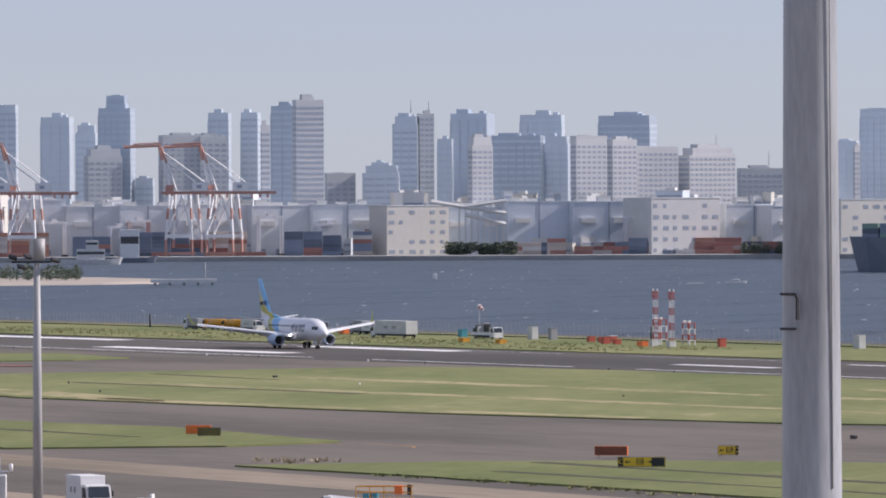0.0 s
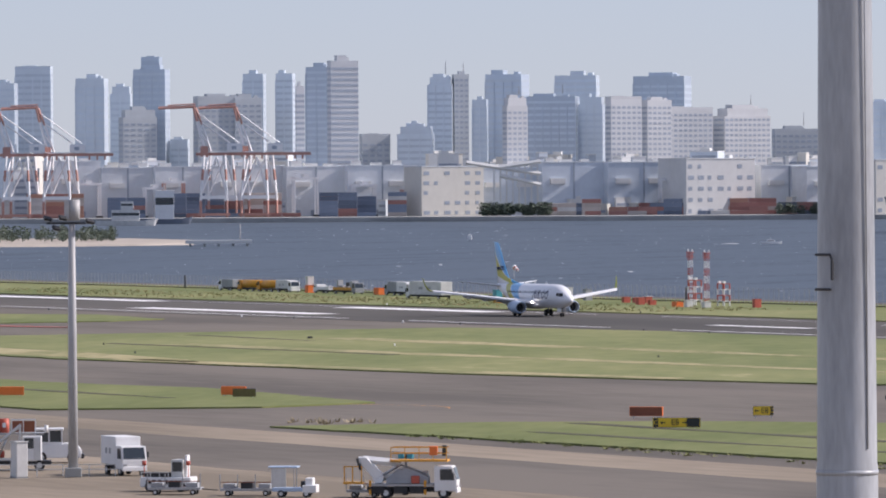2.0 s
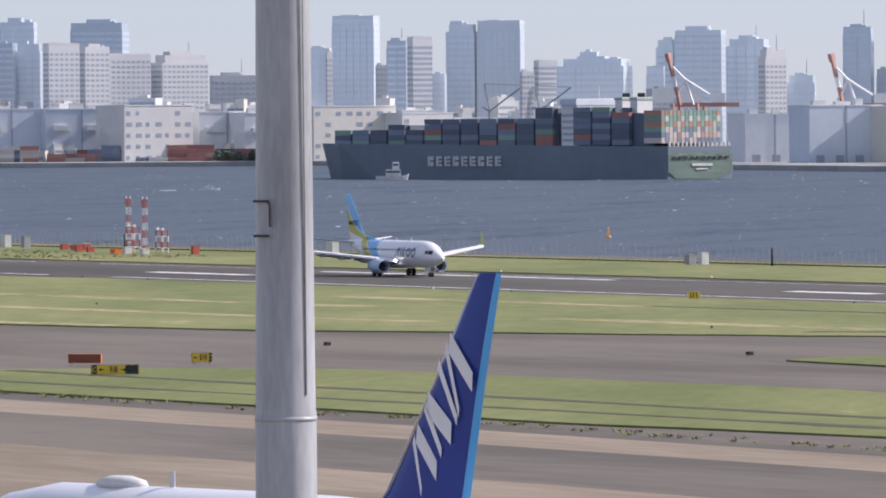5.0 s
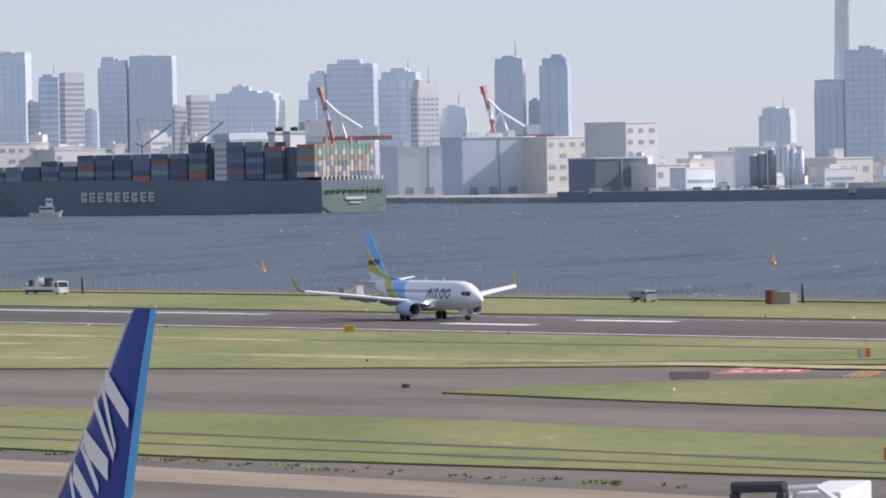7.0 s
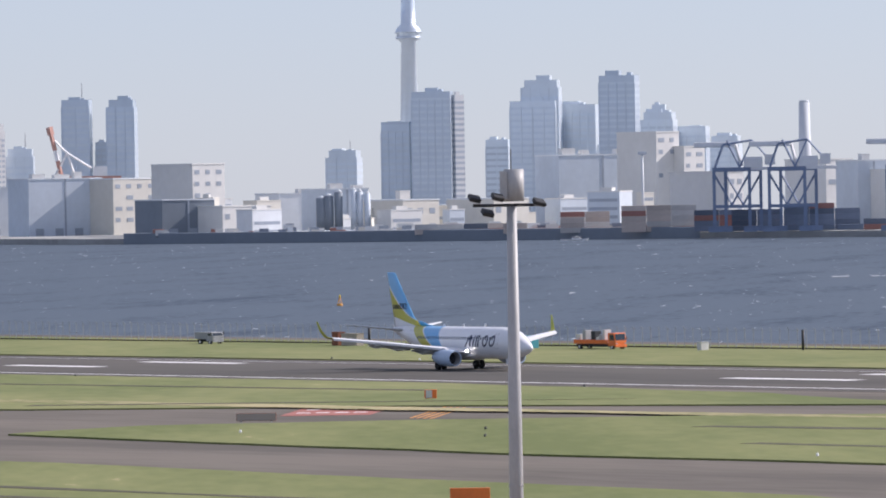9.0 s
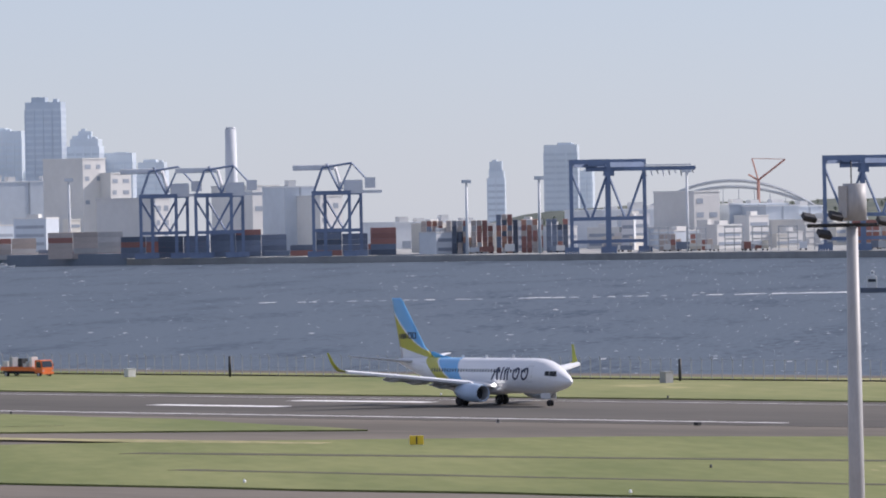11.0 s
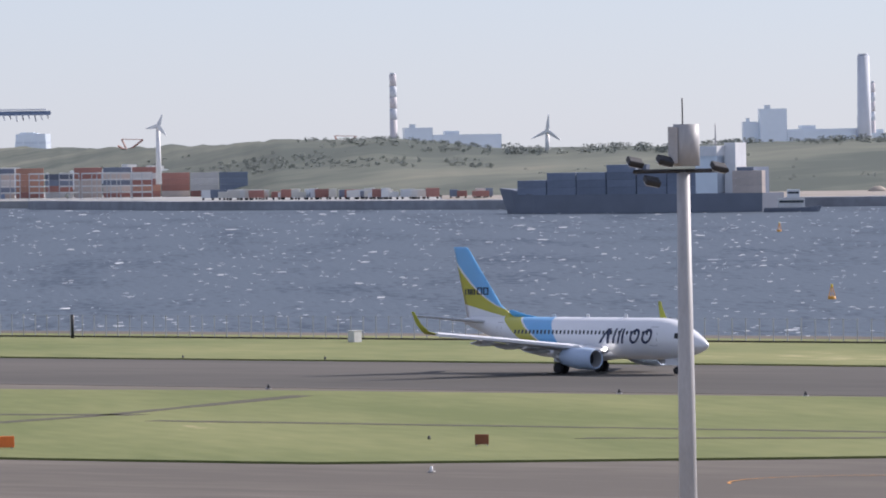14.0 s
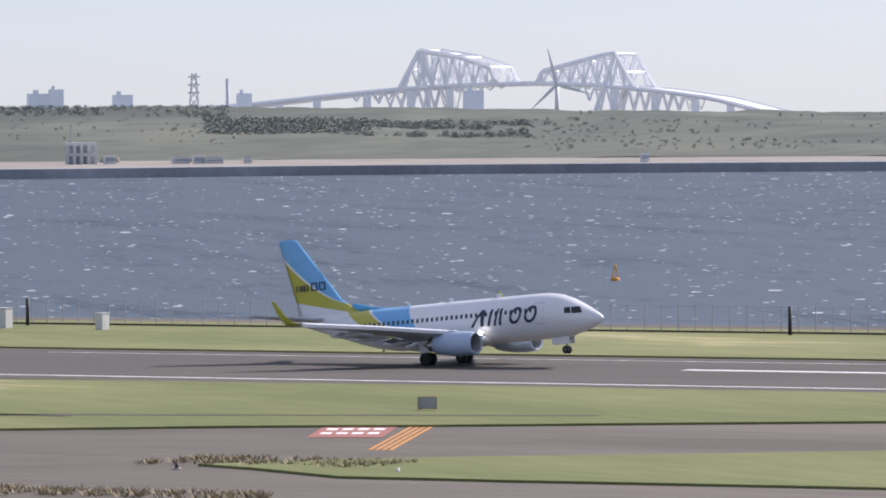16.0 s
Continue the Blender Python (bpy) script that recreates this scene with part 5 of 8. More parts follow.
def container_ship():
    c, b = up(32.52, 3385, -4), up(29.62, 3580, -4)
    along = (b - c).normalized()
    L = (b - c).length
    ang = math.degrees(math.atan2(along.y, along.x))
    ob = thing("container_ship", pose(c.x, c.y, -4, 0, 0, ang), "huge dark-hulled container ship fully loaded, with a green stern", "ship")
    bw = -42.0           # beam, away from the deck
    bm = bmesh.new()
    rings = []
    for u, w0, w1, flare in ((0, 0.0, 1, 0), (0.02, 0, 1, 0), (0.8, 0, 1, 0), (0.9, 0.05, 0.95, 0.5), (0.97, 0.25, 0.75, 2.5), (1.0, 0.44, 0.56, 5)):
        x = u * L
        rings.append([(x, bw * w0 + 0.0, 0.0), (x + flare, bw * max(0, w0 - 0.06), 15.5 + u * 2), (x + flare, bw * min(1, w1 + 0.06), 15.5 + u * 2), (x, bw * w1, 0.0)])
    loft(bm, rings, smooth=False)
    bmesh.ops.recalc_face_normals(bm, faces=bm.faces)
    part("hull", bm, M["hull"], ob, "dark grey-green ship hull")
    bm = bmesh.new()
    vs = [bm.verts.new(p) for p in ((-0.6, 0.3, 12.5), (-0.6, 0.3, 3.5), (-0.6, bw * 0.12, 0.3), (-0.6, bw * 0.75, 0.0), (-0.6, bw * 1.0, 4.0), (-0.6, bw * 1.0, 12.5))]
    bm.faces.new(vs)
    bmesh.ops.solidify(bm, geom=bm.faces[:], thickness=0.5)
    part("transom", bm, M["hull_green"], ob, "hazy pale green transom")
    bm = bmesh.new()                                            # name on the stern as bars
    for k in range(9):
        box(bm, -1.3, -0.9, bw * (0.36 + k * 0.035), bw * (0.36 + k * 0.035) - 0.9, 6.2, 7.4)
    for k in range(6):
        box(bm, -1.3, -0.9, bw * (0.42 + k * 0.03), bw * (0.42 + k * 0.03) - 0.7, 4.4, 5.1)
    part("stern_lettering", bm, M["white"], ob, "white lettering bars")
    bm = bmesh.new()                                            # mooring deck openings
    for k in range(10):
        box(bm, -1.3, -0.9, bw * (0.06 + k * 0.09), bw * (0.06 + k * 0.09) - 2.2, 9.6, 10.8)
    part("mooring_deck", bm, M["black"], ob)
    for k in range(15):
        part("lashing_post", B(0.2, 1.0, bw * (0.03 + k * 0.066), bw * (0.03 + k * 0.066) - 0.8, 12.6, 17.4), M["w_cream"], ob)
    # hull lettering as bars
    x0, x1 = L * 0.44, L * 0.65
    for k in range(9):
        x = x1 - (k + 0.9) * (x1 - x0) / 9
        w = (x1 - x0) / 9 * 0.66
        bm = bmesh.new()
        box(bm, x + w * 0.7, x + w, 0.4, 0.9, 6.2, 11)
        for z in ((6.2, 7.3), (8.1, 9.1), (9.9, 11)) if k % 3 else ((6.2, 8.4), (9.2, 11)):
            box(bm, x, x + w * 0.6, 0.4, 0.9, *z)
        part("hull_mark", bm, M["offwhite"], ob, "white plain hull letter shape")
    # deck cargo
    rnd = random.Random(9)
    bays = int(L / 13.4)
    for i in range(1, bays - 1):
        x = i * 13.4
        u = x / L
        if 0.215 < u < 0.275:
            continue
        tiers = 3 if u > 0.62 else (4 if u > 0.5 else 5 if u > 0.345 else 6)
        tiers += rnd.choice((1, 0, 0)) if 0.1 < u < 0.9 else 0
        for row_ in range(1 if i > 1 else 15):
            for q in range(tiers if i > 1 else 6):
                k = rnd.choice((6, 6, 0, 1, 6, 0, 2, 4)) if i > 1 else rnd.choice(((2, 5, 0), (5, 7, 2, 3), (2, 4, 5), (7, 4, 5), (4, 4, 3), (4, 4, 7))[q])
                if i > 1:
                    container(ob, x, -2.6, 16.2 + q * 2.6, k)
                else:
                    container(ob, x - 9.0, -2.55 - row_ * 2.6, 17.0 + q * 2.6 - 0.0, k)
        part("cargo_block", B(x - 1.1, x + 12.3, bw * 0.97, -2.9, 15.4, 16.2 + tiers * 2.6 - 0.4), CONTAINER[6], ob, "dark stacked containers")
    for x, h, w in ((L * 0.262, 38.5, 11),):
        part("deckhouse", B(x - w / 2, x + w / 2, bw * 0.94, -0.5, 15.5, h), M["w_white"], ob, "white tall deckhouse block")
        part("bridge_wing", B(x - w / 2 - 0.4, x + w / 2 + 0.4, bw * 1.0, 0.3, h - 3.2, h - 0.4), M["w_slate"], ob)
        bm = bmesh.new()
        for k in range(5):
            box(bm, x - w * 0.42, x + w * 0.42, -0.55, -0.3, 18 + k * 3, 19.2 + k * 3)
        part("deckhouse_windows", bm, M["win_far"], ob)
        part("mast", T((x, -20, h), (x, -20, h + 6), 0.5, 0.2, 6), M["offwhite"], ob)
    for x in (L * 0.145, L * 0.185):
        part("funnel", B(x - 2.5, x + 2.5, -24, -14, 16, 39), M["w_white"], ob)
        part("funnel_top", B(x - 2.8, x + 2.8, -24.3, -13.7, 37.6, 38.6), M["hull_green"], ob, "green funnel band")
        bm = bmesh.new()
        for k in range(4):
            tube(bm, (x - 2.0 + k * 1.3, -19, 38.6), (x - 2.0 + k * 1.3, -19, 41), 0.5, n=6)
        part("exhaust_pipes", bm, M["black"], ob)


def feeder_ship():
    a, b = up(50.94, 2540, -4), up(53.04, 2480, -4)
    L = (b - a).length
    along = (b - a).normalized()
    ob = thing("feeder_ship", pose(a.x, a.y, -4, 0, 0, math.degrees(math.atan2(along.y, along.x))), "dark blue coastal container ship with a pale bridge block", "ship")
    bm = bmesh.new()
    loft(bm, [[(x + f, w, 6.5 if z is None else z), (x, w * 0.9, 0), (x, 17 - w * 0.9, 0), (x + f, 17 - w, 6.5 if z is None else z)] for x, w, f, z in ((0, 7.5, -4, 9.0), (6, 3, -2, 8.5), (16, 0, 0, None), (L - 8, 0, 0, None), (L, 1.5, 0, None))], smooth=False)
    bmesh.ops.recalc_face_normals(bm, faces=bm.faces)
    part("hull", bm, M["hull_blue"], ob)
    rnd = random.Random(2)
    x = 8
    while x < L - 30:
        tiers = rnd.choice((2, 3, 3, 4))
        for q in range(tiers):
            container(ob, x, 1.0, 6.5 + q * 2.6, 0)
            container(ob, x, 8.0, 6.5 + q * 2.6, rnd.choice((0, 6)))
        x += 12.6 if rnd.random() < 0.7 else 17
    # bridge block wears the facade colour with haze mixed in
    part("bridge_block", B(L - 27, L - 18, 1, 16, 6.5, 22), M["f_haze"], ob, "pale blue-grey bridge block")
    part("wheelhouse", B(L - 28, L - 17.5, 0, 17, 19.5, 23), M["white"], ob)
    part("funnel_casing", B(L - 17.5, L - 13, 5, 12, 6.5, 24), M["white"], ob, "white lit funnel casing")
    part("mast", T((L - 23, 8, 23), (L - 23, 8, 31), 0.4, 0.15, 6), M["grey"], ob)
    for q in range(3):
        container(ob, L - 12, 1.0, 6.5 + q * 2.6, 5)
    part("stern_block", B(L - 12, L - 5, 4, 14, 6.5, 15.5), CONTAINER[0], ob)


def rod(ob, name, a, b, w):
    bm = bmesh.new()
    bar(bm, a, b, w)
    part(name, bm, M["bridge"], ob)


def bridge_truss():
    """The long steel truss road bridge beyond the ridge."""
    ob = thing("truss_bridge", Matrix.Identity(4), "pale steel double-truss road bridge, hazy beyond the ridge", "bridge")
    d = 4500

    def up(az, dist, z):
        """The two trusses lie askew: the far one shows a little further along."""
        return spot(az + (dist - d) * 0.0085, dist, z)

    def curve(pts, a):
        for p, q in zip(pts, pts[1:]):
            if p[0] <= a <= q[0]:
                return p[1] + (q[1] - p[1]) * (a - p[0]) / (q[0] - p[0])
        return pts[-1][1]
    deck = [(58.3, 15), (59.10, 20.1), (59.7, 25.0), (60.26, 29.0), (60.8, 31.4), (61.31, 32.2), (61.8, 31.0), (62.29, 27.2), (62.75, 22.0), (63.2, 12.9), (63.4, 9)]
    a = 58.3
    bm = bmesh.new()
    while a < 63.35:
        z0, z1 = curve(deck, a), curve(deck, a + 0.1)
        for dd in (0, 20):
            bar(bm, up(a, d + dd, z0), up(a + 0.101, d + dd, z1), 2.0)
        vs = [bm.verts.new(p) for p in (up(a, d, z0 + 0.7), up(a + 0.1, d, z1 + 0.7), up(a + 0.1, d + 20, z1 + 0.7), up(a, d + 20, z0 + 0.7))]
        bm.faces.new(vs)
        a += 0.1
    part("deck", bm, M["bridge"], ob)
    for top, low in (([(60.26, 29.5), (60.42, 53.1), (60.75, 48.6), (60.98, 42.5), (61.03, 33)], [(59.85, 17.5), (59.95, 24.0), (60.20, 17.5), (60.58, 16.0), (60.72, 27.0), (61.05, 31.5)]),
                     ([(61.36, 33), (61.40, 39.5), (61.68, 45.4), (61.90, 49.8), (61.98, 50.6), (62.14, 27.5)], [(61.35, 31.5), (61.70, 27.5), (61.86, 14.0), (62.15, 14.0), (62.48, 14.0), (62.60, 22)])):
        for dd in (0, 20):
            bm = bmesh.new()
            for p, q in zip(top, top[1:]):
                bar(bm, up(p[0], d + dd, p[1]), up(q[0], d + dd, q[1]), 2.2)
            part("top_chord", bm, M["bridge"], ob)
            a, end, flip = top[0][0] + 0.04, top[-1][0], False
            while a < end - 0.05:
                z0, z1 = curve(deck, a), curve(top, a)
                z2, z3 = curve(deck, a + 0.055), curve(top, min(end, a + 0.055))
                if z1 - z0 > 1.5:
                    rod(ob, "web_member", up(a, d + dd, z0), up(a + 0.055, d + dd, z3), 1.5)
                    rod(ob, "web_member", up(a + 0.055, d + dd, z3), up(a + 0.11, d + dd, curve(deck, a + 0.11)), 1.5)
                    rod(ob, "web_post", up(a, d + dd, z0), up(a, d + dd, z1), 1.0)
                a += 0.11
            a, end = low[0][0] + 0.02, low[-1][0]
            while a < end - 0.05:
                z0, z1 = curve(deck, a), 15.0
                rod(ob, "lower_member", up(a, d + dd, z0), up(a + 0.045, d + dd, max(z1, curve(low, min(end, a + 0.045)))), 1.0)
                rod(ob, "lower_member", up(a + 0.045, d + dd, max(z1, curve(low, min(end, a + 0.045)))), up(a + 0.09, d + dd, curve(deck, a + 0.09)), 1.0)
                a += 0.09
    for a in (60.0, 60.35, 60.66, 61.97, 62.3, 62.62, 59.3, 59.6, 62.9):
        part("pier", B(-2.5, 2.5, 0, 18, -2, curve(deck, a) - 1), M["bridge"], ob).matrix_basis = polar(a, d)
    for dd in (0, 20):
        for p, q, w in (((60.42, 53), (60.52, 31), 1.6), ((60.42, 53), (60.50, 15), 2.0), ((61.98, 50.6), (61.82, 14), 2.0)):
            rod(ob, "tower_member", up(p[0], d + dd, p[1]), up(q[0], d + dd, q[1]), w)
    for a, z in ((60.34, 41), (60.42, 53), (60.58, 50.8), (60.75, 48.6), (60.98, 42.5), (61.40, 39.5), (61.68, 45.4), (61.84, 48.6), (61.98, 50.6), (62.06, 39)):
        rod(ob, "portal_strut", up(a, d, z), up(a, d + 20, z), 1.1)


def arch_bridge():
    ob = thing("arch_bridge", Matrix.Identity(4), "grey-blue tied-arch road bridge behind the container yard", "bridge")
    for dd, s in ((0, 1.0), (24, 0.985)):
        bm = bmesh.new()
        n = 26
        for lift in (0, -3.2):
            pts = [up(43.02 + 1.62 * k / n, 3720 + dd, 12 + (32.2 + lift - 12) * (1 - (2 * k / n - 1) ** 2) * s) for k in range(n + 1)]
            for p, q in zip(pts, pts[1:]):
                bar(bm, p, q, 1.0)
        part("arch_rib", bm, M["f_stone"], ob)
        bm = bmesh.new()
        for k in range(2, n - 1, 2):
            bar(bm, up(43.02 + 1.62 * k / n, 3720 + dd, 10), up(43.02 + 1.62 * k / n, 3720 + dd, 11 + (29 - 12) * (1 - (2 * k / n - 1) ** 2)), 0.35)
        part("hangers", bm, M["f_stone"], ob)
    part("deck", B(-60, 60, 0, 24, -3, 11), M["f_stone"], ob).matrix_basis = polar(43.83, 3721)


def stack_tower(az, d, top, r, bands=False, lean=0):
    ob = thing("chimney", polar(az, d, -1), "tall pale power-plant chimney" + (" with faded red bands" if bands else ""), "chimney", "far chimneys")
    n = 5 if bands else 1
    h = top + 1
    for k in range(n):
        z0, z1 = (0 if k == 0 else h * (0.45 + 0.55 * k / n)), h * (0.45 + 0.55 * (k + 1) / n)
        part("shaft_section" if bands else "shaft", T((0, 0, z0), (0, 0, z1), r * (1.25 - 0.25 * z0 / h), r * (1.25 - 0.25 * z1 / h), 14), M["chimney_red"] if bands and k % 2 == 0 else M["chimney"], ob)
    part("flue_rim", T((0, 0, h), (0, 0, h + 1.2), r * 0.85, n=12), M["chimney"], ob)


def lattice_tower(az, d, top, w):
    ob = thing("lattice_tower", polar(az, d, -1), "hazy steel lattice power pylon", "pylon", "far pylons")
    bm = bmesh.new()
    for s in (-1, 1):
        for t in (-1, 1):
            bar(bm, (s * w, t * w, 0), (s * w * 0.3, t * w * 0.3, top), 0.8)
    for k in range(8):
        z0, z1 = top * k / 8, top * (k + 1) / 8
        w0, w1 = w * (1 - 0.7 * k / 8), w * (1 - 0.7 * (k + 1) / 8)
        bar(bm, (-w0, -w0, z0), (w1, -w1, z1), 0.5)
        bar(bm, (w0, -w0, z0), (-w1, -w1, z1), 0.5)
    part("frame", bm, M["f_pale"], ob)
    for z in (0.7, 0.82, 0.94):
        part("crossarm", B(-w * 0.9, w * 0.9, -0.4, 0.4, top * z, top * z + 0.8), M["f_pale"], ob)


def turbine(az, d, base, hub, blade, spin):
    ob = thing("wind_turbine", polar(az, d, base), "white three-bladed wind turbine on the ridge", "wind turbine", "wind turbines")
    part("mast", T((0, 0, 0), (0, 0, hub - base), 1.3, 0.8, 12), M["white"], ob)
    part("nacelle", B(-1.2, 1.2, -2, 3, hub - base - 1, hub - base + 1.2, bevel=0.3), M["white"], ob)
    for k in range(3):
        bm = bmesh.new()
        loft(bm, [[(-w, -2.5, z), (0, -2.7, z), (w, -2.5, z), (0, -2.3, z)] for z, w in ((0, 0.5), (blade * 0.2, 0.9), (blade * 0.6, 0.55), (blade, 0.12))], smooth=False)
        b = part("blade", bm, M["white"], ob)
        b.matrix_basis = pose(0, 0, hub - base, 0, spin + k * 120, 0)


def broadcast_tower():
    ob = thing("broadcast_tower", polar(36.70, 4860, -1), "very tall pale hazy broadcasting tower", "tower")
    prof = ((0, 9.5), (60, 6.6), (122, 5.0), (124, 7.8), (131, 8.4), (134, 5.2), (150, 4.6), (160, 4.2), (162, 5.8), (168, 5.6), (170, 3.2), (200, 2.4))
    bm = bmesh.new()
    loft(bm, [[(math.cos(a * math.pi / 12) * r, math.sin(a * math.pi / 12) * r, z) for a in range(24)] for z, r in prof])
    # tower in f_haze: its haze is in the paint, not the air
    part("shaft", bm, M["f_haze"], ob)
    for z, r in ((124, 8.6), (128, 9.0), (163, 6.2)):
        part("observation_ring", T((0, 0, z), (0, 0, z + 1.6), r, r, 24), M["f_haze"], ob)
    part("antenna_mast", T((0, 0, 200), (0, 0, 245), 1.6, 0.6, 8), M["f_haze"], ob)


def light_tower(az, d, top):
    ob = thing("yard_light_tower", polar(az, d, -0.6), "slim grey container yard lighting tower", "light mast", "yard lighting towers")
    part("shaft", T((0, 0, 0), (0, 0, top), 0.8, 0.5, 8), M["w_grey"], ob)
    part("lamp_ring", B(-2.2, 2.2, -1.6, 1.6, top, top + 1.6), M["w_grey"], ob)


def clump(bm, c, r, h, n, rnd):
    """Leaves of one far tree: small tilted faces round its limbs."""
    for _ in range(n):
        a, u = rnd.uniform(0, 6.283), rnd.random()
        rr = r * math.sqrt(rnd.random()) * (1.1 - 0.55 * abs(u - 0.45) * 2 * rnd.uniform(0.7, 1.2))
        p = c + Vector((math.cos(a) * rr, math.sin(a) * rr, h * (0.12 + 0.88 * u)))
        s = rnd.uniform(0.35, 0.85) * r * 0.24
        q = Euler((rnd.uniform(-1, 1), rnd.uniform(-1, 1), rnd.uniform(0, 6))).to_matrix()
        bm.faces.new([bm.verts.new(p + q @ Vector(v)) for v in ((-s, -s * 0.6, 0), (s * 0.7, -s, 0), (s, s * 0.7, 0), (-s * 0.4, s, 0))])


def woods(name, az0, az1, d0, d1, h, n, label, seed, z=-0.6, thin=None):
    rnd, bm = random.Random(seed), bmesh.new()
    for _ in range(n):
        a = rnd.uniform(az0, az1)
        hh = h * rnd.uniform(0.55, 1.1)
        d = rnd.uniform(d0, d1)
        p = spot(a, d, z(a, d) if callable(z) else z)
        if thin is not None and noise.noise(Vector((p.x, p.y, seed * 40)) * 0.011) + 0.4 * noise.noise(Vector((p.x, p.y, seed * 10)) * 0.04) < thin:
            continue
        tube(bm, p, p + Vector((0, 0, hh * 0.6)), 0.22, 0.08, 5)
        for k in range(3):
            b = rnd.uniform(0, 6.28)
            tube(bm, p + Vector((0, 0, hh * 0.35)), p + Vector((math.cos(b) * hh * 0.25, math.sin(b) * hh * 0.25, hh * 0.75)), 0.1, 0.04, 4, caps=False)
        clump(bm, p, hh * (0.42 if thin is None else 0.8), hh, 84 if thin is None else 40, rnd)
    # thinned woods take bush, the foliage with haze in its colour
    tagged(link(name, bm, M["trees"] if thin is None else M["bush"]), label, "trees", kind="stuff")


def harbour():
    for x in (0, 26):
        red_crane(24.47, 4606, x - 4)
        red_crane(22.87, 4606, x - 2)
    raised_boom(32.62, 4130, 33, 63)
    raised_boom(33.92, 4130, 32, 62)
    low_crane(39.26, 3455), low_crane(39.70, 3440), low_crane(40.64, 3385)
    blue_crane(42.85, 3262, 42.0), blue_crane(44.88, 3160, 41.3), blue_crane(46.65, 3085, 40.8)
    dark, mixd, pale, warm = (0, 6, 2, 1, 0), (0, 1, 2, 3, 5, 6, 7), (5, 3, 5, 1, 5), (1, 7, 5, 1, 3)
    lab = {"d": "dark blue and rust shipping containers stacked on the quay", "m": "mixed coloured shipping containers stacked on the quay", "p": "tan and white shipping containers stacked on the quay", "w": "red and orange shipping containers stacked on the quay"}
    k = 0
    for az, d, w, high, mix in ((22.6, 4640, 40, 4, "w"), (23.2, 4642, 45, 4, "w"), (23.75, 4640, 30, 3, "d"), (24.35, 4640, 50, 4, "d"), (24.95, 4638, 48, 4, "w"), (25.55, 4636, 48, 4, "d"), (25.95, 4634, 24, 4, "m"), (27.25, 4640, 40, 3, "p"), (27.75, 4638, 30, 2, "w"), (28.2, 4640, 50, 3, "d"), (28.65, 4636, 44, 4, "w"), (29.1, 4640, 30, 3, "d"),
                                 (37.2, 3600, 60, 2, "m"), (37.75, 3570, 40, 2, "p"), (38.25, 3545, 45, 4, "p"), (38.7, 3520, 40, 5, "p"), (39.2, 3500, 30, 4, "d"), (39.55, 3478, 36, 4, "d"), (40.0, 3460, 40, 5, "d"), (40.4, 3440, 36, 5, "d"), (40.85, 3412, 40, 5, "d"), (41.15, 3395, 24, 5, "d")):
        stack(az, d - 22 if d > 4600 else d, w, high + 2 if d > 4600 and az < 26.1 else high, {"d": dark, "m": mixd, "p": pale, "w": warm}[mix], 100 + k, lab[mix])
        k += 1
    for az, d, high, mix in ((41.45, 3395, 6, "m"), (41.65, 3385, 6, "m"), (41.85, 3378, 6, "w"), (42.05, 3370, 7, "m"), (42.25, 3360, 6, "w"), (42.45, 3350, 6, "d"), (43.35, 3320, 3, "p"), (43.6, 3310, 3, "m")):
        stack(az, d, 11.5, high, {"d": dark, "m": mixd, "p": pale, "w": warm}[mix], 140 + k, lab[mix], 2, long_=False)
        k += 1
    for az in np.arange(44.9, 48.9, 0.232):
        stack(float(az), 3240 - (float(az) - 44.9) * 45, 12.5, 5 if az < 48.3 else 4, mixd if k % 2 else warm, 180 + k, lab["m"] if k % 2 else lab["w"], 1)
        k += 1
    for i, (az, w, h) in enumerate(((22.5, 14, 19), (23.42, 15, 21), (23.95, 13, 18), (24.1, 13, 22), (25.15, 15, 24), (25.62, 14, 19), (26.0, 13, 17), (28.05, 11, 22), (29.2, 12, 18))):
        ob = thing("yard_gantry", polar(az, 4640, -0.6, 12), "pale steel rubber-tyred gantry over the container rows", "crane", "yard gantries")
        for x in (-w / 2, w / 2):
            for y in (0, 7):
                part("leg", B(x - 0.5, x + 0.5, y - 0.5, y + 0.5, 1.2, h), M["crane_white"] if i % 3 else M["crane_red"], ob)
                part("wheel_truck", B(x - 1.4, x + 1.4, y - 0.6, y + 0.6, 0, 1.2), M["black"], ob)
        for y in (0, 7):
            part("top_girder", B(-w / 2 - 1, w / 2 + 1, y - 0.5, y + 0.5, h, h + 1.6), M["crane_white"], ob)
        part("trolley", B(-2, 2, 0, 7, h + 1.6, h + 3.4), M["crane_white"], ob)
    # low clutter along the quay: parked trailers and sheds
    rnd = random.Random(33)
    for i in range(150):
        a = rnd.choice((rnd.uniform(41.2, 46.6), rnd.uniform(34.6, 39), rnd.uniform(48.6, 50.9)))
        d = {True: 3260 - (a - 43.2) * 58, False: 3640 - (a - 36) * 45}[a > 40.5]
        if a > 48:
            d = 2870 - (a - 48.4) * 55
        w, h = rnd.uniform(2.5, 7), rnd.uniform(1.8, 3.6)
        ob = thing("yard_trailer", polar(a, d + 22 + rnd.uniform(0, 14), -0.6), "pale parked yard trailer with a box body", "trailer", "parked yard trailers")
        part("body", B(-w / 2, w / 2, 0, 2.4, 0.9, 0.9 + h), (M["w_white"], M["w_grey"], M["w_cream"], CONTAINER[0], CONTAINER[1])[rnd.randrange(5)], ob)
        bm = bmesh.new()
        for q in (-0.35, 0.35):
            tube(bm, (w * q, 0.1, 0.45), (w * q, 2.3, 0.45), 0.45, n=8)
        part("wheels", bm, M["dark"], ob)
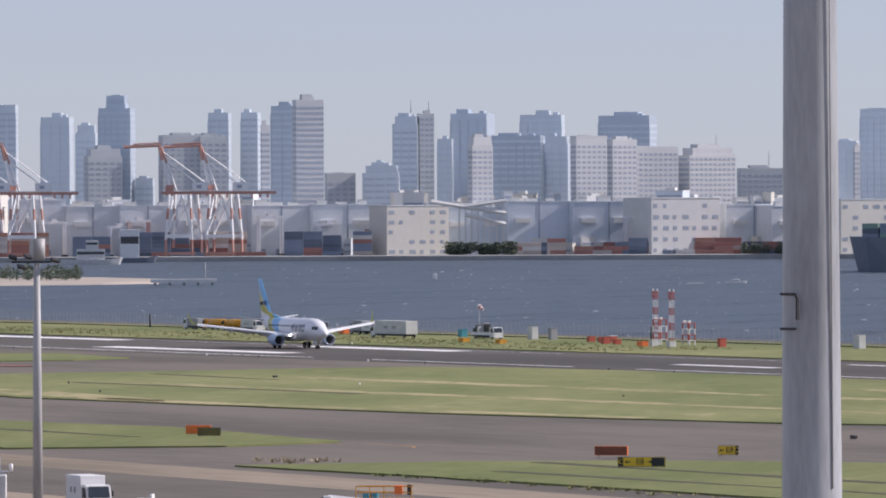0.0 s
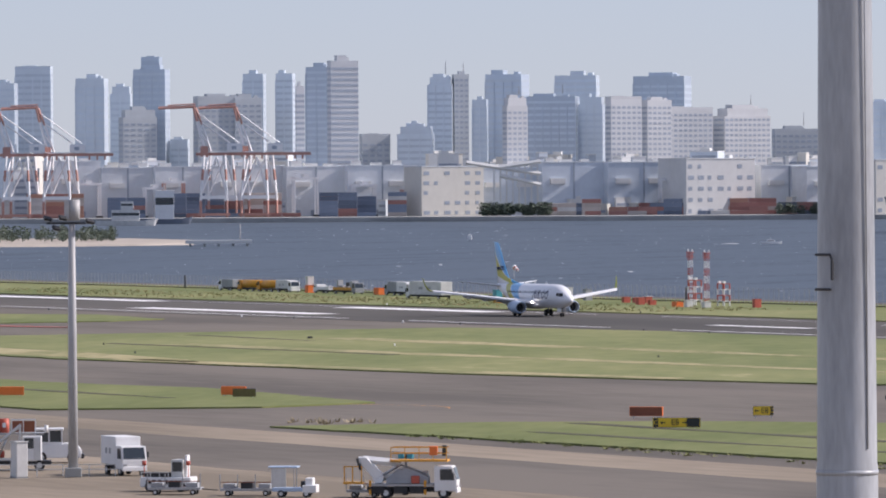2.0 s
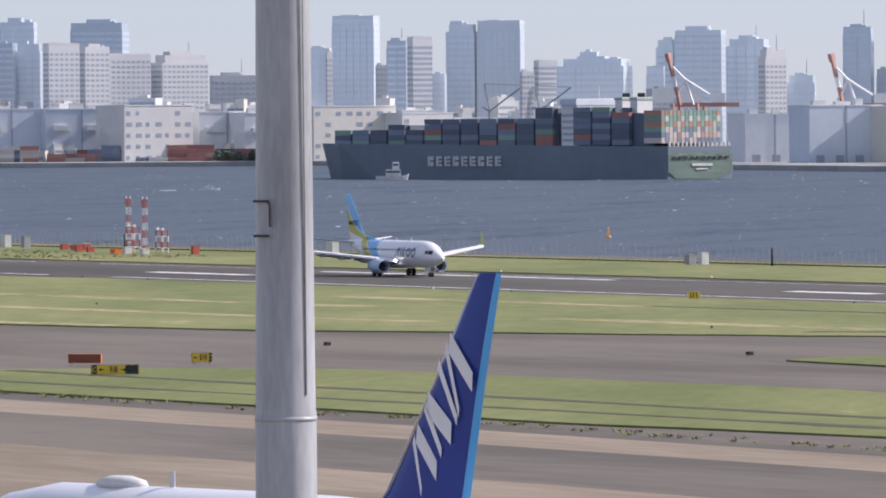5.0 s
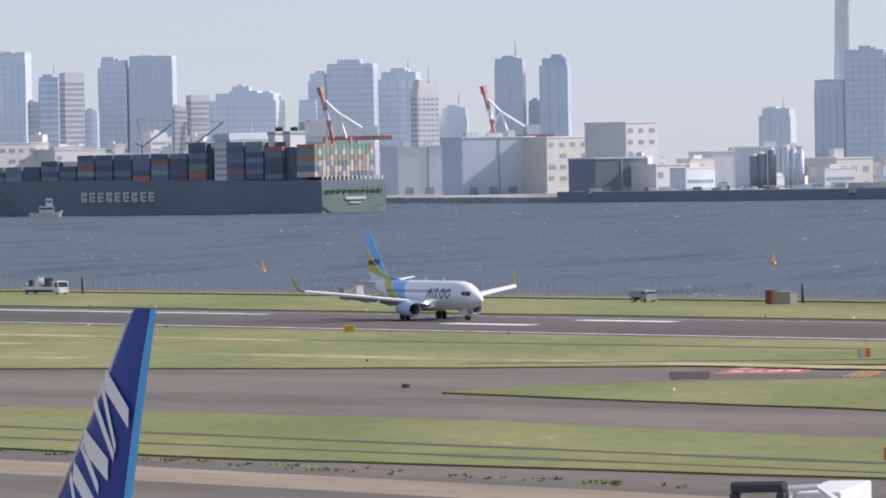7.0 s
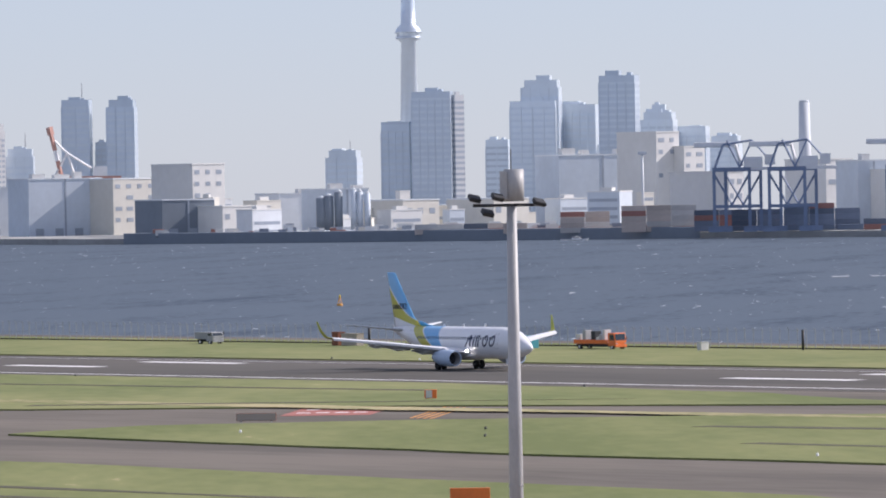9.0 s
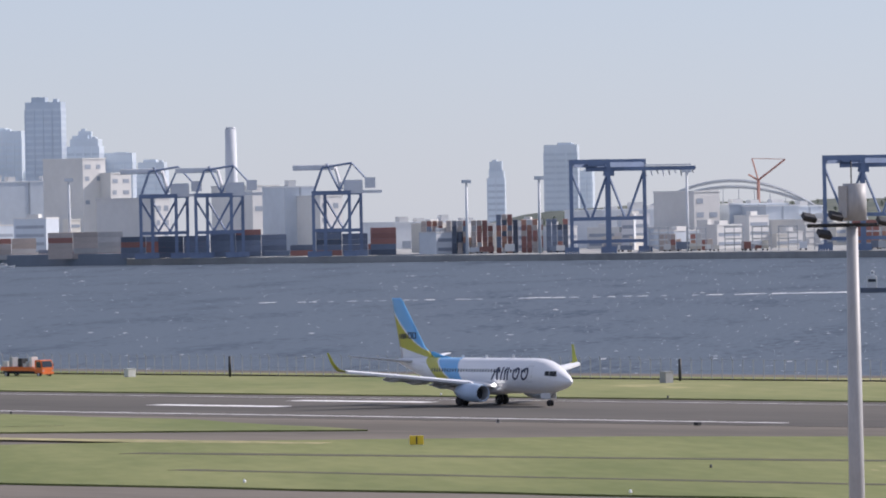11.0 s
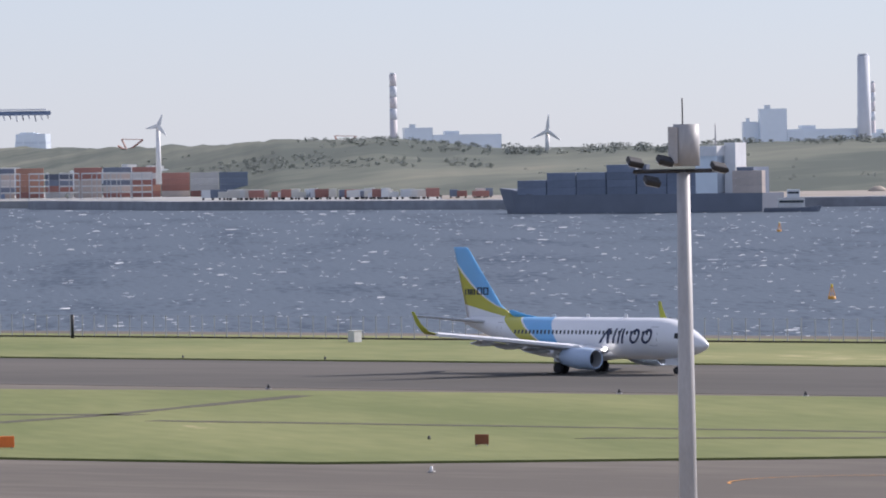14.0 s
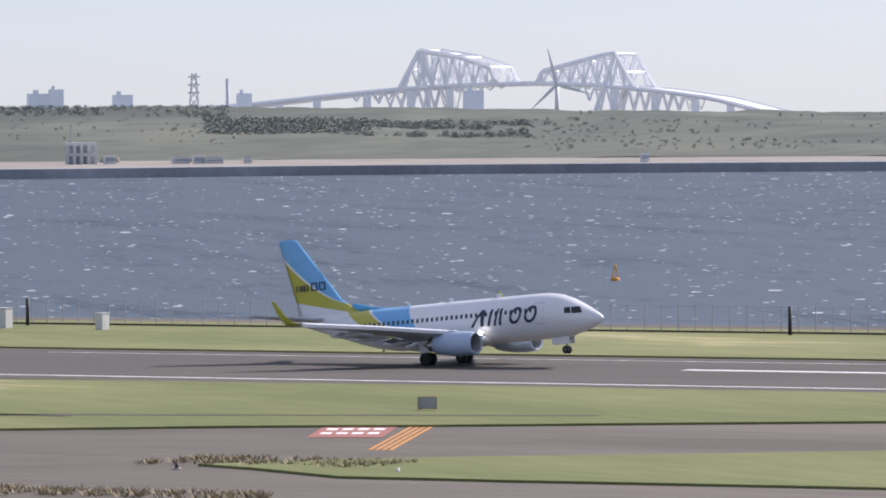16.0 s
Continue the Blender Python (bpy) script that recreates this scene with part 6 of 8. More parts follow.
    for az in (43.25, 43.55, 43.85, 44.07, 44.28, 44.49, 44.95, 45.14, 45.36, 45.59, 46.2, 47.06, 47.29, 47.53, 47.71, 47.83, 47.94, 48.11):
        ob = thing("storage_rack", polar(az, 3294 - (az - 43) * 52, -0.6), "white open steel rack beside the yard", "rack", "open yard racks")
        for q in range(4):
            part("shelf", B(-4.3, 4.3, 0, 3, 2.4 + q * 2.7, 3.0 + q * 2.7), M["w_white"], ob)
        for x in (-4.2, 0, 4.2):
            part("post", B(x - 0.2, x + 0.2, 0, 0.4, 0, 11), M["f_stone"], ob)
    light_tower(41.72, 3330, 33), light_tower(42.30, 3310, 34), light_tower(38.55, 3540, 38), light_tower(43.48, 3290, 36)
    container_ship()
    feeder_ship()
    bridge_truss()
    arch_bridge()
    broadcast_tower()
    stack_tower(39.847, 4200, 68.6, 3.2), stack_tower(50.124, 4300, 60.2, 2.0, True), stack_tower(53.878, 4300, 67.1, 3.6), stack_tower(53.95, 4350, 51, 1.2, True), stack_tower(55.263, 4200, 60.3, 1.8), stack_tower(58.887, 4300, 34.8, 1.0)
    lattice_tower(54.28, 4300, 42, 4.5), lattice_tower(58.62, 4300, 40, 4.0)
    turbine(48.245, 3060, 5, 29.7, 5.5, 20), turbine(51.35, 3300, 14, 25.0, 8, 5), turbine(61.515, 3600, 12, 30.1, 19, -14)
    for i, az in enumerate((27.35, 27.5, 27.95, 28.15, 28.75, 28.9, 29.35, 29.55, 29.9, 30.1)):
        stack(az, 4618, 24, 3 + i % 2, (1, 7, 5, 1) if i % 3 else (0, 6, 2), 400 + i, lab["w"] if i % 3 else lab["d"])
    woods("trees", 26.55, 27.1, 4600, 4606, 8, 110, "dark green trees along the quay", 4)
    woods("trees", 28.9, 29.5, 4600, 4612, 7, 60, "dark green trees along the quay", 5)
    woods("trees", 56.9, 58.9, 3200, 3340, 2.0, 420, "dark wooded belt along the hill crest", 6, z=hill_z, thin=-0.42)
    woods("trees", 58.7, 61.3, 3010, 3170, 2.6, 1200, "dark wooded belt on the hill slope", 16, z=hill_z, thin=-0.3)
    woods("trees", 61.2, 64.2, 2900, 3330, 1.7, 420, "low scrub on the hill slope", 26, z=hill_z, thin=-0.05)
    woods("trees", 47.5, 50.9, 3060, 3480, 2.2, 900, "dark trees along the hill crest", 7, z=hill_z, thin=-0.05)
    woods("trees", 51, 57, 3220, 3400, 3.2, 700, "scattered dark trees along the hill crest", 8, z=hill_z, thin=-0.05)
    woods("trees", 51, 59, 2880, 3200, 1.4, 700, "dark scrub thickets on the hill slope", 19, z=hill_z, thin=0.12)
    woods("trees", 42.3, 46.5, 4050, 4300, 2.6, 260, "hazy trees on the far hill", 21, z=hill_z)
    # spit with trees and a pier
    bm = bmesh.new()
    loft(bm, [[tuple(spot(a, d, z)) for d, z in ((d0, -4.6), (d0 + 10, -3.2), (d1, -2.4), (d1 + 20, -4.6))] for a, d0, d1 in ((18, 3020, 3300), (21, 3030, 3300), (23, 3040, 3290), (23.8, 3060, 3250), (24.25, 3090, 3160))], caps=True, smooth=False)
    bmesh.ops.recalc_face_normals(bm, faces=bm.faces)
    tagged(link("sand_spit", bm, M["sand"]), "pale sandy reclaimed spit in the bay", "land", kind="structure")
    ob = thing("pier", polar(24.45, 3020, -4), "low pale concrete pier with a slim beacon post", "pier")
    part("deck", B(-14, 14, 0, 14, 1.2, 2.6), M["w_white"], ob)
    for x in (-12, -6, 0, 6, 12):
        part("pile", T((x, 1, -1), (x, 1, 1.2), 0.5, n=8), M["quay"], ob)
    part("beacon_post", T((9, 6, 2.6), (9, 6, 9.5), 0.25, n=6), M["grey"], ob)
    woods("trees", 20, 23.62, 3120, 3260, 6, 260, "dark green trees on the sandy spit", 10, z=-2.6)
    # spiral ramps of the cream logistics building
    ob = thing("truck_ramp", polar(26.75, 4618, -0.8), "white curved truck ramps on columns beside the cream building", "ramp")
    for x0, z0, x1, z1 in ((-26, 34.5, 22, 27), (-6, 31, 22, 35), (-4, 26, 22, 20)):
        bm = bmesh.new()
        bar(bm, (x0, 0, z0), (x1, 0, z1), 2.0)
        part("ramp_beam", bm, M["w_white"], ob)
    for x in range(-8, 24, 4):
        part("column", B(x - 0.6, x + 0.6, 0, 1.2, 0, 33), M["w_white"], ob)
    # industrial frame and small huts on the far shore of the hill
    ob = thing("site_hut", polar(57.72, 2700, -0.5), "white open-fronted site building with a thin mast", "hut")
    part("roof", B(-6, 6, 0, 8, 7.4, 8.6), M["w_white"], ob)
    for k in range(5):
        part("post", B(-5.8 + k * 2.7, -4.8 + k * 2.7, 0, 1, 0, 7.4), M["w_white"], ob)
    part("floor", B(-6, 6, 0, 8, 3.4, 4.4), M["w_white"], ob)
    part("wall", B(-6, 6, 6, 8, 0, 7.4), M["w_slate"], ob)
    part("mast", T((-4, 2, 8.6), (-4, 2, 15), 0.2, n=5), M["grey"], ob)
    for az, w, h in ((57.95, 4, 3.2), (58.52, 6, 2.4), (58.66, 4, 3.0), (58.78, 7, 2.2), (59.05, 3, 2.0), (62.22, 3, 3.0)):
        low_building(az, 2700, w, h, 0, 14)
    for az, w in ((53.98, 8), (54.46, 8), (54.93, 7), (55.40, 8), (56.0, 4), (57.9, 4), (58.6, 5), (58.75, 3), (58.0, 3), (56.5, 9), (56.75, 6)):
        ob = thing("gravel_heap", polar(az, 2760, -0.6), "pale gravel heap behind the seawall", "gravel heap", "gravel heaps")
        bm = bmesh.new()
        loft(bm, [[(math.cos(a * math.pi / 7) * w * 0.6 * r, math.sin(a * math.pi / 7) * w * r * 0.5 + 4, z) for a in range(14)] for z, r in ((0, 1.0), (1.2, 0.72), (2.2, 0.4), (2.5, 0.22))])
        part("heap", bm, M["sand"], ob)
    bm = bmesh.new()                                          # seawall in front of the hill
    loft(bm, [[tuple(spot(a, d + dd, z)) for dd, z in ((-3.2, -5), (-3, -0.5), (1, -0.3), (3, -1))] for a, d in ((47.2, 2990), (48.4, 2838), (52, 2636), (54.5, 2596), (56.2, 2572), (57, 2566), (57.7, 2576), (58.5, 2601), (59.5, 2626), (60.7, 2647), (64.5, 2676), (72, 2696))], smooth=False)
    bmesh.ops.recalc_face_normals(bm, faces=bm.faces)
    tagged(link("seawall", bm, M["seawall"]), "long dark stone seawall at the foot of the hill", "seawall", kind="structure")
    bm = bmesh.new()                                          # dark quay wall before the plant
    loft(bm, [[tuple(spot(a, d + dd, z)) for dd, z in ((-5, -5), (-4.6, 1.6), (-3.4, 1.8), (-3, -1))] for a, d in ((34.4, 3746), (36, 3640), (37.6, 3570), (39.0, 3508))], smooth=False)
    bmesh.ops.recalc_face_normals(bm, faces=bm.faces)
    tagged(link("quay_wall", bm, M["f_slate"]), "long dark slate quay wall before the harbour plant", "quay wall", kind="structure")
    for az, r, h in ((35.98, 2.6, 19), (36.04, 2.6, 20), (36.12, 2.2, 22), (36.24, 1.6, 23), (36.29, 1.6, 22), (36.35, 1.6, 21)):
        ob = thing("storage_silo", polar(az, 3760, -0.6), "dark grey steel storage silo at the harbour plant", "silo", "plant silos")
        part("shell", T((0, 0, 0), (0, 0, h), r, r, 16), M["f_slate"] if r > 2 else M["w_slate"], ob)
        part("cone_roof", T((0, 0, h), (0, 0, h + 1.2), r, r * 0.3, 16), M["w_grey"], ob)
    # tower cranes
    for az, d, z, reach in ((44.05, 3690, 32, 14), (49.7, 3650, 18, 8), (48.0, 3700, 18, 8), (31.1, 4600, 30, 22), (31.5, 4600, 30, 20)):
        steel = M["crane_red"] if az > 40 else M["f_slate"]
        ob = thing("luffing_crane", polar(az, d, 0), ("red" if az > 40 else "dark grey") + " luffing jib crane above the buildings", "crane", "jib cranes")
        bm = bmesh.new()
        bar(bm, (0, 0, 0), (0, 0, z), 1.2)
        part("mast", bm, steel, ob)
        bm = bmesh.new()
        bar(bm, (0, 0, z), (reach, 0, z + reach * 0.75), 0.7)
        part("jib", bm, steel, ob)
        bm = bmesh.new()
        bar(bm, (0, 0, z), (-3, 0, z + reach * 0.8), 0.6)
        bar(bm, (-3, 0, z + reach * 0.8), (reach, 0, z + reach * 0.75), 0.25)
        bar(bm, (0, 0, z), (-5, 0, z + 3), 0.7)
        part("backstay", bm, steel, ob)


# ---- airfield things ----
FY = 655.0
W = {}                                      # the small things that move


def wheel_set(parent, xs, y0, y1, r):
    for x in xs:
        for y in (y0, y1):
            bm = bmesh.new()
            tube(bm, (x, y - 0.14, r), (x, y + 0.14, r), r, n=16)
            w = part("wheel", bm, M["dark"], parent)
            part("rim", T((x, y - 0.155, r), (x, y + 0.155, r), r * 0.55, n=12), M["offwhite"], w)


def cab(parent, x, h, w, material, fwd=1, length=1.7):
    """A cab-over truck cab with raked windscreen, side glass, grille and lamps."""
    bm = bmesh.new()
    a = fwd
    prof = [(x, 0.55), (x + a * length, 0.55), (x + a * (length + 0.05), 1.35), (x + a * (length - 0.30), h), (x, h)]
    loft(bm, [[(px, y, pz) for px, pz in prof] for y in (0, w)], smooth=False)
    bmesh.ops.recalc_face_normals(bm, faces=bm.faces)
    bmesh.ops.bevel(bm, geom=bm.edges[:], offset=0.06, segments=2, affect="EDGES")
    c = part("cab", bm, material, parent)
    for y in (-0.012, w + 0.002):
        bm = bmesh.new()
        loft(bm, [[(x + a * 0.45, yy, 1.42), (x + a * (length - 0.12), yy, 1.42), (x + a * (length - 0.33), yy, h - 0.22), (x + a * 0.45, yy, h - 0.22)] for yy in (y, y + 0.01)], smooth=False)
        bmesh.ops.recalc_face_normals(bm, faces=bm.faces)
        part("side_window", bm, M["glass"], c)
    bm = bmesh.new()
    loft(bm, [[(x + a * (length + 0.06), 0.15, 1.45), (x + a * (length + 0.06), w - 0.15, 1.45), (x + a * (length - 0.2), w - 0.2, h - 0.12), (x + a * (length - 0.2), 0.2, h - 0.12)], [(x + a * (length + 0.03), 0.15, 1.45), (x + a * (length + 0.03), w - 0.15, 1.45), (x + a * (length - 0.24), w - 0.2, h - 0.12), (x + a * (length - 0.24), 0.2, h - 0.12)]], smooth=False)
    bmesh.ops.recalc_face_normals(bm, faces=bm.faces)
    part("windscreen", bm, M["glass"], c)
    part("bumper", B(x + a * length - 0.02, x + a * length + 0.12 if a > 0 else x + a * length - 0.12, 0.02, w - 0.02, 0.42, 0.78, bevel=0.03) if a > 0 else B(x - length - 0.12, x - length + 0.02, 0.02, w - 0.02, 0.42, 0.78, bevel=0.03), material, c)
    for y in (0.12, w - 0.42):
        xx = x + a * (length + 0.10)
        part("headlight", B(min(xx, xx - a * 0.05), max(xx, xx - a * 0.05), y, y + 0.3, 0.85, 1.02), M["bare"], c)
    for y in (-0.22, w + 0.08):
        part("mirror", B(x + a * (length - 0.2) - 0.05, x + a * (length - 0.2) + 0.05, y, y + 0.14, 1.55, 2.0), M["black"], c)
    return c


def truck(name, m, label, length, h, body, cabm, fwd=1, w=2.2, kind="box", group=""):
    ob = thing(name, m, label, "truck", group)
    x0, x1 = (0, length - 1.9) if fwd > 0 else (1.9, length)
    part("chassis", B(min(x0, 0) + 0.2, length - 0.2, 0.35, w - 0.35, 0.5, 0.85), M["black"], ob)
    cab(ob, x1 if fwd > 0 else x0, min(2.5, h), w, cabm, fwd)
    wheel_set(ob, (length - 1.0, 1.3) if fwd > 0 else (1.0, length - 1.3), 0.18, w - 0.18, 0.42)
    if kind == "box":
        bm = bmesh.new()
        box(bm, x0, x1 - 0.06 if fwd > 0 else x1, 0, w, 0.9, h, bevel=0.04)
        b = part("box_body", bm, body, ob)
        for k in (0.3, 0.55):
            part("body_panel_mark", B(x0 + (x1 - x0) * k, x0 + (x1 - x0) * (k + 0.12), -0.02, 0.0, h * 0.55, h * 0.7), M["grey"], b)
    elif kind == "tank":
        bm = bmesh.new()
        n = 18
        loft(bm, [[(x, w / 2 + math.cos(a * 2 * math.pi / n) * r, 1.75 + math.sin(a * 2 * math.pi / n) * r * 0.85) for a in range(n)] for x, r in ((x0, 0.6), (x0 + 0.2, 1.0), (x1 - 0.3, 1.0), (x1 - 0.1, 0.6))])
        part("tank", bm, body, ob)
    else:
        b = part("bed", B(x0, x1 - 0.05, 0, w, 0.9, 1.05), body, ob)
        for y in (0, w - 0.06):
            part("side_board", B(x0, x1 - 0.05, y, y + 0.06, 1.05, 1.5), body, b)
        rnd = random.Random(int(length * 100) + int(h * 10))
        xx = x0 + 0.15
        while xx < x1 - 1.2:
            ww = rnd.uniform(0.5, 1.1)
            part("crate", B(xx, xx + ww, 0.3, w - rnd.uniform(0.3, 0.8), 1.05, rnd.uniform(1.3, h), bevel=0.03), M[rnd.choice(("grey", "offwhite", "black", "metal"))], b)
            xx += ww + rnd.uniform(0.05, 0.5)
    return ob


def cabinet(x, y, w, h, material, label, deep=0.8, group="", cap=None):
    ob = thing("equipment_cabinet", pose(x, y, 0), label, "cabinet", group)
    part("body", B(0, w, 0, deep, 0.12, h, bevel=0.03), material, ob)
    part("plinth", B(-0.05, w + 0.05, -0.05, deep + 0.05, 0, 0.12), M["quay"], ob)
    part("door", B(0.08, w - 0.08, -0.03, 0, 0.25, h - 0.15), material, ob)
    part("lid", B(-0.06, w + 0.06, -0.08, deep + 0.06, h, h + 0.07), cap or material, ob)
    return ob


def sign_board(x, y, w, h, face, label, turn=0.0, side=None, text=None, cells=(), group="taxiway guidance signs", back=None):
    """A taxiway sign: a box on short legs; cells are (from, to, material) of its face; text is set in black."""
    ob = thing("taxiway_sign", pose(x, y, 0, 0, 0, 90 - math.degrees(math.atan2(y, -x)) + turn * 0.3 - 8), label, "sign", group)
    part("housing", B(-w / 2, w / 2, 0, 0.32, 0.28, 0.28 + h, bevel=0.02), side or face, ob)
    p = part("face", B(-w / 2 + 0.04, w / 2 - 0.04, -0.02, 0.0, 0.32, 0.24 + h), back or face, ob)
    for a, b, m in cells:
        part("panel", B(-w / 2 + a * w, -w / 2 + b * w, -0.035, -0.02, 0.34, 0.22 + h), m, p)
    for k in (-0.38, 0.38):
        part("leg", B(w * k - 0.05, w * k + 0.05, 0.1, 0.2, 0, 0.28), M["metal"], ob)
    for s, tx, size, mt in (text or ()):
        cu = bpy.data.curves.new("lettering", "FONT")
        cu.body, cu.size, cu.align_x, cu.align_y, cu.extrude = s, size, "CENTER", "CENTER", 0.01
        tmp = bpy.data.objects.new("lettering", cu)
        me = bpy.data.meshes.new_from_object(tmp)
        bpy.data.objects.remove(tmp)
        me.materials.append(mt)
        o = new("lettering", me)
        o.parent = p
        o.matrix_basis = pose(tx, -0.05, 0.28 + h / 2, 90, 0, 0)
    return ob


def arrow(ob, x, z, s, d):
    bm = bmesh.new()
    box(bm, x - s * 0.35, x + s * 0.35, -0.055, -0.04, z - s * 0.09, z + s * 0.09)
    vs = [bm.verts.new(p) for p in ((x + d * s * 0.6, -0.05, z), (x + d * s * 0.2, -0.05, z + s * 0.34), (x + d * s * 0.2, -0.05, z - s * 0.34))]
    bm.faces.new(vs)
    part("arrow", bm, M["black"], ob)


def fence():
    ob = thing("perimeter_fence", pose(0, 664, 0), "tall grey steel mesh perimeter fence along the seawall", "fence", kind="structure")
    bm = bmesh.new()
    box(bm, -0.04, 0.04, -0.04, 0.04, 0, 3.0)
    for s in (-0.35,):
        bar(bm, (0, 0, 3.0), (0, s, 3.3), 0.05)
    first = part("post", bm, M["fence"], ob)
    first.location = (-1290, 0, 0)
    for k in range(1, 300):
        share("post", first.data, ob, Matrix.Translation((-1290 + k * 2.0, 0, 0)))
    bm = bmesh.new()
    for x in [-1292 - k * 2.0 for k in range(200)] + [-690 + k * 2.0 for k in range(280)]:
        box(bm, x - 0.04, x + 0.04, -0.04, 0.04, 0, 3.0)
    tagged(part("far_post", bm, M["fence"], ob), kind="stuff")
    bm = bmesh.new()
    for z in (0.1, 1.4, 2.85):
        box(bm, -1690, -130, -0.03, 0.03, z - 0.012, z + 0.012)
    part("rail", bm, M["fence"], ob)
    part("kerb", B(-1690, -130, -0.3, 0.3, -0.02, 0.35), M["soil"], ob, "dark low concrete kerb")
    for x in (-1580, -1470, -1350, -1232, -1116, -1003, -897, -792, -698, -604, -510, -424, -331, -245):
        p = thing("dark_post", pose(x, 660, 0), "stout black post before the perimeter fence", "post", "black fence posts")
        part("post", T((0, 0, 0), (0, 0, 3.1), 0.2, n=8), M["black"], p)
        part("base", B(-0.4, 0.4, -0.4, 0.4, 0, 0.15), M["quay"], p)


def mast_red(x, y, h):
    ob = thing("antenna_mast", pose(x, y, 0), "red and white banded lattice antenna mast", "mast", "red and white masts")
    w = 0.34
    n = 7
    for k in range(n):
        z0, z1 = h * k / n, h * (k + 1) / n
        bm = bmesh.new()
        for s in (-w, w):
            for t in (-w, w):
                bar(bm, (s, t, z0), (s, t, z1), 0.085)
        for q in range(3):
            za, zb = z0 + (z1 - z0) * q / 3, z0 + (z1 - z0) * (q + 1) / 3
            bar(bm, (-w, -w, za), (w, -w, zb), 0.06)
            bar(bm, (w, -w, za), (-w, -w, zb), 0.06)
        part("mast_section", bm, M["red"] if k % 2 == 0 else M["white"], ob)
    bm = bmesh.new()
    box(bm, -1.1, 1.1, -0.3, 0.3, h, h + 0.15)
    box(bm, -1.1, 1.1, -0.3, 0.3, h - 0.9, h - 0.8)
    for s in (-1.0, -0.3, 0.3, 1.0):
        bar(bm, (s, -0.25, h - 0.9), (s, -0.25, h + 0.1), 0.07)
    part("head_frame", bm, M["red"], ob)
    for s in (-0.85, 0.85):
        part("beacon", T((s, 0, h + 0.15), (s, 0, h + 0.7), 0.13, 0.1, 8), M["white"], ob)


def lattice_box(x, y, w, h):
    ob = thing("localizer_stand", pose(x, y, 0), "red and white tubular equipment stand with two lamps", "antenna stand", "red and white stands")
    for k in range(4):
        bm = bmesh.new()
        z0, z1 = h * k / 4, h * (k + 1) / 4
        for s in (0, w):
            for t in (0, 1.2):
                bar(bm, (s, t, z0), (s, t, z1), 0.22)
        box(bm, 0, w, 0, 1.2, z1 - 0.15, z1)
        part("frame", bm, M["red"] if k % 2 else M["white"], ob)
    for s in (0.2, w - 0.5):
        part("lamp", B(s, s + 0.5, -0.1, 0.4, h, h + 0.45), M["white"], ob)


def windsock():
    ob = thing("windsock", pose(-1330, 672, 0), "white and red windsock on a slim pole", "windsock")
    part("pole", T((0, 0, 0), (0, 0, 6.0), 0.1, 0.06, 8), M["metal"], ob)
    for k in range(5):
        bm = bmesh.new()
        a, b = Vector((0.1 + k * 0.62, -0.1 * k, 6.0 - 0.16 * k)), Vector((0.1 + (k + 1) * 0.62, -0.1 * (k + 1), 6.0 - 0.16 * (k + 1)))
        tube(bm, a, b, 0.52 - k * 0.07, 0.45 - k * 0.07, 12, caps=False)
        part("sock_band", bm, M["white"] if k % 2 == 0 else M["red"], ob)


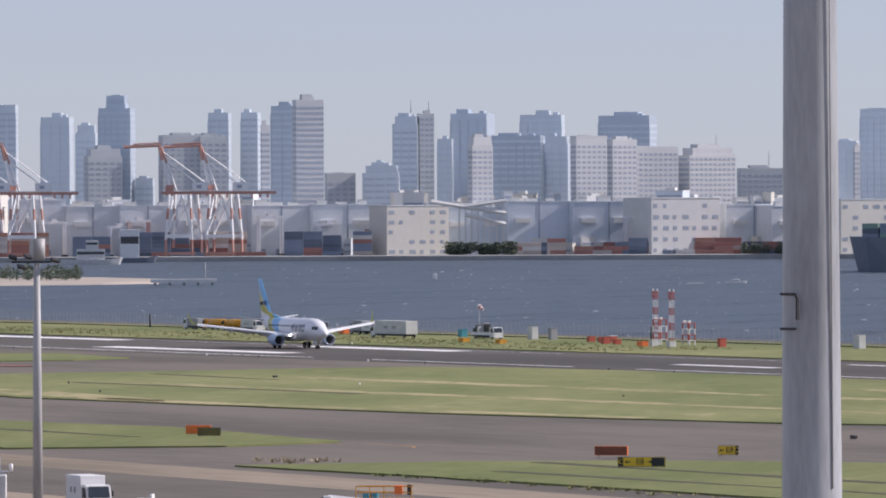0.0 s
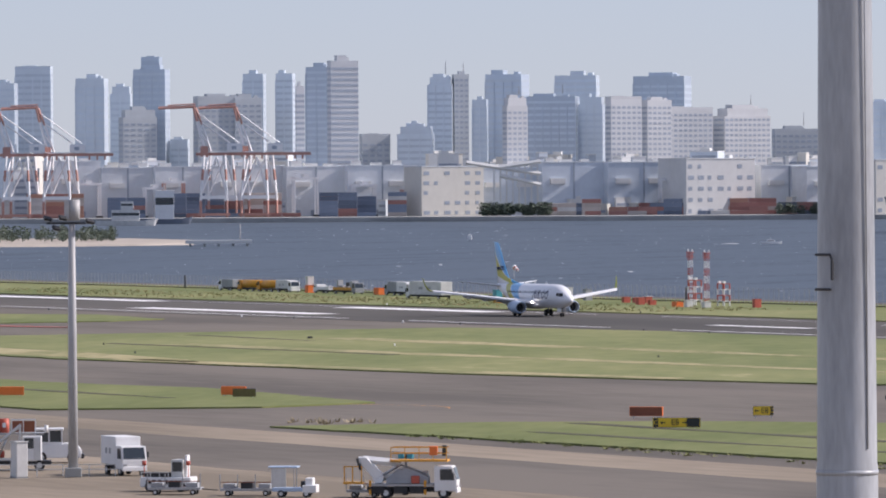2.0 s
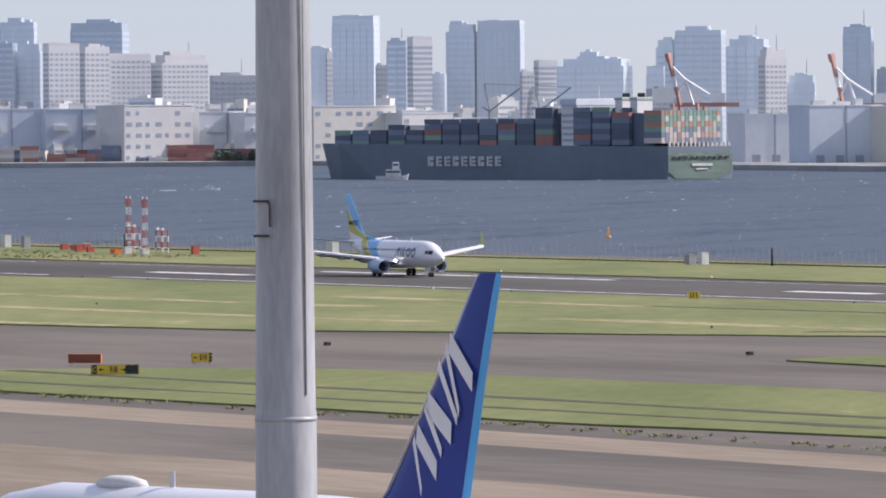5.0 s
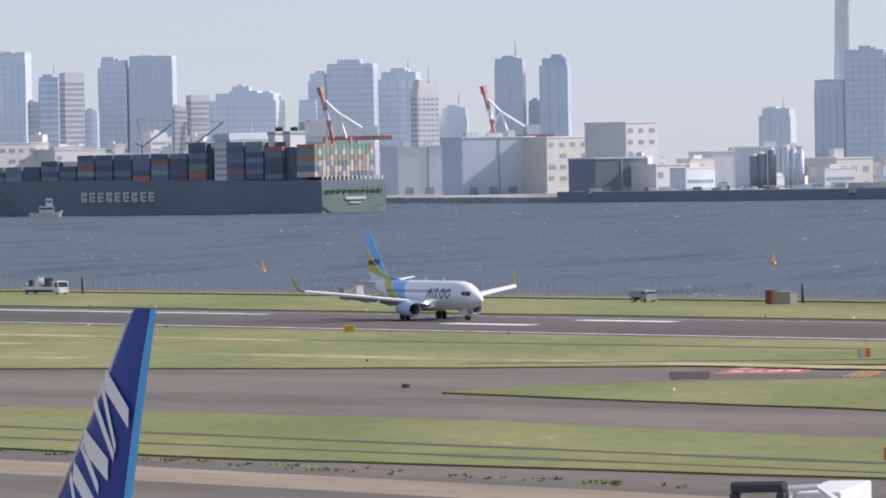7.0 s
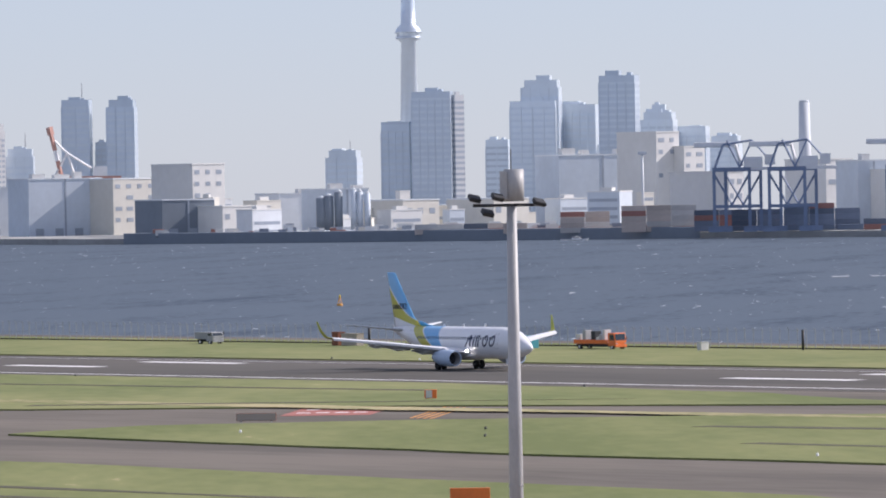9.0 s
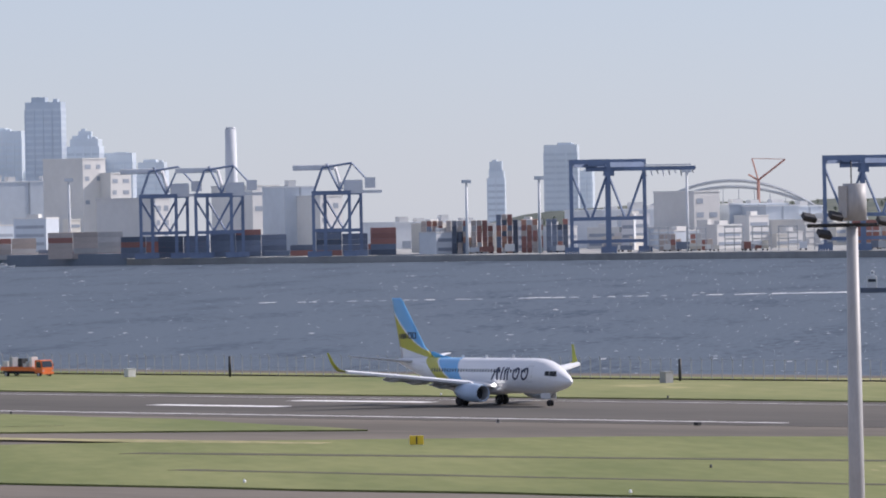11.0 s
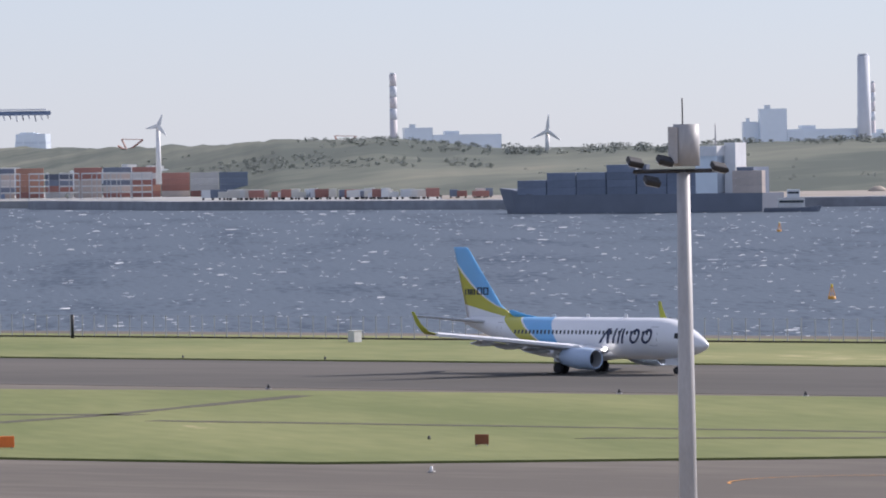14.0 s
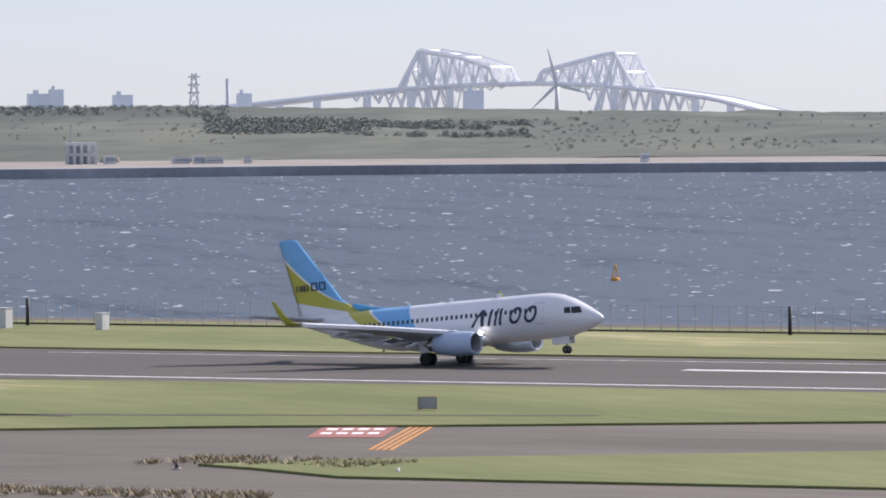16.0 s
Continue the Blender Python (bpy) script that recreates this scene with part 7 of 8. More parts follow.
def lift_truck():
    ob = thing("lift_truck", pose(-502.4, 240.9, 0, 0, 0, 57), "white cab truck carrying a folded lift boom and orange platform", "truck")
    part("chassis", B(0.1, 6.8, 0.4, 1.9, 0.5, 0.85), M["black"], ob)
    cab(ob, 5.3, 2.5, 2.2, M["white"])
    wheel_set(ob, (1.5, 6.0), 0.18, 2.02, 0.42)
    part("flatbed", B(0, 5.2, 0, 2.2, 0.95, 1.12, bevel=0.02), M["grey"], ob)
    part("bed_edge", B(0, 5.2, -0.05, 0.0, 0.95, 1.12), M["metal"], ob)
    # added black blocks: the shade under the bed built as dark shapes
    for x in (0.3, 2.1, 3.4):
        part("locker", B(x, x + 1.1, 0.02, 2.1, 0.38, 0.94, bevel=0.03), M["black"], ob, "black block darkening the truck underside")
    for x in (0.2, 4.5):
        bm = bmesh.new()
        box(bm, x, x + 0.18, -0.12, 0.1, 0.3, 1.4)
        o = part("outrigger", bm, M["amber"], ob)
        part("stripe", B(x - 0.01, x + 0.19, -0.13, -0.11, 0.7, 0.9), M["black"], o)
    bm = bmesh.new()                                            # knuckle of the folded boom, leaning back over the bed
    loft(bm, [[(x0, y, z) for x0, y in ((a, 0.7), (b, 0.7), (b, 1.5), (a, 1.5))] for z, a, b in ((1.15, 0.55, 1.15), (1.7, 0.3, 1.3), (2.5, -0.5, 0.55), (3.2, -0.75, -0.1))], smooth=False)
    bmesh.ops.recalc_face_normals(bm, faces=bm.faces)
    bmesh.ops.bevel(bm, geom=bm.edges[:], offset=0.05, segments=1, affect="EDGES")
    part("boom_knuckle", bm, M["white"], ob, "white folded boom knuckle")
    for name, a, b, w, m, lab in (("boom_arm", (-0.4, 1.1, 3.0), (2.6, 1.1, 2.7), 0.42, "white", "white upper boom arm"), ("boom_arm", (0.9, 1.1, 1.55), (4.7, 1.1, 1.9), 0.34, "offwhite", "pale lower boom arm"), ("hydraulic_ram", (0.7, 0.8, 1.5), (2.4, 0.8, 2.5), 0.16, "bare", ""), ("stay", (2.6, 0.7, 2.6), (4.6, 0.7, 1.9), 0.12, "grey", "")):
        bm = bmesh.new()
        bar(bm, a, b, w)
        part(name, bm, M[m], ob, lab)
    bm = bmesh.new()                                            # tarpaulin over the turntable
    loft(bm, [[(x, 0.4, 1.15), (x, 0.6, z), (x, 1.3, z + 0.12), (x, 1.8, 1.15)] for x, z in ((1.5, 1.5), (2.2, 2.1), (3.1, 2.35), (3.9, 2.05), (4.8, 1.6))], smooth=False)
    bmesh.ops.recalc_face_normals(bm, faces=bm.faces)
    part("tarpaulin", bm, M["grey"], ob, "grey tarpaulin over the boom")
    part("hose_bundle", T((-0.8, 0.6, 3.1), (-0.5, 0.6, 2.2), 0.13, n=8), M["black"], ob)
    part("rear_frame", B(-1.9, -0.4, 0.5, 1.7, 1.1, 1.25), M["amber"], ob, "orange rear frame")
    for x in (-1.85, -1.2, -0.5):
        part("frame_post", B(x, x + 0.09, 0.5, 0.6, 1.25, 2.5), M["amber"], ob)
    part("frame_rail", B(-1.85, -0.4, 0.5, 0.58, 2.42, 2.5), M["amber"], ob)
    part("tool_box", B(3.5, 4.1, 0.1, 0.7, 1.15, 1.75, bevel=0.03), M["red"], ob, "pink-red tool box")
    pl = part("platform", B(1.8, 6.3, 0.3, 1.9, 2.85, 3.0), M["amber"], ob, "orange work platform")
    for x in (1.85, 2.95, 4.05, 5.15, 6.2):
        part("rail_post", B(x, x + 0.06, 0.32, 0.38, 3.0, 3.95), M["amber"], pl)
    for z in (3.45, 3.92):
        part("guard_rail", B(1.85, 6.26, 0.33, 0.38, z, z + 0.06), M["amber"], pl)
        part("guard_rail", B(1.85, 6.26, 1.83, 1.88, z, z + 0.06), M["amber"], pl)
    part("control_box", B(4.9, 5.5, 0.3, 0.8, 3.35, 4.05, bevel=0.03), M["orange"], pl)
    part("hose_reel", B(5.9, 6.2, 0.4, 0.7, 3.3, 4.1), M["black"], pl)


def tow_cart(x, y, label, roof=True, turn=57):
    ob = thing("baggage_cart", pose(x, y, 0, 0, 0, turn), label, "cart", "apron carts")
    part("bed", B(0, 3.4, 0, 1.6, 0.45, 0.75, bevel=0.03), M["nacelle"], ob)
    part("fender", B(2.4, 3.5, -0.04, 1.64, 0.35, 0.95, bevel=0.04), M["white"], ob, "white nose")
    wheel_set(ob, (0.7, 2.7), 0.12, 1.48, 0.28)
    if roof:
        part("roof", B(-0.3, 2.0, -0.1, 1.7, 2.3, 2.42, bevel=0.03), M["nacelle"], ob)
        for px_ in (0.0, 1.7):
            for py_ in (0.05, 1.5):
                part("roof_post", B(px_, px_ + 0.07, py_, py_ + 0.07, 0.75, 2.3), M["metal"], ob)
        part("curtain", B(-0.05, 1.1, 0.02, 0.06, 0.8, 2.25), M["offwhite"], ob, "pale canvas side curtain")
    part("seat", B(2.2, 2.7, 0.4, 1.2, 0.75, 1.25, bevel=0.05), M["black"], ob)
    part("steering_column", T((3.0, 0.8, 0.8), (2.75, 0.8, 1.3), 0.04, n=6), M["black"], ob)
    part("console", B(2.6, 3.2, 0.2, 1.4, 0.9, 1.5, bevel=0.05), M["white"], ob)


def dolly(x, y, label, n, turn=57):
    ob = thing("cargo_dolly", pose(x, y, 0, 0, 0, turn), label, "trailer", "apron trailers")
    L = 1.4 * n
    part("deck", B(0, L, 0, 1.8, 0.4, 0.58), M["metal"], ob)
    wheel_set(ob, (0.6, L - 0.6), 0.12, 1.68, 0.22)
    for k in range(n + 1):
        part("stanchion", B(k * 1.4 - 0.04, k * 1.4 + 0.04, 0.02, 0.08, 0.58, 1.7), M["metal"], ob)
    for k in range(n):
        part("bin", B(k * 1.4 + 0.2, k * 1.4 + 1.15, 0.35, 1.5, 0.58, 0.95 + 0.15 * (k % 2), bevel=0.03), M["black"] if k % 2 else M["grey"], ob)
    part("side_rail", B(0, L, 0.03, 0.07, 1.05, 1.12), M["brown"], ob)
    part("tow_bar", T((L, 0.9, 0.45), (L + 1.3, 0.9, 0.35), 0.05, n=6), M["black"], ob)


def light_cart():
    ob = thing("light_tower_cart", pose(-506, 246, 0, 0, 0, 57), "teal mobile light tower cart with two lamp heads", "light tower")
    part("trailer", B(-0.7, 0.7, 0, 1.2, 0.5, 1.1, bevel=0.04), M["teal"], ob)
    part("generator", B(-0.5, 0.6, 0.1, 1.1, 1.1, 1.9, bevel=0.04), M["teal"], ob)
    wheel_set(ob, (0,), 0.05, 1.15, 0.3)
    part("mast", T((0, 0.6, 1.1), (0, 0.6, 3.3), 0.08, n=8), M["black"], ob)
    for x in (-0.62, 0.12):
        part("lamp_head", B(x, x + 0.5, 0.3, 0.6, 2.75, 3.3, bevel=0.08), M["teal"], ob)


def high_loader():
    """A cargo high-loader: wheeled frame, raised deck with red drums, cab and a grey hood."""
    ob = thing("high_loader", pose(-568.3, 234.4, 0, 0, 0, 66.4), "white high-loader truck with red drums and a grey hood", "loader")
    part("chassis", B(-2.0, 7.4, 0.2, 2.2, 0.5, 0.85), M["black"], ob)
    part("deck_beam", B(-2.0, 4.0, -0.05, 0.2, 0.9, 1.1), M["offwhite"], ob)
    wheel_set(ob, (1.7, 6.4, -1.0), 0.1, 2.3, 0.45)
    bm = bmesh.new()
    bar(bm, (1.2, 0, 1.0), (4.8, 0, 3.9), 0.2)
    part("brace", bm, M["offwhite"], ob)
    part("post", B(4.65, 4.85, -0.1, 0.1, 0.4, 4.0), M["offwhite"], ob)
    part("post", B(0.6, 0.75, -0.1, 0.1, 1.1, 3.2), M["offwhite"], ob)
    part("pump", B(0.0, 1.3, 0.3, 1.9, 1.1, 2.0, bevel=0.08), M["brown"], ob)
    part("pump", B(1.5, 3.4, 0.4, 1.9, 1.1, 1.7, bevel=0.08), M["red"], ob)
    part("tank", T((2.1, 0.2, 2.4), (2.1, 2.0, 2.4), 0.7, n=18), M["grey"], ob)
    part("hydraulic_ram", T((2.9, 0.3, 1.2), (3.8, 0.3, 3.2), 0.1, n=8), M["bare"], ob)
    dk = part("deck", B(1.0, 6.8, 0.2, 2.4, 3.1, 3.25), M["metal"], ob)
    for k, x in enumerate((1.8, 2.6, 3.4)):
        d = part("drum", T((x, 1.0, 3.25), (x, 1.0, 4.45), 0.42, n=14), M["red"], dk, "red drum")
        part("drum_label", B(x - 0.15, x + 0.15, 0.55, 0.58, 3.7, 4.1), M["white"], d)
    gr = part("guard_frame", B(4.0, 6.1, 0.3, 0.36, 4.3, 4.42), M["white"], dk, "white guard frame")
    for x in (4.0, 5.0, 6.04):
        part("guard_post", B(x, x + 0.07, 0.3, 0.36, 3.25, 4.3), M["white"], gr)
    part("mesh_panel", B(4.1, 6.0, 0.42, 0.46, 3.3, 4.25), M["brown"], gr)
    part("side_light", T((7.0, 0.4, 3.25), (7.0, 0.4, 3.9), 0.16, n=10), M["white"], dk)
    c = part("cab", B(4.95, 6.6, 0.0, 1.9, 0.8, 3.0, bevel=0.08), M["white"], ob)
    part("cab_window", B(5.1, 5.9, -0.03, 0.0, 1.9, 2.8), M["glass"], c)
    part("cab_door", B(5.9, 6.5, -0.03, 0.0, 0.9, 2.8), M["offwhite"], c)
    h = part("hood", B(-3.2, 0.6, 0.4, 2.6, 2.2, 6.2, bevel=0.1), M["grey"], ob, "grey weather hood")
    part("rubber_seal", B(0.6, 1.5, 0.3, 2.7, 2.8, 6.0, bevel=0.25), M["black"], h, "black rubber seal")


def belt_loader(x, y, turn):
    ob = thing("tow_tractor", pose(x, y, 0, 0, 0, turn), "white low tow tractor with red beacons", "tractor")
    part("body", B(0, 4.2, 0, 2.0, 0.35, 1.15, bevel=0.06), M["white"], ob)
    part("cab", B(2.5, 3.5, 0.3, 1.7, 1.15, 2.55, bevel=0.05), M["offwhite"], ob)
    part("cab_window", B(2.6, 3.4, 0.27, 0.3, 1.6, 2.35), M["glass"], ob)
    part("engine_deck", B(0.3, 2.3, 0.2, 1.8, 1.15, 1.5, bevel=0.05), M["black"], ob)
    wheel_set(ob, (0.8, 3.4), 0.1, 1.9, 0.4)
    part("ladder_frame", B(0.1, 2.4, -0.06, -0.02, 1.5, 1.58), M["offwhite"], ob)
    for px_ in (0.1, 0.85, 1.6, 2.34):
        part("rail_post", B(px_, px_ + 0.06, -0.06, -0.02, 1.15, 1.5), M["offwhite"], ob)
    for px_ in (0.5, 1.0, 1.5, 2.0):
        part("side_vent", B(px_, px_ + 0.3, -0.03, 0.0, 0.6, 0.95), M["black"], ob)
    part("front_mast", B(3.55, 3.75, 0.6, 1.4, 1.15, 2.9, bevel=0.03), M["white"], ob, "white upright lift panel")
    part("tread_plate", B(2.4, 4.1, -0.12, 0.0, 0.35, 0.45), M["brown"], ob)
    for px_ in (0.25, 3.9):
        part("beacon_post", T((px_, 0.4, 1.15), (px_, 0.4, 2.1), 0.04, n=6), M["red"], ob)
        part("beacon", T((px_, 0.4, 2.1), (px_, 0.4, 2.45), 0.18, n=10), M["red"], ob)


def tow_tug():
    """A heavy aircraft tug: low body, sloping hood, glazed cab at the rear."""
    ob = thing("aircraft_tug", polar(22.8, 632, 0), "white aircraft tug with a black-glazed cab driving across the apron", "tractor")
    bm = bmesh.new()
    loft(bm, [[(x, -1.25, 0.45), (x, 1.25, 0.45), (x, 1.15, z), (x, -1.15, z)] for x, z in ((-2.2, 1.55), (0.3, 1.65), (0.9, 1.75), (1.9, 1.45), (2.2, 0.95))], smooth=False)
    bmesh.ops.recalc_face_normals(bm, faces=bm.faces)
    bmesh.ops.bevel(bm, geom=bm.edges[:], offset=0.06, segments=2, affect="EDGES")
    body = part("body", bm, M["white"], ob)
    part("bumper", B(2.1, 2.4, -1.2, 1.2, 0.4, 0.8, bevel=0.04), M["black"], body)
    for y in (-0.95, 0.65):
        part("headlight", B(2.12, 2.22, y, y + 0.3, 0.85, 1.05), M["bare"], body)
    c = part("cab", B(-1.9, 0.5, -1.05, 1.05, 1.6, 1.85, bevel=0.03), M["white"], ob)
    part("cab_roof", B(-2.0, 0.6, -1.12, 1.12, 2.85, 3.05, bevel=0.05), M["white"], c)
    part("side_window", B(-1.8, 0.4, -1.0, 1.0, 1.85, 2.85), M["glass"], c)
    for x in (-1.92, -0.75, 0.38):
        for y in (-1.06, 0.98):
            part("pillar", B(x, x + 0.12, y, y + 0.08, 1.85, 2.85), M["white"], c)
    wheel_set(ob, (-1.4, 1.4), -1.15, 1.15, 0.5)
    return ob


def boarding_bridge():
    """The free head of a passenger bridge: dark folding canopy, white-framed cab, column on wheels."""
    ob = thing("boarding_bridge", polar(35.963, 390, 0, -8), "passenger boarding bridge head with a dark canopy and white frame", "boarding bridge")
    z = 6.55
    for k in range(4):                                        # folds of the canopy
        y, g = -0.2 + k * 0.32, 0.06 * (k % 2)
        bm = bmesh.new()
        for x0, x1, z0, z1 in ((-1.55 - g, -1.1, 4.2, z - 0.5), (1.0, 1.5 + g, 4.2, z - 0.5), (-1.5 - g, 1.45 + g, z - 0.5, z + g)):
            box(bm, x0, x1, y, y + 0.3, z0, z1, bevel=0.1)
        part("canopy_fold", bm, M["bellows"], ob, "dark grey rubber canopy fold")
    part("cab_floor", B(-1.5, 4.4, -0.2, 2.6, 4.0, 4.2), M["metal"], ob)
    part("cab_wall", B(1.62, 4.3, 1.4, 1.5, 4.2, z - 1.0), M["offwhite"], ob)
    for a, b in (((1.55, 0.6, z - 0.35), (3.2, 0.6, z - 0.25)), ((3.2, 0.6, z - 0.25), (4.5, 0.6, z - 1.25)), ((4.5, 0.6, z - 1.25), (4.5, 0.6, 4.2)), ((1.6, 0.6, z - 0.35), (1.6, 0.6, 4.2))):
        bm = bmesh.new()
        bar(bm, a, b, 0.26)
        part("frame_beam", bm, M["white"], ob, "white cab frame beam")
    part("tunnel", B(1.7, 4.2, 2.6, 16, 4.0, 5.9, bevel=0.08), M["offwhite"], ob)
    part("column", B(2.4, 3.2, 6.2, 7.0, 1.0, 4.0, bevel=0.04), M["metal"], ob)
    part("axle_beam", B(1.2, 4.4, 6.2, 7.0, 0.5, 1.0), M["metal"], ob)
    wheel_set(ob, (1.6, 4.0), 6.2, 7.0, 0.55)
    part("column", B(2.4, 3.2, 14.5, 15.3, 0.0, 4.0, bevel=0.04), M["metal"], ob)


def parked_jet():
    """A tall-tailed jet parked at the gate: fin and white fuselage."""
    p = spot(31.18, 303, 0)
    a = radians(31.18)
    right, away = Vector((math.sin(a), math.cos(a), 0)), Vector((-math.cos(a), math.sin(a), 0))
    fore = (-right + away).normalized()
    ob = thing("parked_airliner", pose(p.x, p.y, 0, 0, 0, math.degrees(math.atan2(fore.y, fore.x))), "parked white airliner with a royal blue tail fin", "aircraft")
    bm = bmesh.new()
    secs = ((18.5, 1.25, 0.02, 0.10), (18.3, 1.45, 0.0, 0.22), (14, 3.9, 0.95, 0.42), (9.1, 6.9, 1.9, 0.6), (7.6, 8.4, 2.3, 0.62))
    loft(bm, [foil(le, te, 0, z, th, vertical=True) for z, le, te, th in secs])
    bmesh.ops.recalc_face_normals(bm, faces=bm.faces)
    fin = part("tail_fin", bm, M["fin_blue"], ob, "royal blue tail fin with white shapes")
    bm = bmesh.new()
    loft(bm, [foil(te + 0.42, te - 0.03, 0, z, th * 0.45, vertical=True) for z, le, te, th in secs])
    bmesh.ops.recalc_face_normals(bm, faces=bm.faces)
    part("rudder_stripe", bm, M["cyan"], fin, "light blue rudder edge")
    bm = bmesh.new()
    loft(bm, [foil(le + 0.03, le - 0.22, 0, z, th * 0.5 + 0.02, vertical=True) for z, le, te, th in secs[1:]])
    bmesh.ops.recalc_face_normals(bm, faces=bm.faces)
    part("leading_edge", bm, M["bare"], fin)

    # white slanted bars climbing the fin, alternately bold and slim: (x, z) at the front end and the rear end, width
    for (xa, za), (xb, zb), w in (((2.75, 15.95), (1.42, 14.28), 0.85), ((2.96, 15.52), (2.24, 12.75), 0.42), ((3.44, 14.78), (2.36, 12.42), 0.42),
                                  ((4.12, 13.42), (2.72, 12.12), 0.95), ((4.26, 12.98), (3.32, 11.02), 0.42), ((4.78, 12.05), (3.62, 10.45), 0.85), ((4.98, 11.62), (4.55, 9.30), 0.42)):
        bm = bmesh.new()
        for sy in (1, -1):
            low = [(xa, za), (xb, zb), (xb + 0.05, zb - w), (xa + 0.12, za - w)]
            bm.faces.new([bm.verts.new((xx, sy * 0.31, zz)) for xx, zz in low])
        part("white_mark", bm, M["white"], fin, "white slanted emblem bar")
    bm = bmesh.new()
    n = 28
    loft(bm, [[(x, math.cos(k * 2 * math.pi / n) * r, zc + math.sin(k * 2 * math.pi / n) * r) for k in range(n)] for x, zc, r in ((-3.5, 7.0, 0.3), (0, 6.8, 1.0), (5, 6.45, 2.0), (10, 6.1, 2.65), (14, 6.0, 2.8), (28, 6.0, 2.8), (31, 5.8, 2.5), (33.5, 5.4, 1.7), (35.2, 5.0, 0.7), (35.8, 4.9, 0.1))])
    part("fuselage", bm, M["plane_white"], ob)
    bm = bmesh.new()
    loft(bm, [[(24 + math.cos(k * math.pi / 8) * 1.6 * r, math.sin(k * math.pi / 8) * 0.8 * r, 8.7 + z) for k in range(16)] for z, r in ((0, 1), (0.3, 0.9), (0.5, 0.4))])
    part("antenna_dome", bm, M["offwhite"], ob)
    part("antenna", B(20.5, 20.8, -0.02, 0.02, 8.7, 9.5), M["offwhite"], ob)
    for s in (-1, 1):
        bm = bmesh.new()
        loft(bm, [foil(20, 12, s * 2.4, 4.6, 0.9), foil(10.5, 8.5, s * 17, 6.2, 0.2)])
        bmesh.ops.recalc_face_normals(bm, faces=bm.faces)
        part("wing", bm, M["plane_grey"], ob)
        bm = bmesh.new()
        loft(bm, [foil(4.5, 0.2, s * 0.9, 7.0, 0.4), foil(0.3, -1.6, s * 6.5, 7.7, 0.12)])
        bmesh.ops.recalc_face_normals(bm, faces=bm.faces)
        part("tailplane", bm, M["plane_grey"], ob)
        bm = bmesh.new()
        loft(bm, [[(x, s * 7 + math.cos(k * math.pi / 8) * r, 2.6 + math.sin(k * math.pi / 8) * r) for k in range(16)] for x, r in ((21, 1.0), (20, 1.3), (17, 1.2), (15, 0.7))])
        part("engine_nacelle", bm, M["plane_white"], ob)
        bm = bmesh.new()
        tube(bm, (14.5, s * 3.2, 0.6), (14.5, s * 3.0, 4.6), 0.2)
        part("gear_leg", bm, M["metal"], ob)
        wheel_set(ob, (14.0, 15.1), s * 3.2 - 0.4, s * 3.2 + 0.4, 0.55)
    part("gear_leg", T((31, 0, 0.4), (31, 0, 3.6), 0.15), M["metal"], ob)
    wheel_set(ob, (31,), -0.3, 0.3, 0.42)


def tufts(name, x0, x1, y0, y1, n, h, seed, label, material=None):
    rnd, bm = random.Random(seed), bmesh.new()
    for _ in range(n):
        c = Vector((rnd.uniform(x0, x1), rnd.uniform(y0, y1), 0.05))
        for k in range(9):
            a = rnd.uniform(0, 6.28)
            b = c + Vector((math.cos(a) * 0.5, math.sin(a) * 0.5, 0)) * rnd.random()
            t = b + Vector((math.cos(a) * 0.35, math.sin(a) * 0.35, h * rnd.uniform(0.5, 1.2)))
            w = Vector((-math.sin(a), math.cos(a), 0)) * 0.09
            bm.faces.new([bm.verts.new(v) for v in (b - w, b + w, t)])
    tagged(link(name, bm, material or M["scrub"]), label, "grass tufts", kind="stuff")


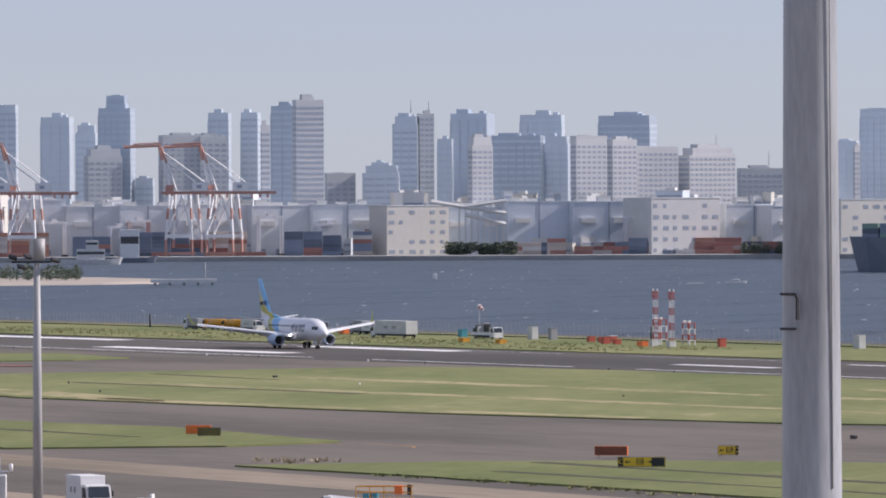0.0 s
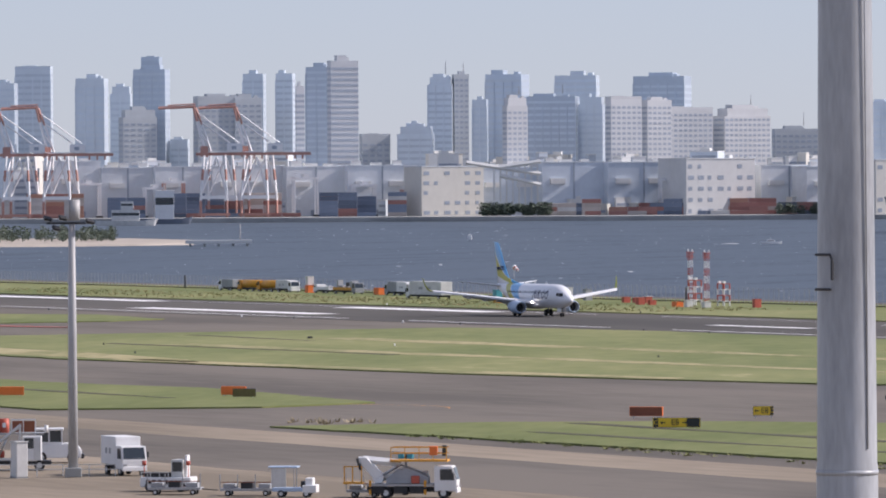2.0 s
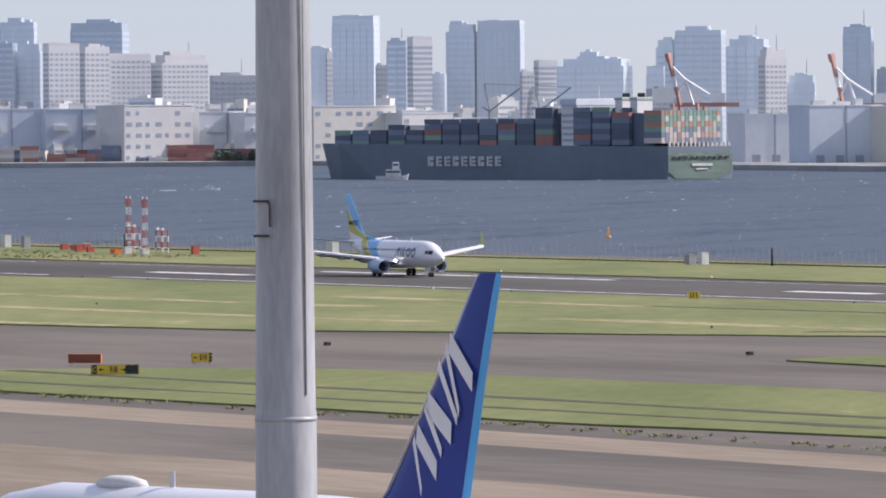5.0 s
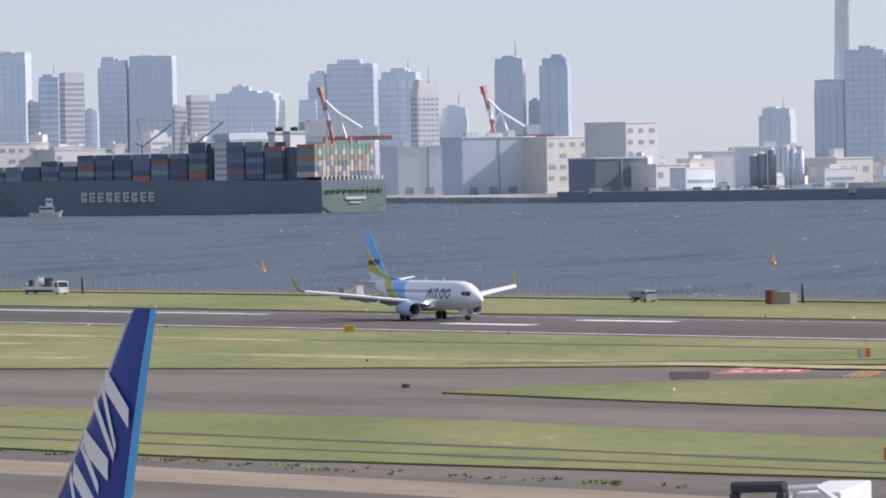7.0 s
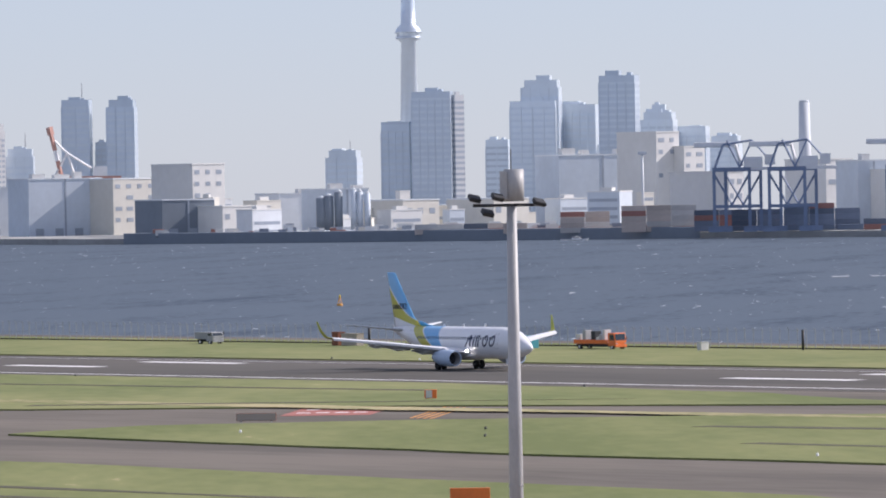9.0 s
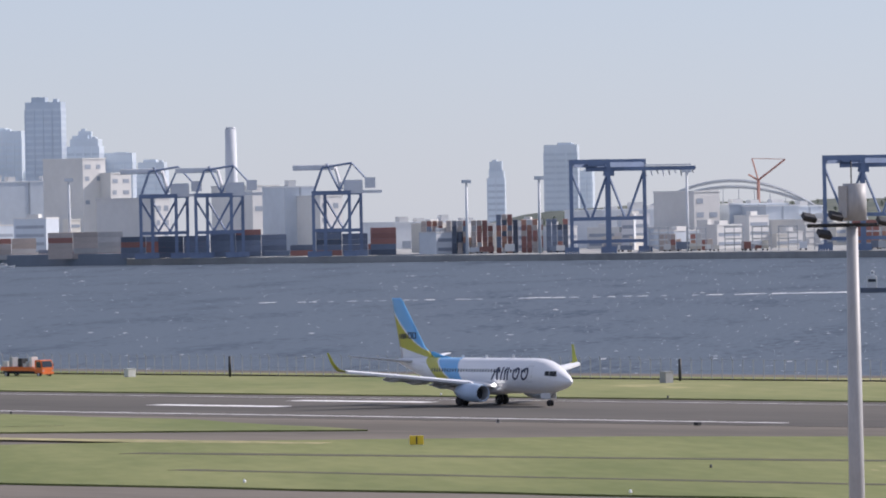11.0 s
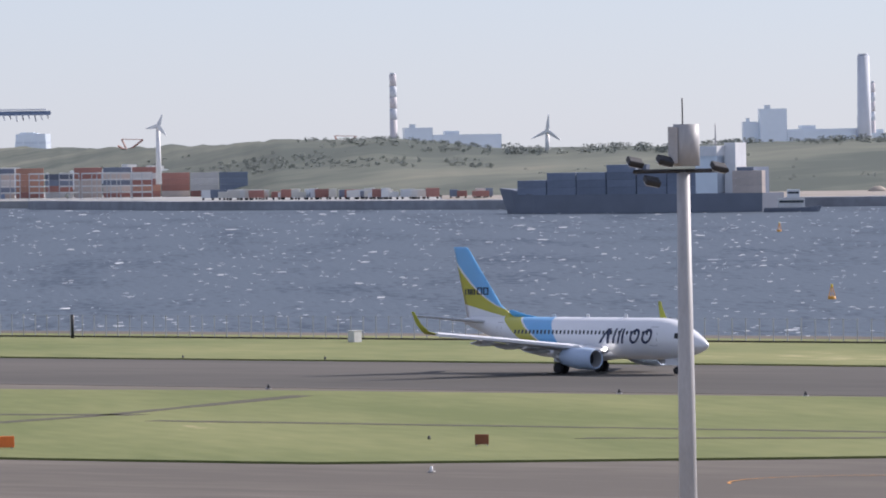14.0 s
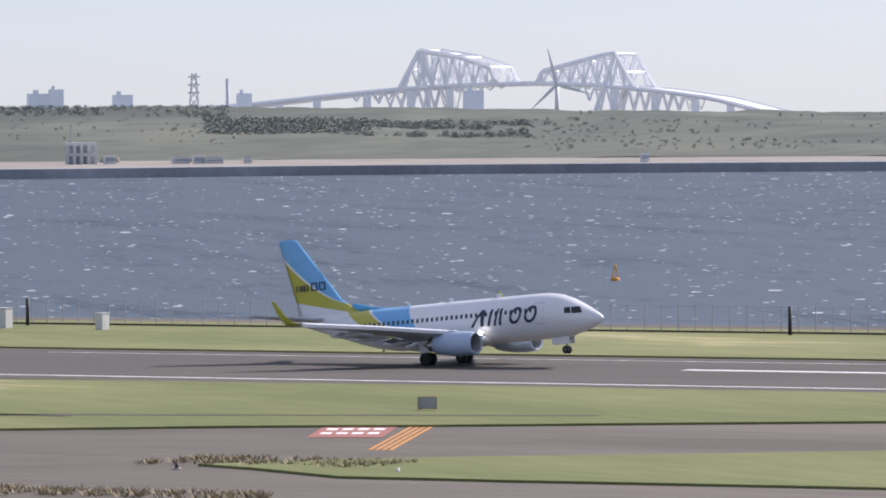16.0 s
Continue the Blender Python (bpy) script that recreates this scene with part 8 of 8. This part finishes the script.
def airfield():
    M["fence"] = mat("pale_fence_steel", (0.33, 0.34, 0.35), 0.7, 0.5, 0.2)
    fence()
    mast_red(-1217.6, 653.2, 10.0), mast_red(-1204.3, 649.6, 10.0)
    lattice_box(-1205, 646, 3.0, 5.0), lattice_box(-1197, 648, 2.6, 4.4)
    windsock()
    rf = "vehicles parked along the perimeter fence"
    truck("parked_truck", pose(-1441, FY, 0), "parked white truck with a grey box body", 7.6, 2.6, M["grey"], M["white"], -1, group=rf)
    truck("tanker_truck", pose(-1431, FY, 0), "parked amber tanker truck", 9.2, 2.9, M["amber"], M["amber"], -1, kind="tank", group=rf)
    truck("tanker_truck", pose(-1421, FY, 0), "parked amber tanker truck", 9.0, 2.9, M["amber"], M["amber"], -1, kind="tank", group=rf)
    truck("parked_truck", pose(-1411, FY, 0), "parked truck with grey tilt body and white cab", 8.0, 2.7, M["offwhite"], M["white"], 1, group=rf)
    truck("flatbed_truck", pose(-1392, FY, 0), "parked white flatbed truck", 8.0, 2.0, M["white"], M["white"], -1, kind="flat", group=rf)
    truck("flatbed_truck", pose(-1382, FY, 0), "parked dark flatbed truck with loose equipment", 11.0, 3.2, M["amber"], M["grey"], 1, kind="flat", group=rf)
    truck("parked_truck", pose(-1357, FY, 0), "parked grey box truck", 6.0, 3.0, M["grey"], M["grey"], -1, group=rf)
    truck("parked_truck", pose(-1351, FY, 0), "parked white box truck with a dark windscreen", 6.4, 2.9, M["white"], M["white"], 1, group=rf)
    truck("box_truck", pose(-1320, 642, 0), "parked truck with a pale windowed box body", 16.5, 3.6, M["offwhite"], M["white"], -1, w=2.6, group=rf)
    truck("flatbed_truck", pose(-1298, FY, 0), "parked white pickup truck", 6.3, 2.2, M["white"], M["white"], -1, kind="flat", group=rf)
    truck("flatbed_truck", pose(-1290, 650, 0), "parked white flatbed truck with a tilted panel", 10.0, 3.5, M["white"], M["white"], 1, kind="flat", group=rf)
    cg = "equipment cabinets by the fence"
    for x, y, w, h, m, lab in ((-1398, 656, 1.4, 3.6, "offwhite", "tall pale cabinet beside the fence"), (-1396, 655, 2.0, 2.0, "orange", "orange equipment cabinet beside the fence"), (-1362, 655, 3.0, 1.8, "orange", "orange equipment box beside the fence"), (-1275, 655, 2.0, 2.6, "offwhite", "white upright panel cabinet beside the fence"), (-1268, 656, 1.4, 2.4, "grey", "grey portable cabin beside the fence"), (-1308, 656, 2.0, 2.0, "teal", "small teal cabinet beside the fence"),
                               (-1240, 650, 1.3, 1.4, "red", "red equipment cabinet beside the fence"), (-1235.5, 650, 1.3, 1.3, "red", "red equipment cabinet beside the fence"), (-1231, 650, 1.5, 1.7, "red", "red equipment cabinet with a white cap"), (-1219, 642, 1.6, 1.7, "red", "red equipment cabinet by the masts"), (-1214, 642, 1.2, 1.2, "red", "red equipment cabinet by the masts"), (-1176, 644, 1.2, 2.0, "red", "red equipment cabinet beside the fence"), (-1193, 636, 2.6, 1.2, "orange", "orange equipment box in the grass"), (-1190, 637, 1.2, 1.4, "offwhite", "pale equipment box in the grass"), (-1183, 637, 1.2, 1.2, "offwhite", "pale equipment box in the grass"),
                               (-1256, 630, 2.2, 0.9, "amber", "small orange guidance box in the grass"), (-1236, 628, 2.0, 0.9, "amber", "small orange guidance box in the grass"),
                               (-1146, 656, 2.2, 2.6, "offwhite", "white cabinet beside the fence"), (-1024, 656, 1.6, 1.8, "grey", "grey cabinet beside the fence"), (-1021, 657, 1.0, 2.2, "offwhite", "pale narrow cabinet beside the fence"), (-900, 655, 1.6, 2.2, "brown", "brown crate beside the fence"), (-897.5, 655, 4.0, 2.0, "sand", "tan crates beside the fence"), (-859, 654, 2.8, 2.3, "teal", "teal water tank beside the fence"), (-852.5, 654, 5.6, 2.3, "teal", "teal water tank beside the fence"),
                               (-810, 655, 1.0, 1.3, "offwhite", "small pale cabinet beside the fence"), (-693.5, 652, 1.2, 1.6, "grey", "small grey equipment stand"), (-554, 654, 1.0, 1.5, "offwhite", "small pale cabinet beside the fence"), (-441.5, 652, 0.9, 2.0, "teal_light", "green portable toilet with a white roof"), (-431.5, 651, 4.0, 1.8, "grey", "low grey open-fronted shed beside the fence"), (-428, 650.5, 1.8, 1.9, "grey", "grey shed end beside the fence"), (-425.5, 651, 3.0, 2.3, "grey", "grey cabin with a pale door"), (-422.4, 650.8, 1.5, 2.3, "offwhite", "pale cabin end beside the shed"), (-409, 650, 0.9, 1.9, "offwhite", "pale slim equipment post"), (-434, 651, 1.4, 1.2, "grey", "grey low box beside the shed")):
        w, h = (w * 0.8, h * 0.85) if m in ("red", "orange", "teal") else (w, h)
        cabinet(x, y, w, h, M["teal"] if m == "teal_light" else M[m], lab, 1.4, cg, M["white"] if "white" in lab and m in ("red", "teal_light") else None)
    truck("parked_truck", pose(-1129, FY, 0), "parked orange and white utility truck", 13.0, 3.2, M["white"], M["white"], 1, kind="flat", group=rf)
    truck("parked_van", pose(-937, FY, 0), "parked pale van beside the fence", 5.0, 2.0, M["grey"], M["grey"], 1, group=rf)
    truck("parked_truck", pose(-839, FY, 0), "parked orange work machine with a raised arm", 10.0, 3.0, M["orange"], M["orange"], 1, kind="flat", group=rf)
    for x, lab, rf_ in ((-467, "pale baggage tractor parked beside the fence", False), (-462.5, "tan baggage tractor parked beside the fence", False), (-458.5, "pale tow tractor parked beside the fence", False), (-450.9, "white roofed cart parked beside the fence", True), (-447.2, "white roofed cart parked beside the fence", True), (-444.8, "tan roofed cart parked beside the fence", True), (-439.5, "grey cart parked beside the fence", False), (-436, "grey cart parked beside the fence", False)):
        tow_cart(x, 652, lab, rf_, 5)
    truck("tanker_truck", pose(-457, 652.5, 0), "small white tank truck beside the fence", 5.0, 2.6, M["white"], M["offwhite"], 1, kind="tank", group=rf)
    # guidance signs
    y_, bk = M["yellow"], M["black"]
    sign_board(-651, 344, 3.5, 0.95, M["brown"], "dark red-brown back of a wide taxiway sign", -20, side=M["orange"])
    s = sign_board(-645.7, 354.8, 2.1, 0.95, y_, "yellow taxiway sign with an arrow and black lettering", 27, side=bk, text=[("E8", 0.15, 0.8, bk), ("C", 0.86, 0.62, y_)], cells=[(0.84, 0.98, bk)])
    arrow(s, -0.6, 0.75, 0.5, -1)
    s = sign_board(-620, 331, 4.7, 0.95, y_, "long yellow taxiway sign with arrows and a black panel", 27, side=bk, text=[("E8", -0.15, 0.8, bk), ("C", -2.02, 0.62, y_)], cells=[(0.02, 0.12, bk), (0.71, 0.98, bk)])
    arrow(s, -1.3, 0.75, 0.55, -1), arrow(s, 0.75, 0.75, 0.55, 1)
    sign_board(-742.7, 339.4, 2.9, 0.95, M["orange"], "orange-red taxiway sign board", -15)
    sign_board(-735.6, 337.5, 2.6, 0.9, M["olive"], "dark olive taxiway sign board", 25, side=M["black"])
    sign_board(-757.5, 317.7, 3.9, 0.95, M["orange"], "wide orange taxiway sign board", 25)
    sign_board(-826, 530.7, 1.6, 0.9, y_, "small yellow runway exit sign with unreadable lettering", 30, cells=[(0.2, 0.28, bk), (0.42, 0.5, bk), (0.68, 0.76, bk)])
    sign_board(-617, 439, 4.2, 0.8, M["sand"], "tan back of a wide taxiway sign", 10, side=M["brown"])
    sign_board(-661, 495, 1.4, 1.0, M["orange"], "orange sign board with a pale face", 35, cells=[(0.1, 0.6, M["offwhite"])])
    sign_board(-443.8, 336, 3.1, 1.05, M["orange"], "wide orange taxiway sign board", 25)
    sign_board(-545.4, 478.9, 1.4, 0.9, y_, "small yellow taxiway sign with a black divider", 35, cells=[(0.45, 0.55, bk)])
    sign_board(-394, 422.2, 1.6, 0.9, M["orange"], "small orange taxiway sign board", 40)
    sign_board(-359, 440, 1.1, 0.8, M["brown"], "small brown sign back in the grass", 30)
    sign_board(-345.2, 520, 1.15, 0.85, y_, "small yellow sign with pale side", 40, side=bk)
    sign_board(-279, 492.5, 1.5, 0.95, M["grey"], "grey-green sign back in the grass", 45, side=M["brown"])
    # holding position paint
    for name, c, ux, uy in (("a", (-268.1, 462), (0.42, 0.91), (0.91, -0.42)), ("b", (-640, 468), (-0.75, 0.66), (0.66, 0.75))):
        ob = thing("holding_position_paint", Matrix.Identity(4), "red painted runway holding position panel with white bars", "surface marking", kind="structure")
        rx, ry = (2.8, 9.2) if name == "a" else (5.0, 15.0)
        u = (-1, 0) if name == "a" else (-0.05, 0)
        cx, cy = c
        ang = 0 if name == "a" else 42
        part("red_panel", B(-rx, rx, -ry, ry, 0, 0.012), M["red_mark"], ob).matrix_basis = pose(cx - (0 if name == "a" else 2), cy, 0, 0, 0, 26 if name == "a" else 48)
        for k in (-0.45, 0.25):
            for q in range(4):
                part("white_bar", B(-rx * 0.8 + q * rx * 0.42, -rx * 0.8 + q * rx * 0.42 + rx * 0.3, ry * k, ry * k + ry * (0.3 if name == "a" else 0.12), 0.012, 0.02), M["white_line"], ob).matrix_basis = pose(cx - (0 if name == "a" else 2), cy, 0, 0, 0, 26 if name == "a" else 48)
    for k in range(4):
        for (xa, ya), (xb, yb) in (((-253.2 + k * 0.55, 438.6), (-269.9 + k * 0.55, 474.8)), ((-614 + k * 1.2, 457), (-641 + k * 1.2, 482))):
            d = Vector((xb - xa, yb - ya, 0))
            tagged(link("holding_line", B(0, d.length, -0.14, 0.14, 0, 0.012), M["orange_line"]), "orange painted holding line across the taxiway", "surface marking", "holding lines", "structure").matrix_basis = pose(xa, ya, 0, 0, 0, math.degrees(math.atan2(d.y, d.x)))
    rough_sheet("faded_paint", [(-1140, 463), (-1106, 472), (-1104, 476), (-1140, 470)], 0.09, M["red_mark"], "faded pink-red paint beside the runway", "surface marking", 4, 0.5, 0.02, 71)
    for i, (cx, cy, r, a0, a1) in enumerate(((-372, 372, 9, 20, 120), (-300, 408, 8, 90, 230), (-700, 330, 14, 60, 150))):
        ob = thing("taxi_curve_line", pose(cx, cy, 0), "faint orange curved taxi guide line", "surface marking", "taxi guide lines", "structure")
        bm = bmesh.new()
        loft(bm, [[(math.cos(radians(a)) * q, math.sin(radians(a)) * q, 0.008) for q in (r, r + 0.25)] for a in range(a0, a1, 6)], close=False, caps=False)
        part("line", bm, M["orange_line"], ob)
    # dry tufts
    tufts("dry_tufts", -258, -240, 415, 424, 150, 0.38, 1, "dry tan grass tufts at the taxiway edge")
    tufts("dry_tufts", -664, -654, 308, 315, 16, 0.5, 2, "dry tan grass tufts at the taxiway edge")
    tufts("dry_tufts", -250, -228, 380, 386, 130, 0.4, 3, "dry tan grass tufts at the taxiway edge")
    tufts("dry_tufts", -1500, -1150, 606, 640, 900, 0.5, 4, "rough dry grass tufts below the fence", M["straw"])
    tufts("grass_tufts", -620, -250, 301, 305, 240, 0.26, 6, "low grass tufts along the apron edge", M["grass_dry"])
    rnd = random.Random(12)
    for i in range(46):                                        # edge lamps
        x, y = rnd.choice(((-1300 + i * 22, 535.5), (-1000 + i * 17, 400 + rnd.uniform(-8, 60)), (-1250 + i * 21, 604)))
        ob = thing("edge_light", pose(x, y, 0), "small dark airfield edge light stub", "edge light", "airfield edge lights")
        part("stub", T((0, 0, 0), (0, 0, 0.45), 0.16, 0.1, 8), M["black"] if i % 3 else M["white"], ob)
        part("base", T((0, 0, 0), (0, 0, 0.08), 0.3, n=8), M["metal"], ob)
    for x, y in ((-563.5, 535.3), (-343.5, 502), (-630.5, 412), (-690, 395), (-1000, 470)):
        ob = thing("dark_marker", pose(x, y, 0), "low dark marker box in the grass edge", "marker", "dark markers")
        part("box", B(-0.35, 0.35, -0.3, 0.3, 0.05, 0.45, bevel=0.05), M["black"], ob)
    # apron vehicles
    lift_truck()
    light_cart()
    tow_cart(-508.2, 235.5, "pale blue apron cart with a flat roof", True)
    dolly(-512.5, 233, "long grey cargo dolly with a rail", 3)
    dolly(-517.5, 229, "long grey cargo dolly with a rail", 3)
    dolly(-504.6, 240.2, "low dark cargo dolly", 2)
    belt_loader(-523.5, 231.0, 50)
    truck("box_truck", pose(-557.0, 242.2, 0, 0, 0, -6), "white box truck parked on the apron", 6.0, 3.25, M["white"], M["white"], 1, w=2.2)
    high_loader()
    W["tug"] = tow_tug()
    cabinet(-553.6, 232.5, 1.3, 3.0, M["offwhite"], "pale tall switch cabinet beside the mast", 1.0)
    ob = thing("guard_rail", pose(-557, 231.5, 0, 0, 0, 62), "low white pipe guard rail round the mast", "railing")
    for k in range(6):
        part("post", B(k * 2.2, k * 2.2 + 0.08, 0, 0.08, 0, 1.0), M["offwhite"], ob)
    for z in (0.55, 0.95):
        part("rail", B(0, 11.1, 0.01, 0.07, z, z + 0.07), M["offwhite"], ob)
    parked_jet()
    boarding_bridge()


# ---- boats ----
def boat(name, m, label, L, hullm, h, cabin, group="", barge=False):
    ob = thing(name, m, label, "boat", group)
    bm = bmesh.new()
    w = L * 0.22 if L < 40 else 11
    loft(bm, [[(x, -w / 2 * k, h * s), (x - f, -w / 2 * k * 0.8, -0.5), (x - f, w / 2 * k * 0.8, -0.5), (x, w / 2 * k, h * s)] for x, k, s, f in ((-L / 2, 0.9, 1, 0), (0, 1, 0.85, 0), (L * 0.3, 0.9, 1, 0.2), (L * 0.45, 0.45, 1.25, L * 0.03), (L / 2, 0.08, 1.45, L * 0.06))], smooth=False)
    bmesh.ops.recalc_face_normals(bm, faces=bm.faces)
    part("hull", bm, hullm, ob)
    for x0, x1, z0, z1, mm in cabin:
        part("cabin", B(x0 * L, x1 * L, -w * 0.3, w * 0.3, h * z0, h * z1, bevel=0.1), mm, ob)
        part("cabin_window", B(x0 * L + 0.3, x1 * L - 0.3, -w * 0.3 - 0.05, -w * 0.3, h * (z0 + (z1 - z0) * 0.5), h * (z0 + (z1 - z0) * 0.75)), M["glass"], ob)
    x0 = (cabin[0][0] + cabin[0][1]) / 2 * L
    part("mast", T((x0, 0, h * cabin[0][3]), (x0, 0, h * cabin[0][3] + h * 1.2), 0.12 + L * 0.002, 0.06, 6), M["offwhite"], ob)
    return ob


def wake(az, d, length, wide, side, label):
    rnd, bm = random.Random(int(az * 100)), bmesh.new()
    for k in range(int(length / 3)):
        if rnd.random() < 0.3:
            continue
        u = k * 3 + rnd.uniform(-1, 1)
        c = Vector((side * u, rnd.uniform(-wide, wide), 0.1))
        s = rnd.uniform(0.8, 1.9) * (1 - 0.5 * u / length)
        bm.faces.new([bm.verts.new(c + Vector(v)) for v in ((-s * 1.6, -s * 0.7, 0), (s, -s * 0.8, 0.02), (s * 1.5, s * 0.7, 0.16 * s), (-s, s * 0.8, 0.12 * s))])
    o = link("wake", bm, M["foam"])
    o.matrix_basis = polar(az, d, -3.95)
    return tagged(o, label, "sea foam", kind="stuff")


def buoy(az, d):
    ob = thing("buoy", polar(az, d, -4), "yellow navigation buoy with a lattice top", "buoy", "navigation buoys")
    ob.matrix_basis = ob.matrix_basis @ Matrix.Scale(0.72, 4)
    part("float", T((0, 0, -0.3), (0, 0, 0.7), 1.0, 0.9, 12), M["amber"], ob)
    bm = bmesh.new()
    for a in range(4):
        bar(bm, (math.cos(a * 1.57) * 0.7, math.sin(a * 1.57) * 0.7, 0.7), (math.cos(a * 1.57) * 0.2, math.sin(a * 1.57) * 0.2, 2.8), 0.14)
    part("tower", bm, M["amber"], ob)
    part("lantern", T((0, 0, 2.8), (0, 0, 3.5), 0.28, n=8), M["yellow"], ob)


def boats():
    wh, off = M["white"], M["offwhite"]
    W["ferry"] = boat("ferry", polar(26.76, 4600, -4), "small white ferry on the bay", 13, wh, 1.6, [(-0.3, 0.25, 0.9, 2.6, wh), (-0.1, 0.2, 2.6, 3.6, wh)], "boats on the bay")
    W["speed"] = boat("speedboat", polar(28.86, 2990, -4), "white speedboat throwing up spray", 9, wh, 0.9, [(-0.2, 0.15, 0.9, 1.9, wh)], "boats on the bay")
    wake(28.82, 2992, 24, 1.0, -1, "white spray and wake behind the speedboat")
    W["barge"] = boat("barge", polar(45.2, 2065, -4), "low dark cargo boat heading out with a white bow wave", 24, M["hull_blue"], 1.5, [(-0.42, -0.3, 0.9, 3.2, off), (-0.38, -0.33, 3.2, 4.2, wh)], "boats on the bay")
    bm, rnd = bmesh.new(), random.Random(3)
    for k in range(22):
        c, q = Vector((12.5 - k * 0.5, -1.6 - k * 0.12 + rnd.uniform(-0.4, 0.4), 0.1)), rnd.uniform(0.4, 1.0)
        bm.faces.new([bm.verts.new(c + Vector(v) * q) for v in ((-1, -0.4, 0), (0.8, -0.5, 0), (1, 0.3, 0.7), (-0.7, 0.4, 0.5))])
    part("bow_wave", bm, M["foam"], W["barge"], "white bow wave")
    wake(44.8, 2065, 190, 1.2, -1, "long thin white wake behind the barge")
    W["coaster"] = boat("coaster", polar(55.94, 2350, -4), "small grey coaster with a white wheelhouse", 30, M["hull_blue"], 1.7, [(0.18, 0.40, 0.9, 3.4, off), (0.22, 0.36, 3.4, 4.8, wh)], "boats on the bay")
    wake(56.5, 2352, 36, 1.5, 1, "white bow wave of the coaster")
    W["launch"] = boat("launch", polar(56.0, 1775, -4), "small dark work launch", 9.2, M["black"], 0.7, [(0.1, 0.3, 0.9, 2.0, wh)], "boats on the bay")
    boat("tugboat", polar(30.32, 3440, -4), "grey tugboat beside the container ship", 16, off, 2.2, [(-0.2, 0.25, 0.9, 2.4, off), (0.0, 0.2, 2.4, 4.0, wh)], "boats on the bay")
    boat("tugboat", polar(53.3, 2462, -4), "pale tugboat at the stern of the coastal ship", 20, M["hull_blue"], 1.6, [(-0.25, 0.2, 0.9, 3.0, off), (-0.1, 0.12, 3.0, 4.8, wh)], "boats on the bay")
    boat("patrol_ship", polar(23.72, 4350, -4), "pale patrol ship moored before the container quay", 38, off, 3.2, [(-0.25, 0.2, 0.9, 3.0, off), (-0.1, 0.1, 3.0, 4.6, off)], "boats on the bay")
    boat("harbour_ship", polar(24.03, 4500, -4), "small dark ship with a tall white bridge", 34, M["hull_blue"], 3.4, [(-0.2, 0.15, 0.9, 6.2, wh)], "boats on the bay")
    boat("workboat", polar(38.0, 3480, -4), "low white workboat near the quay", 14, wh, 0.9, [(-0.1, 0.2, 0.9, 2.2, wh)], "boats on the bay")
    for az, d in ((32.04, 1745), (36.116, 1725), (46.626, 1364), (53.6, 1208), (61.974, 1118), (53.19, 2002)):
        buoy(az, d)
    ob = thing("marker_float", polar(26.455, 3260, -4), "white floating marker box", "buoy")
    part("float", B(-0.9, 0.9, -0.9, 0.9, -0.3, 2.4, bevel=0.2), M["white"], ob)
    part("mast", T((0, 0, 2.4), (0, 0, 3.6), 0.12, n=6), M["grey"], ob)


# ---- build ----
sea_material()
ground_all()
whitecaps()
hill("hill", HILL, 850, M["hill"], "long low grass and scrub covered hill across the bay", 3)
city()
low_city()
harbour()
masts()
airfield()
boats()
SIZE, YAW = 1.06, -4.2
PLANE = airliner()
PLANE.scale = (SIZE, SIZE, SIZE)


def motions():
    rows = []
    for k in range(33):
        t = k * 0.5
        nose = 580 / 573 * (-1200.53 + 39.1466 * t + 1.8399 * t ** 2 - 0.084012 * t ** 3 + 0.0020955 * t ** 4)
        pitch = 0.0 if t < 14.7 else 5.2 * ((t - 14.7) / 1.3) ** 1.25
        reach = 12.6 * SIZE * math.cos(radians(pitch))
        rows.append((t, pose(nose - reach * math.cos(radians(YAW)), 580 - reach * math.sin(radians(YAW)), 0, 0, -pitch, YAW)))
    walk(PLANE, rows)
    for key, d, points in (("tug", 632, ((0, 22.80), (1, 22.97), (2, 23.15), (3, 23.34), (5, 23.70), (7, 23.95), (16, 23.95))), ("ferry", 4600, ((0, 26.763), (3.5, 26.888), (8, 27.03), (16, 27.28))), ("barge", 2065, ((0, 43.75), (11, 45.18), (13.5, 45.50), (16, 45.82))), ("coaster", 2350, ((0, 56.4), (15, 55.94), (16, 55.91))), ("launch", 1775, ((0, 56.2), (15, 56.0), (16, 55.99)))):
        turn = 180 if key in ("coaster",) else 0
        walk(W[key], [(t, polar(a, d, 0 if key == "tug" else -4, turn)) for t, a in points])


motions()
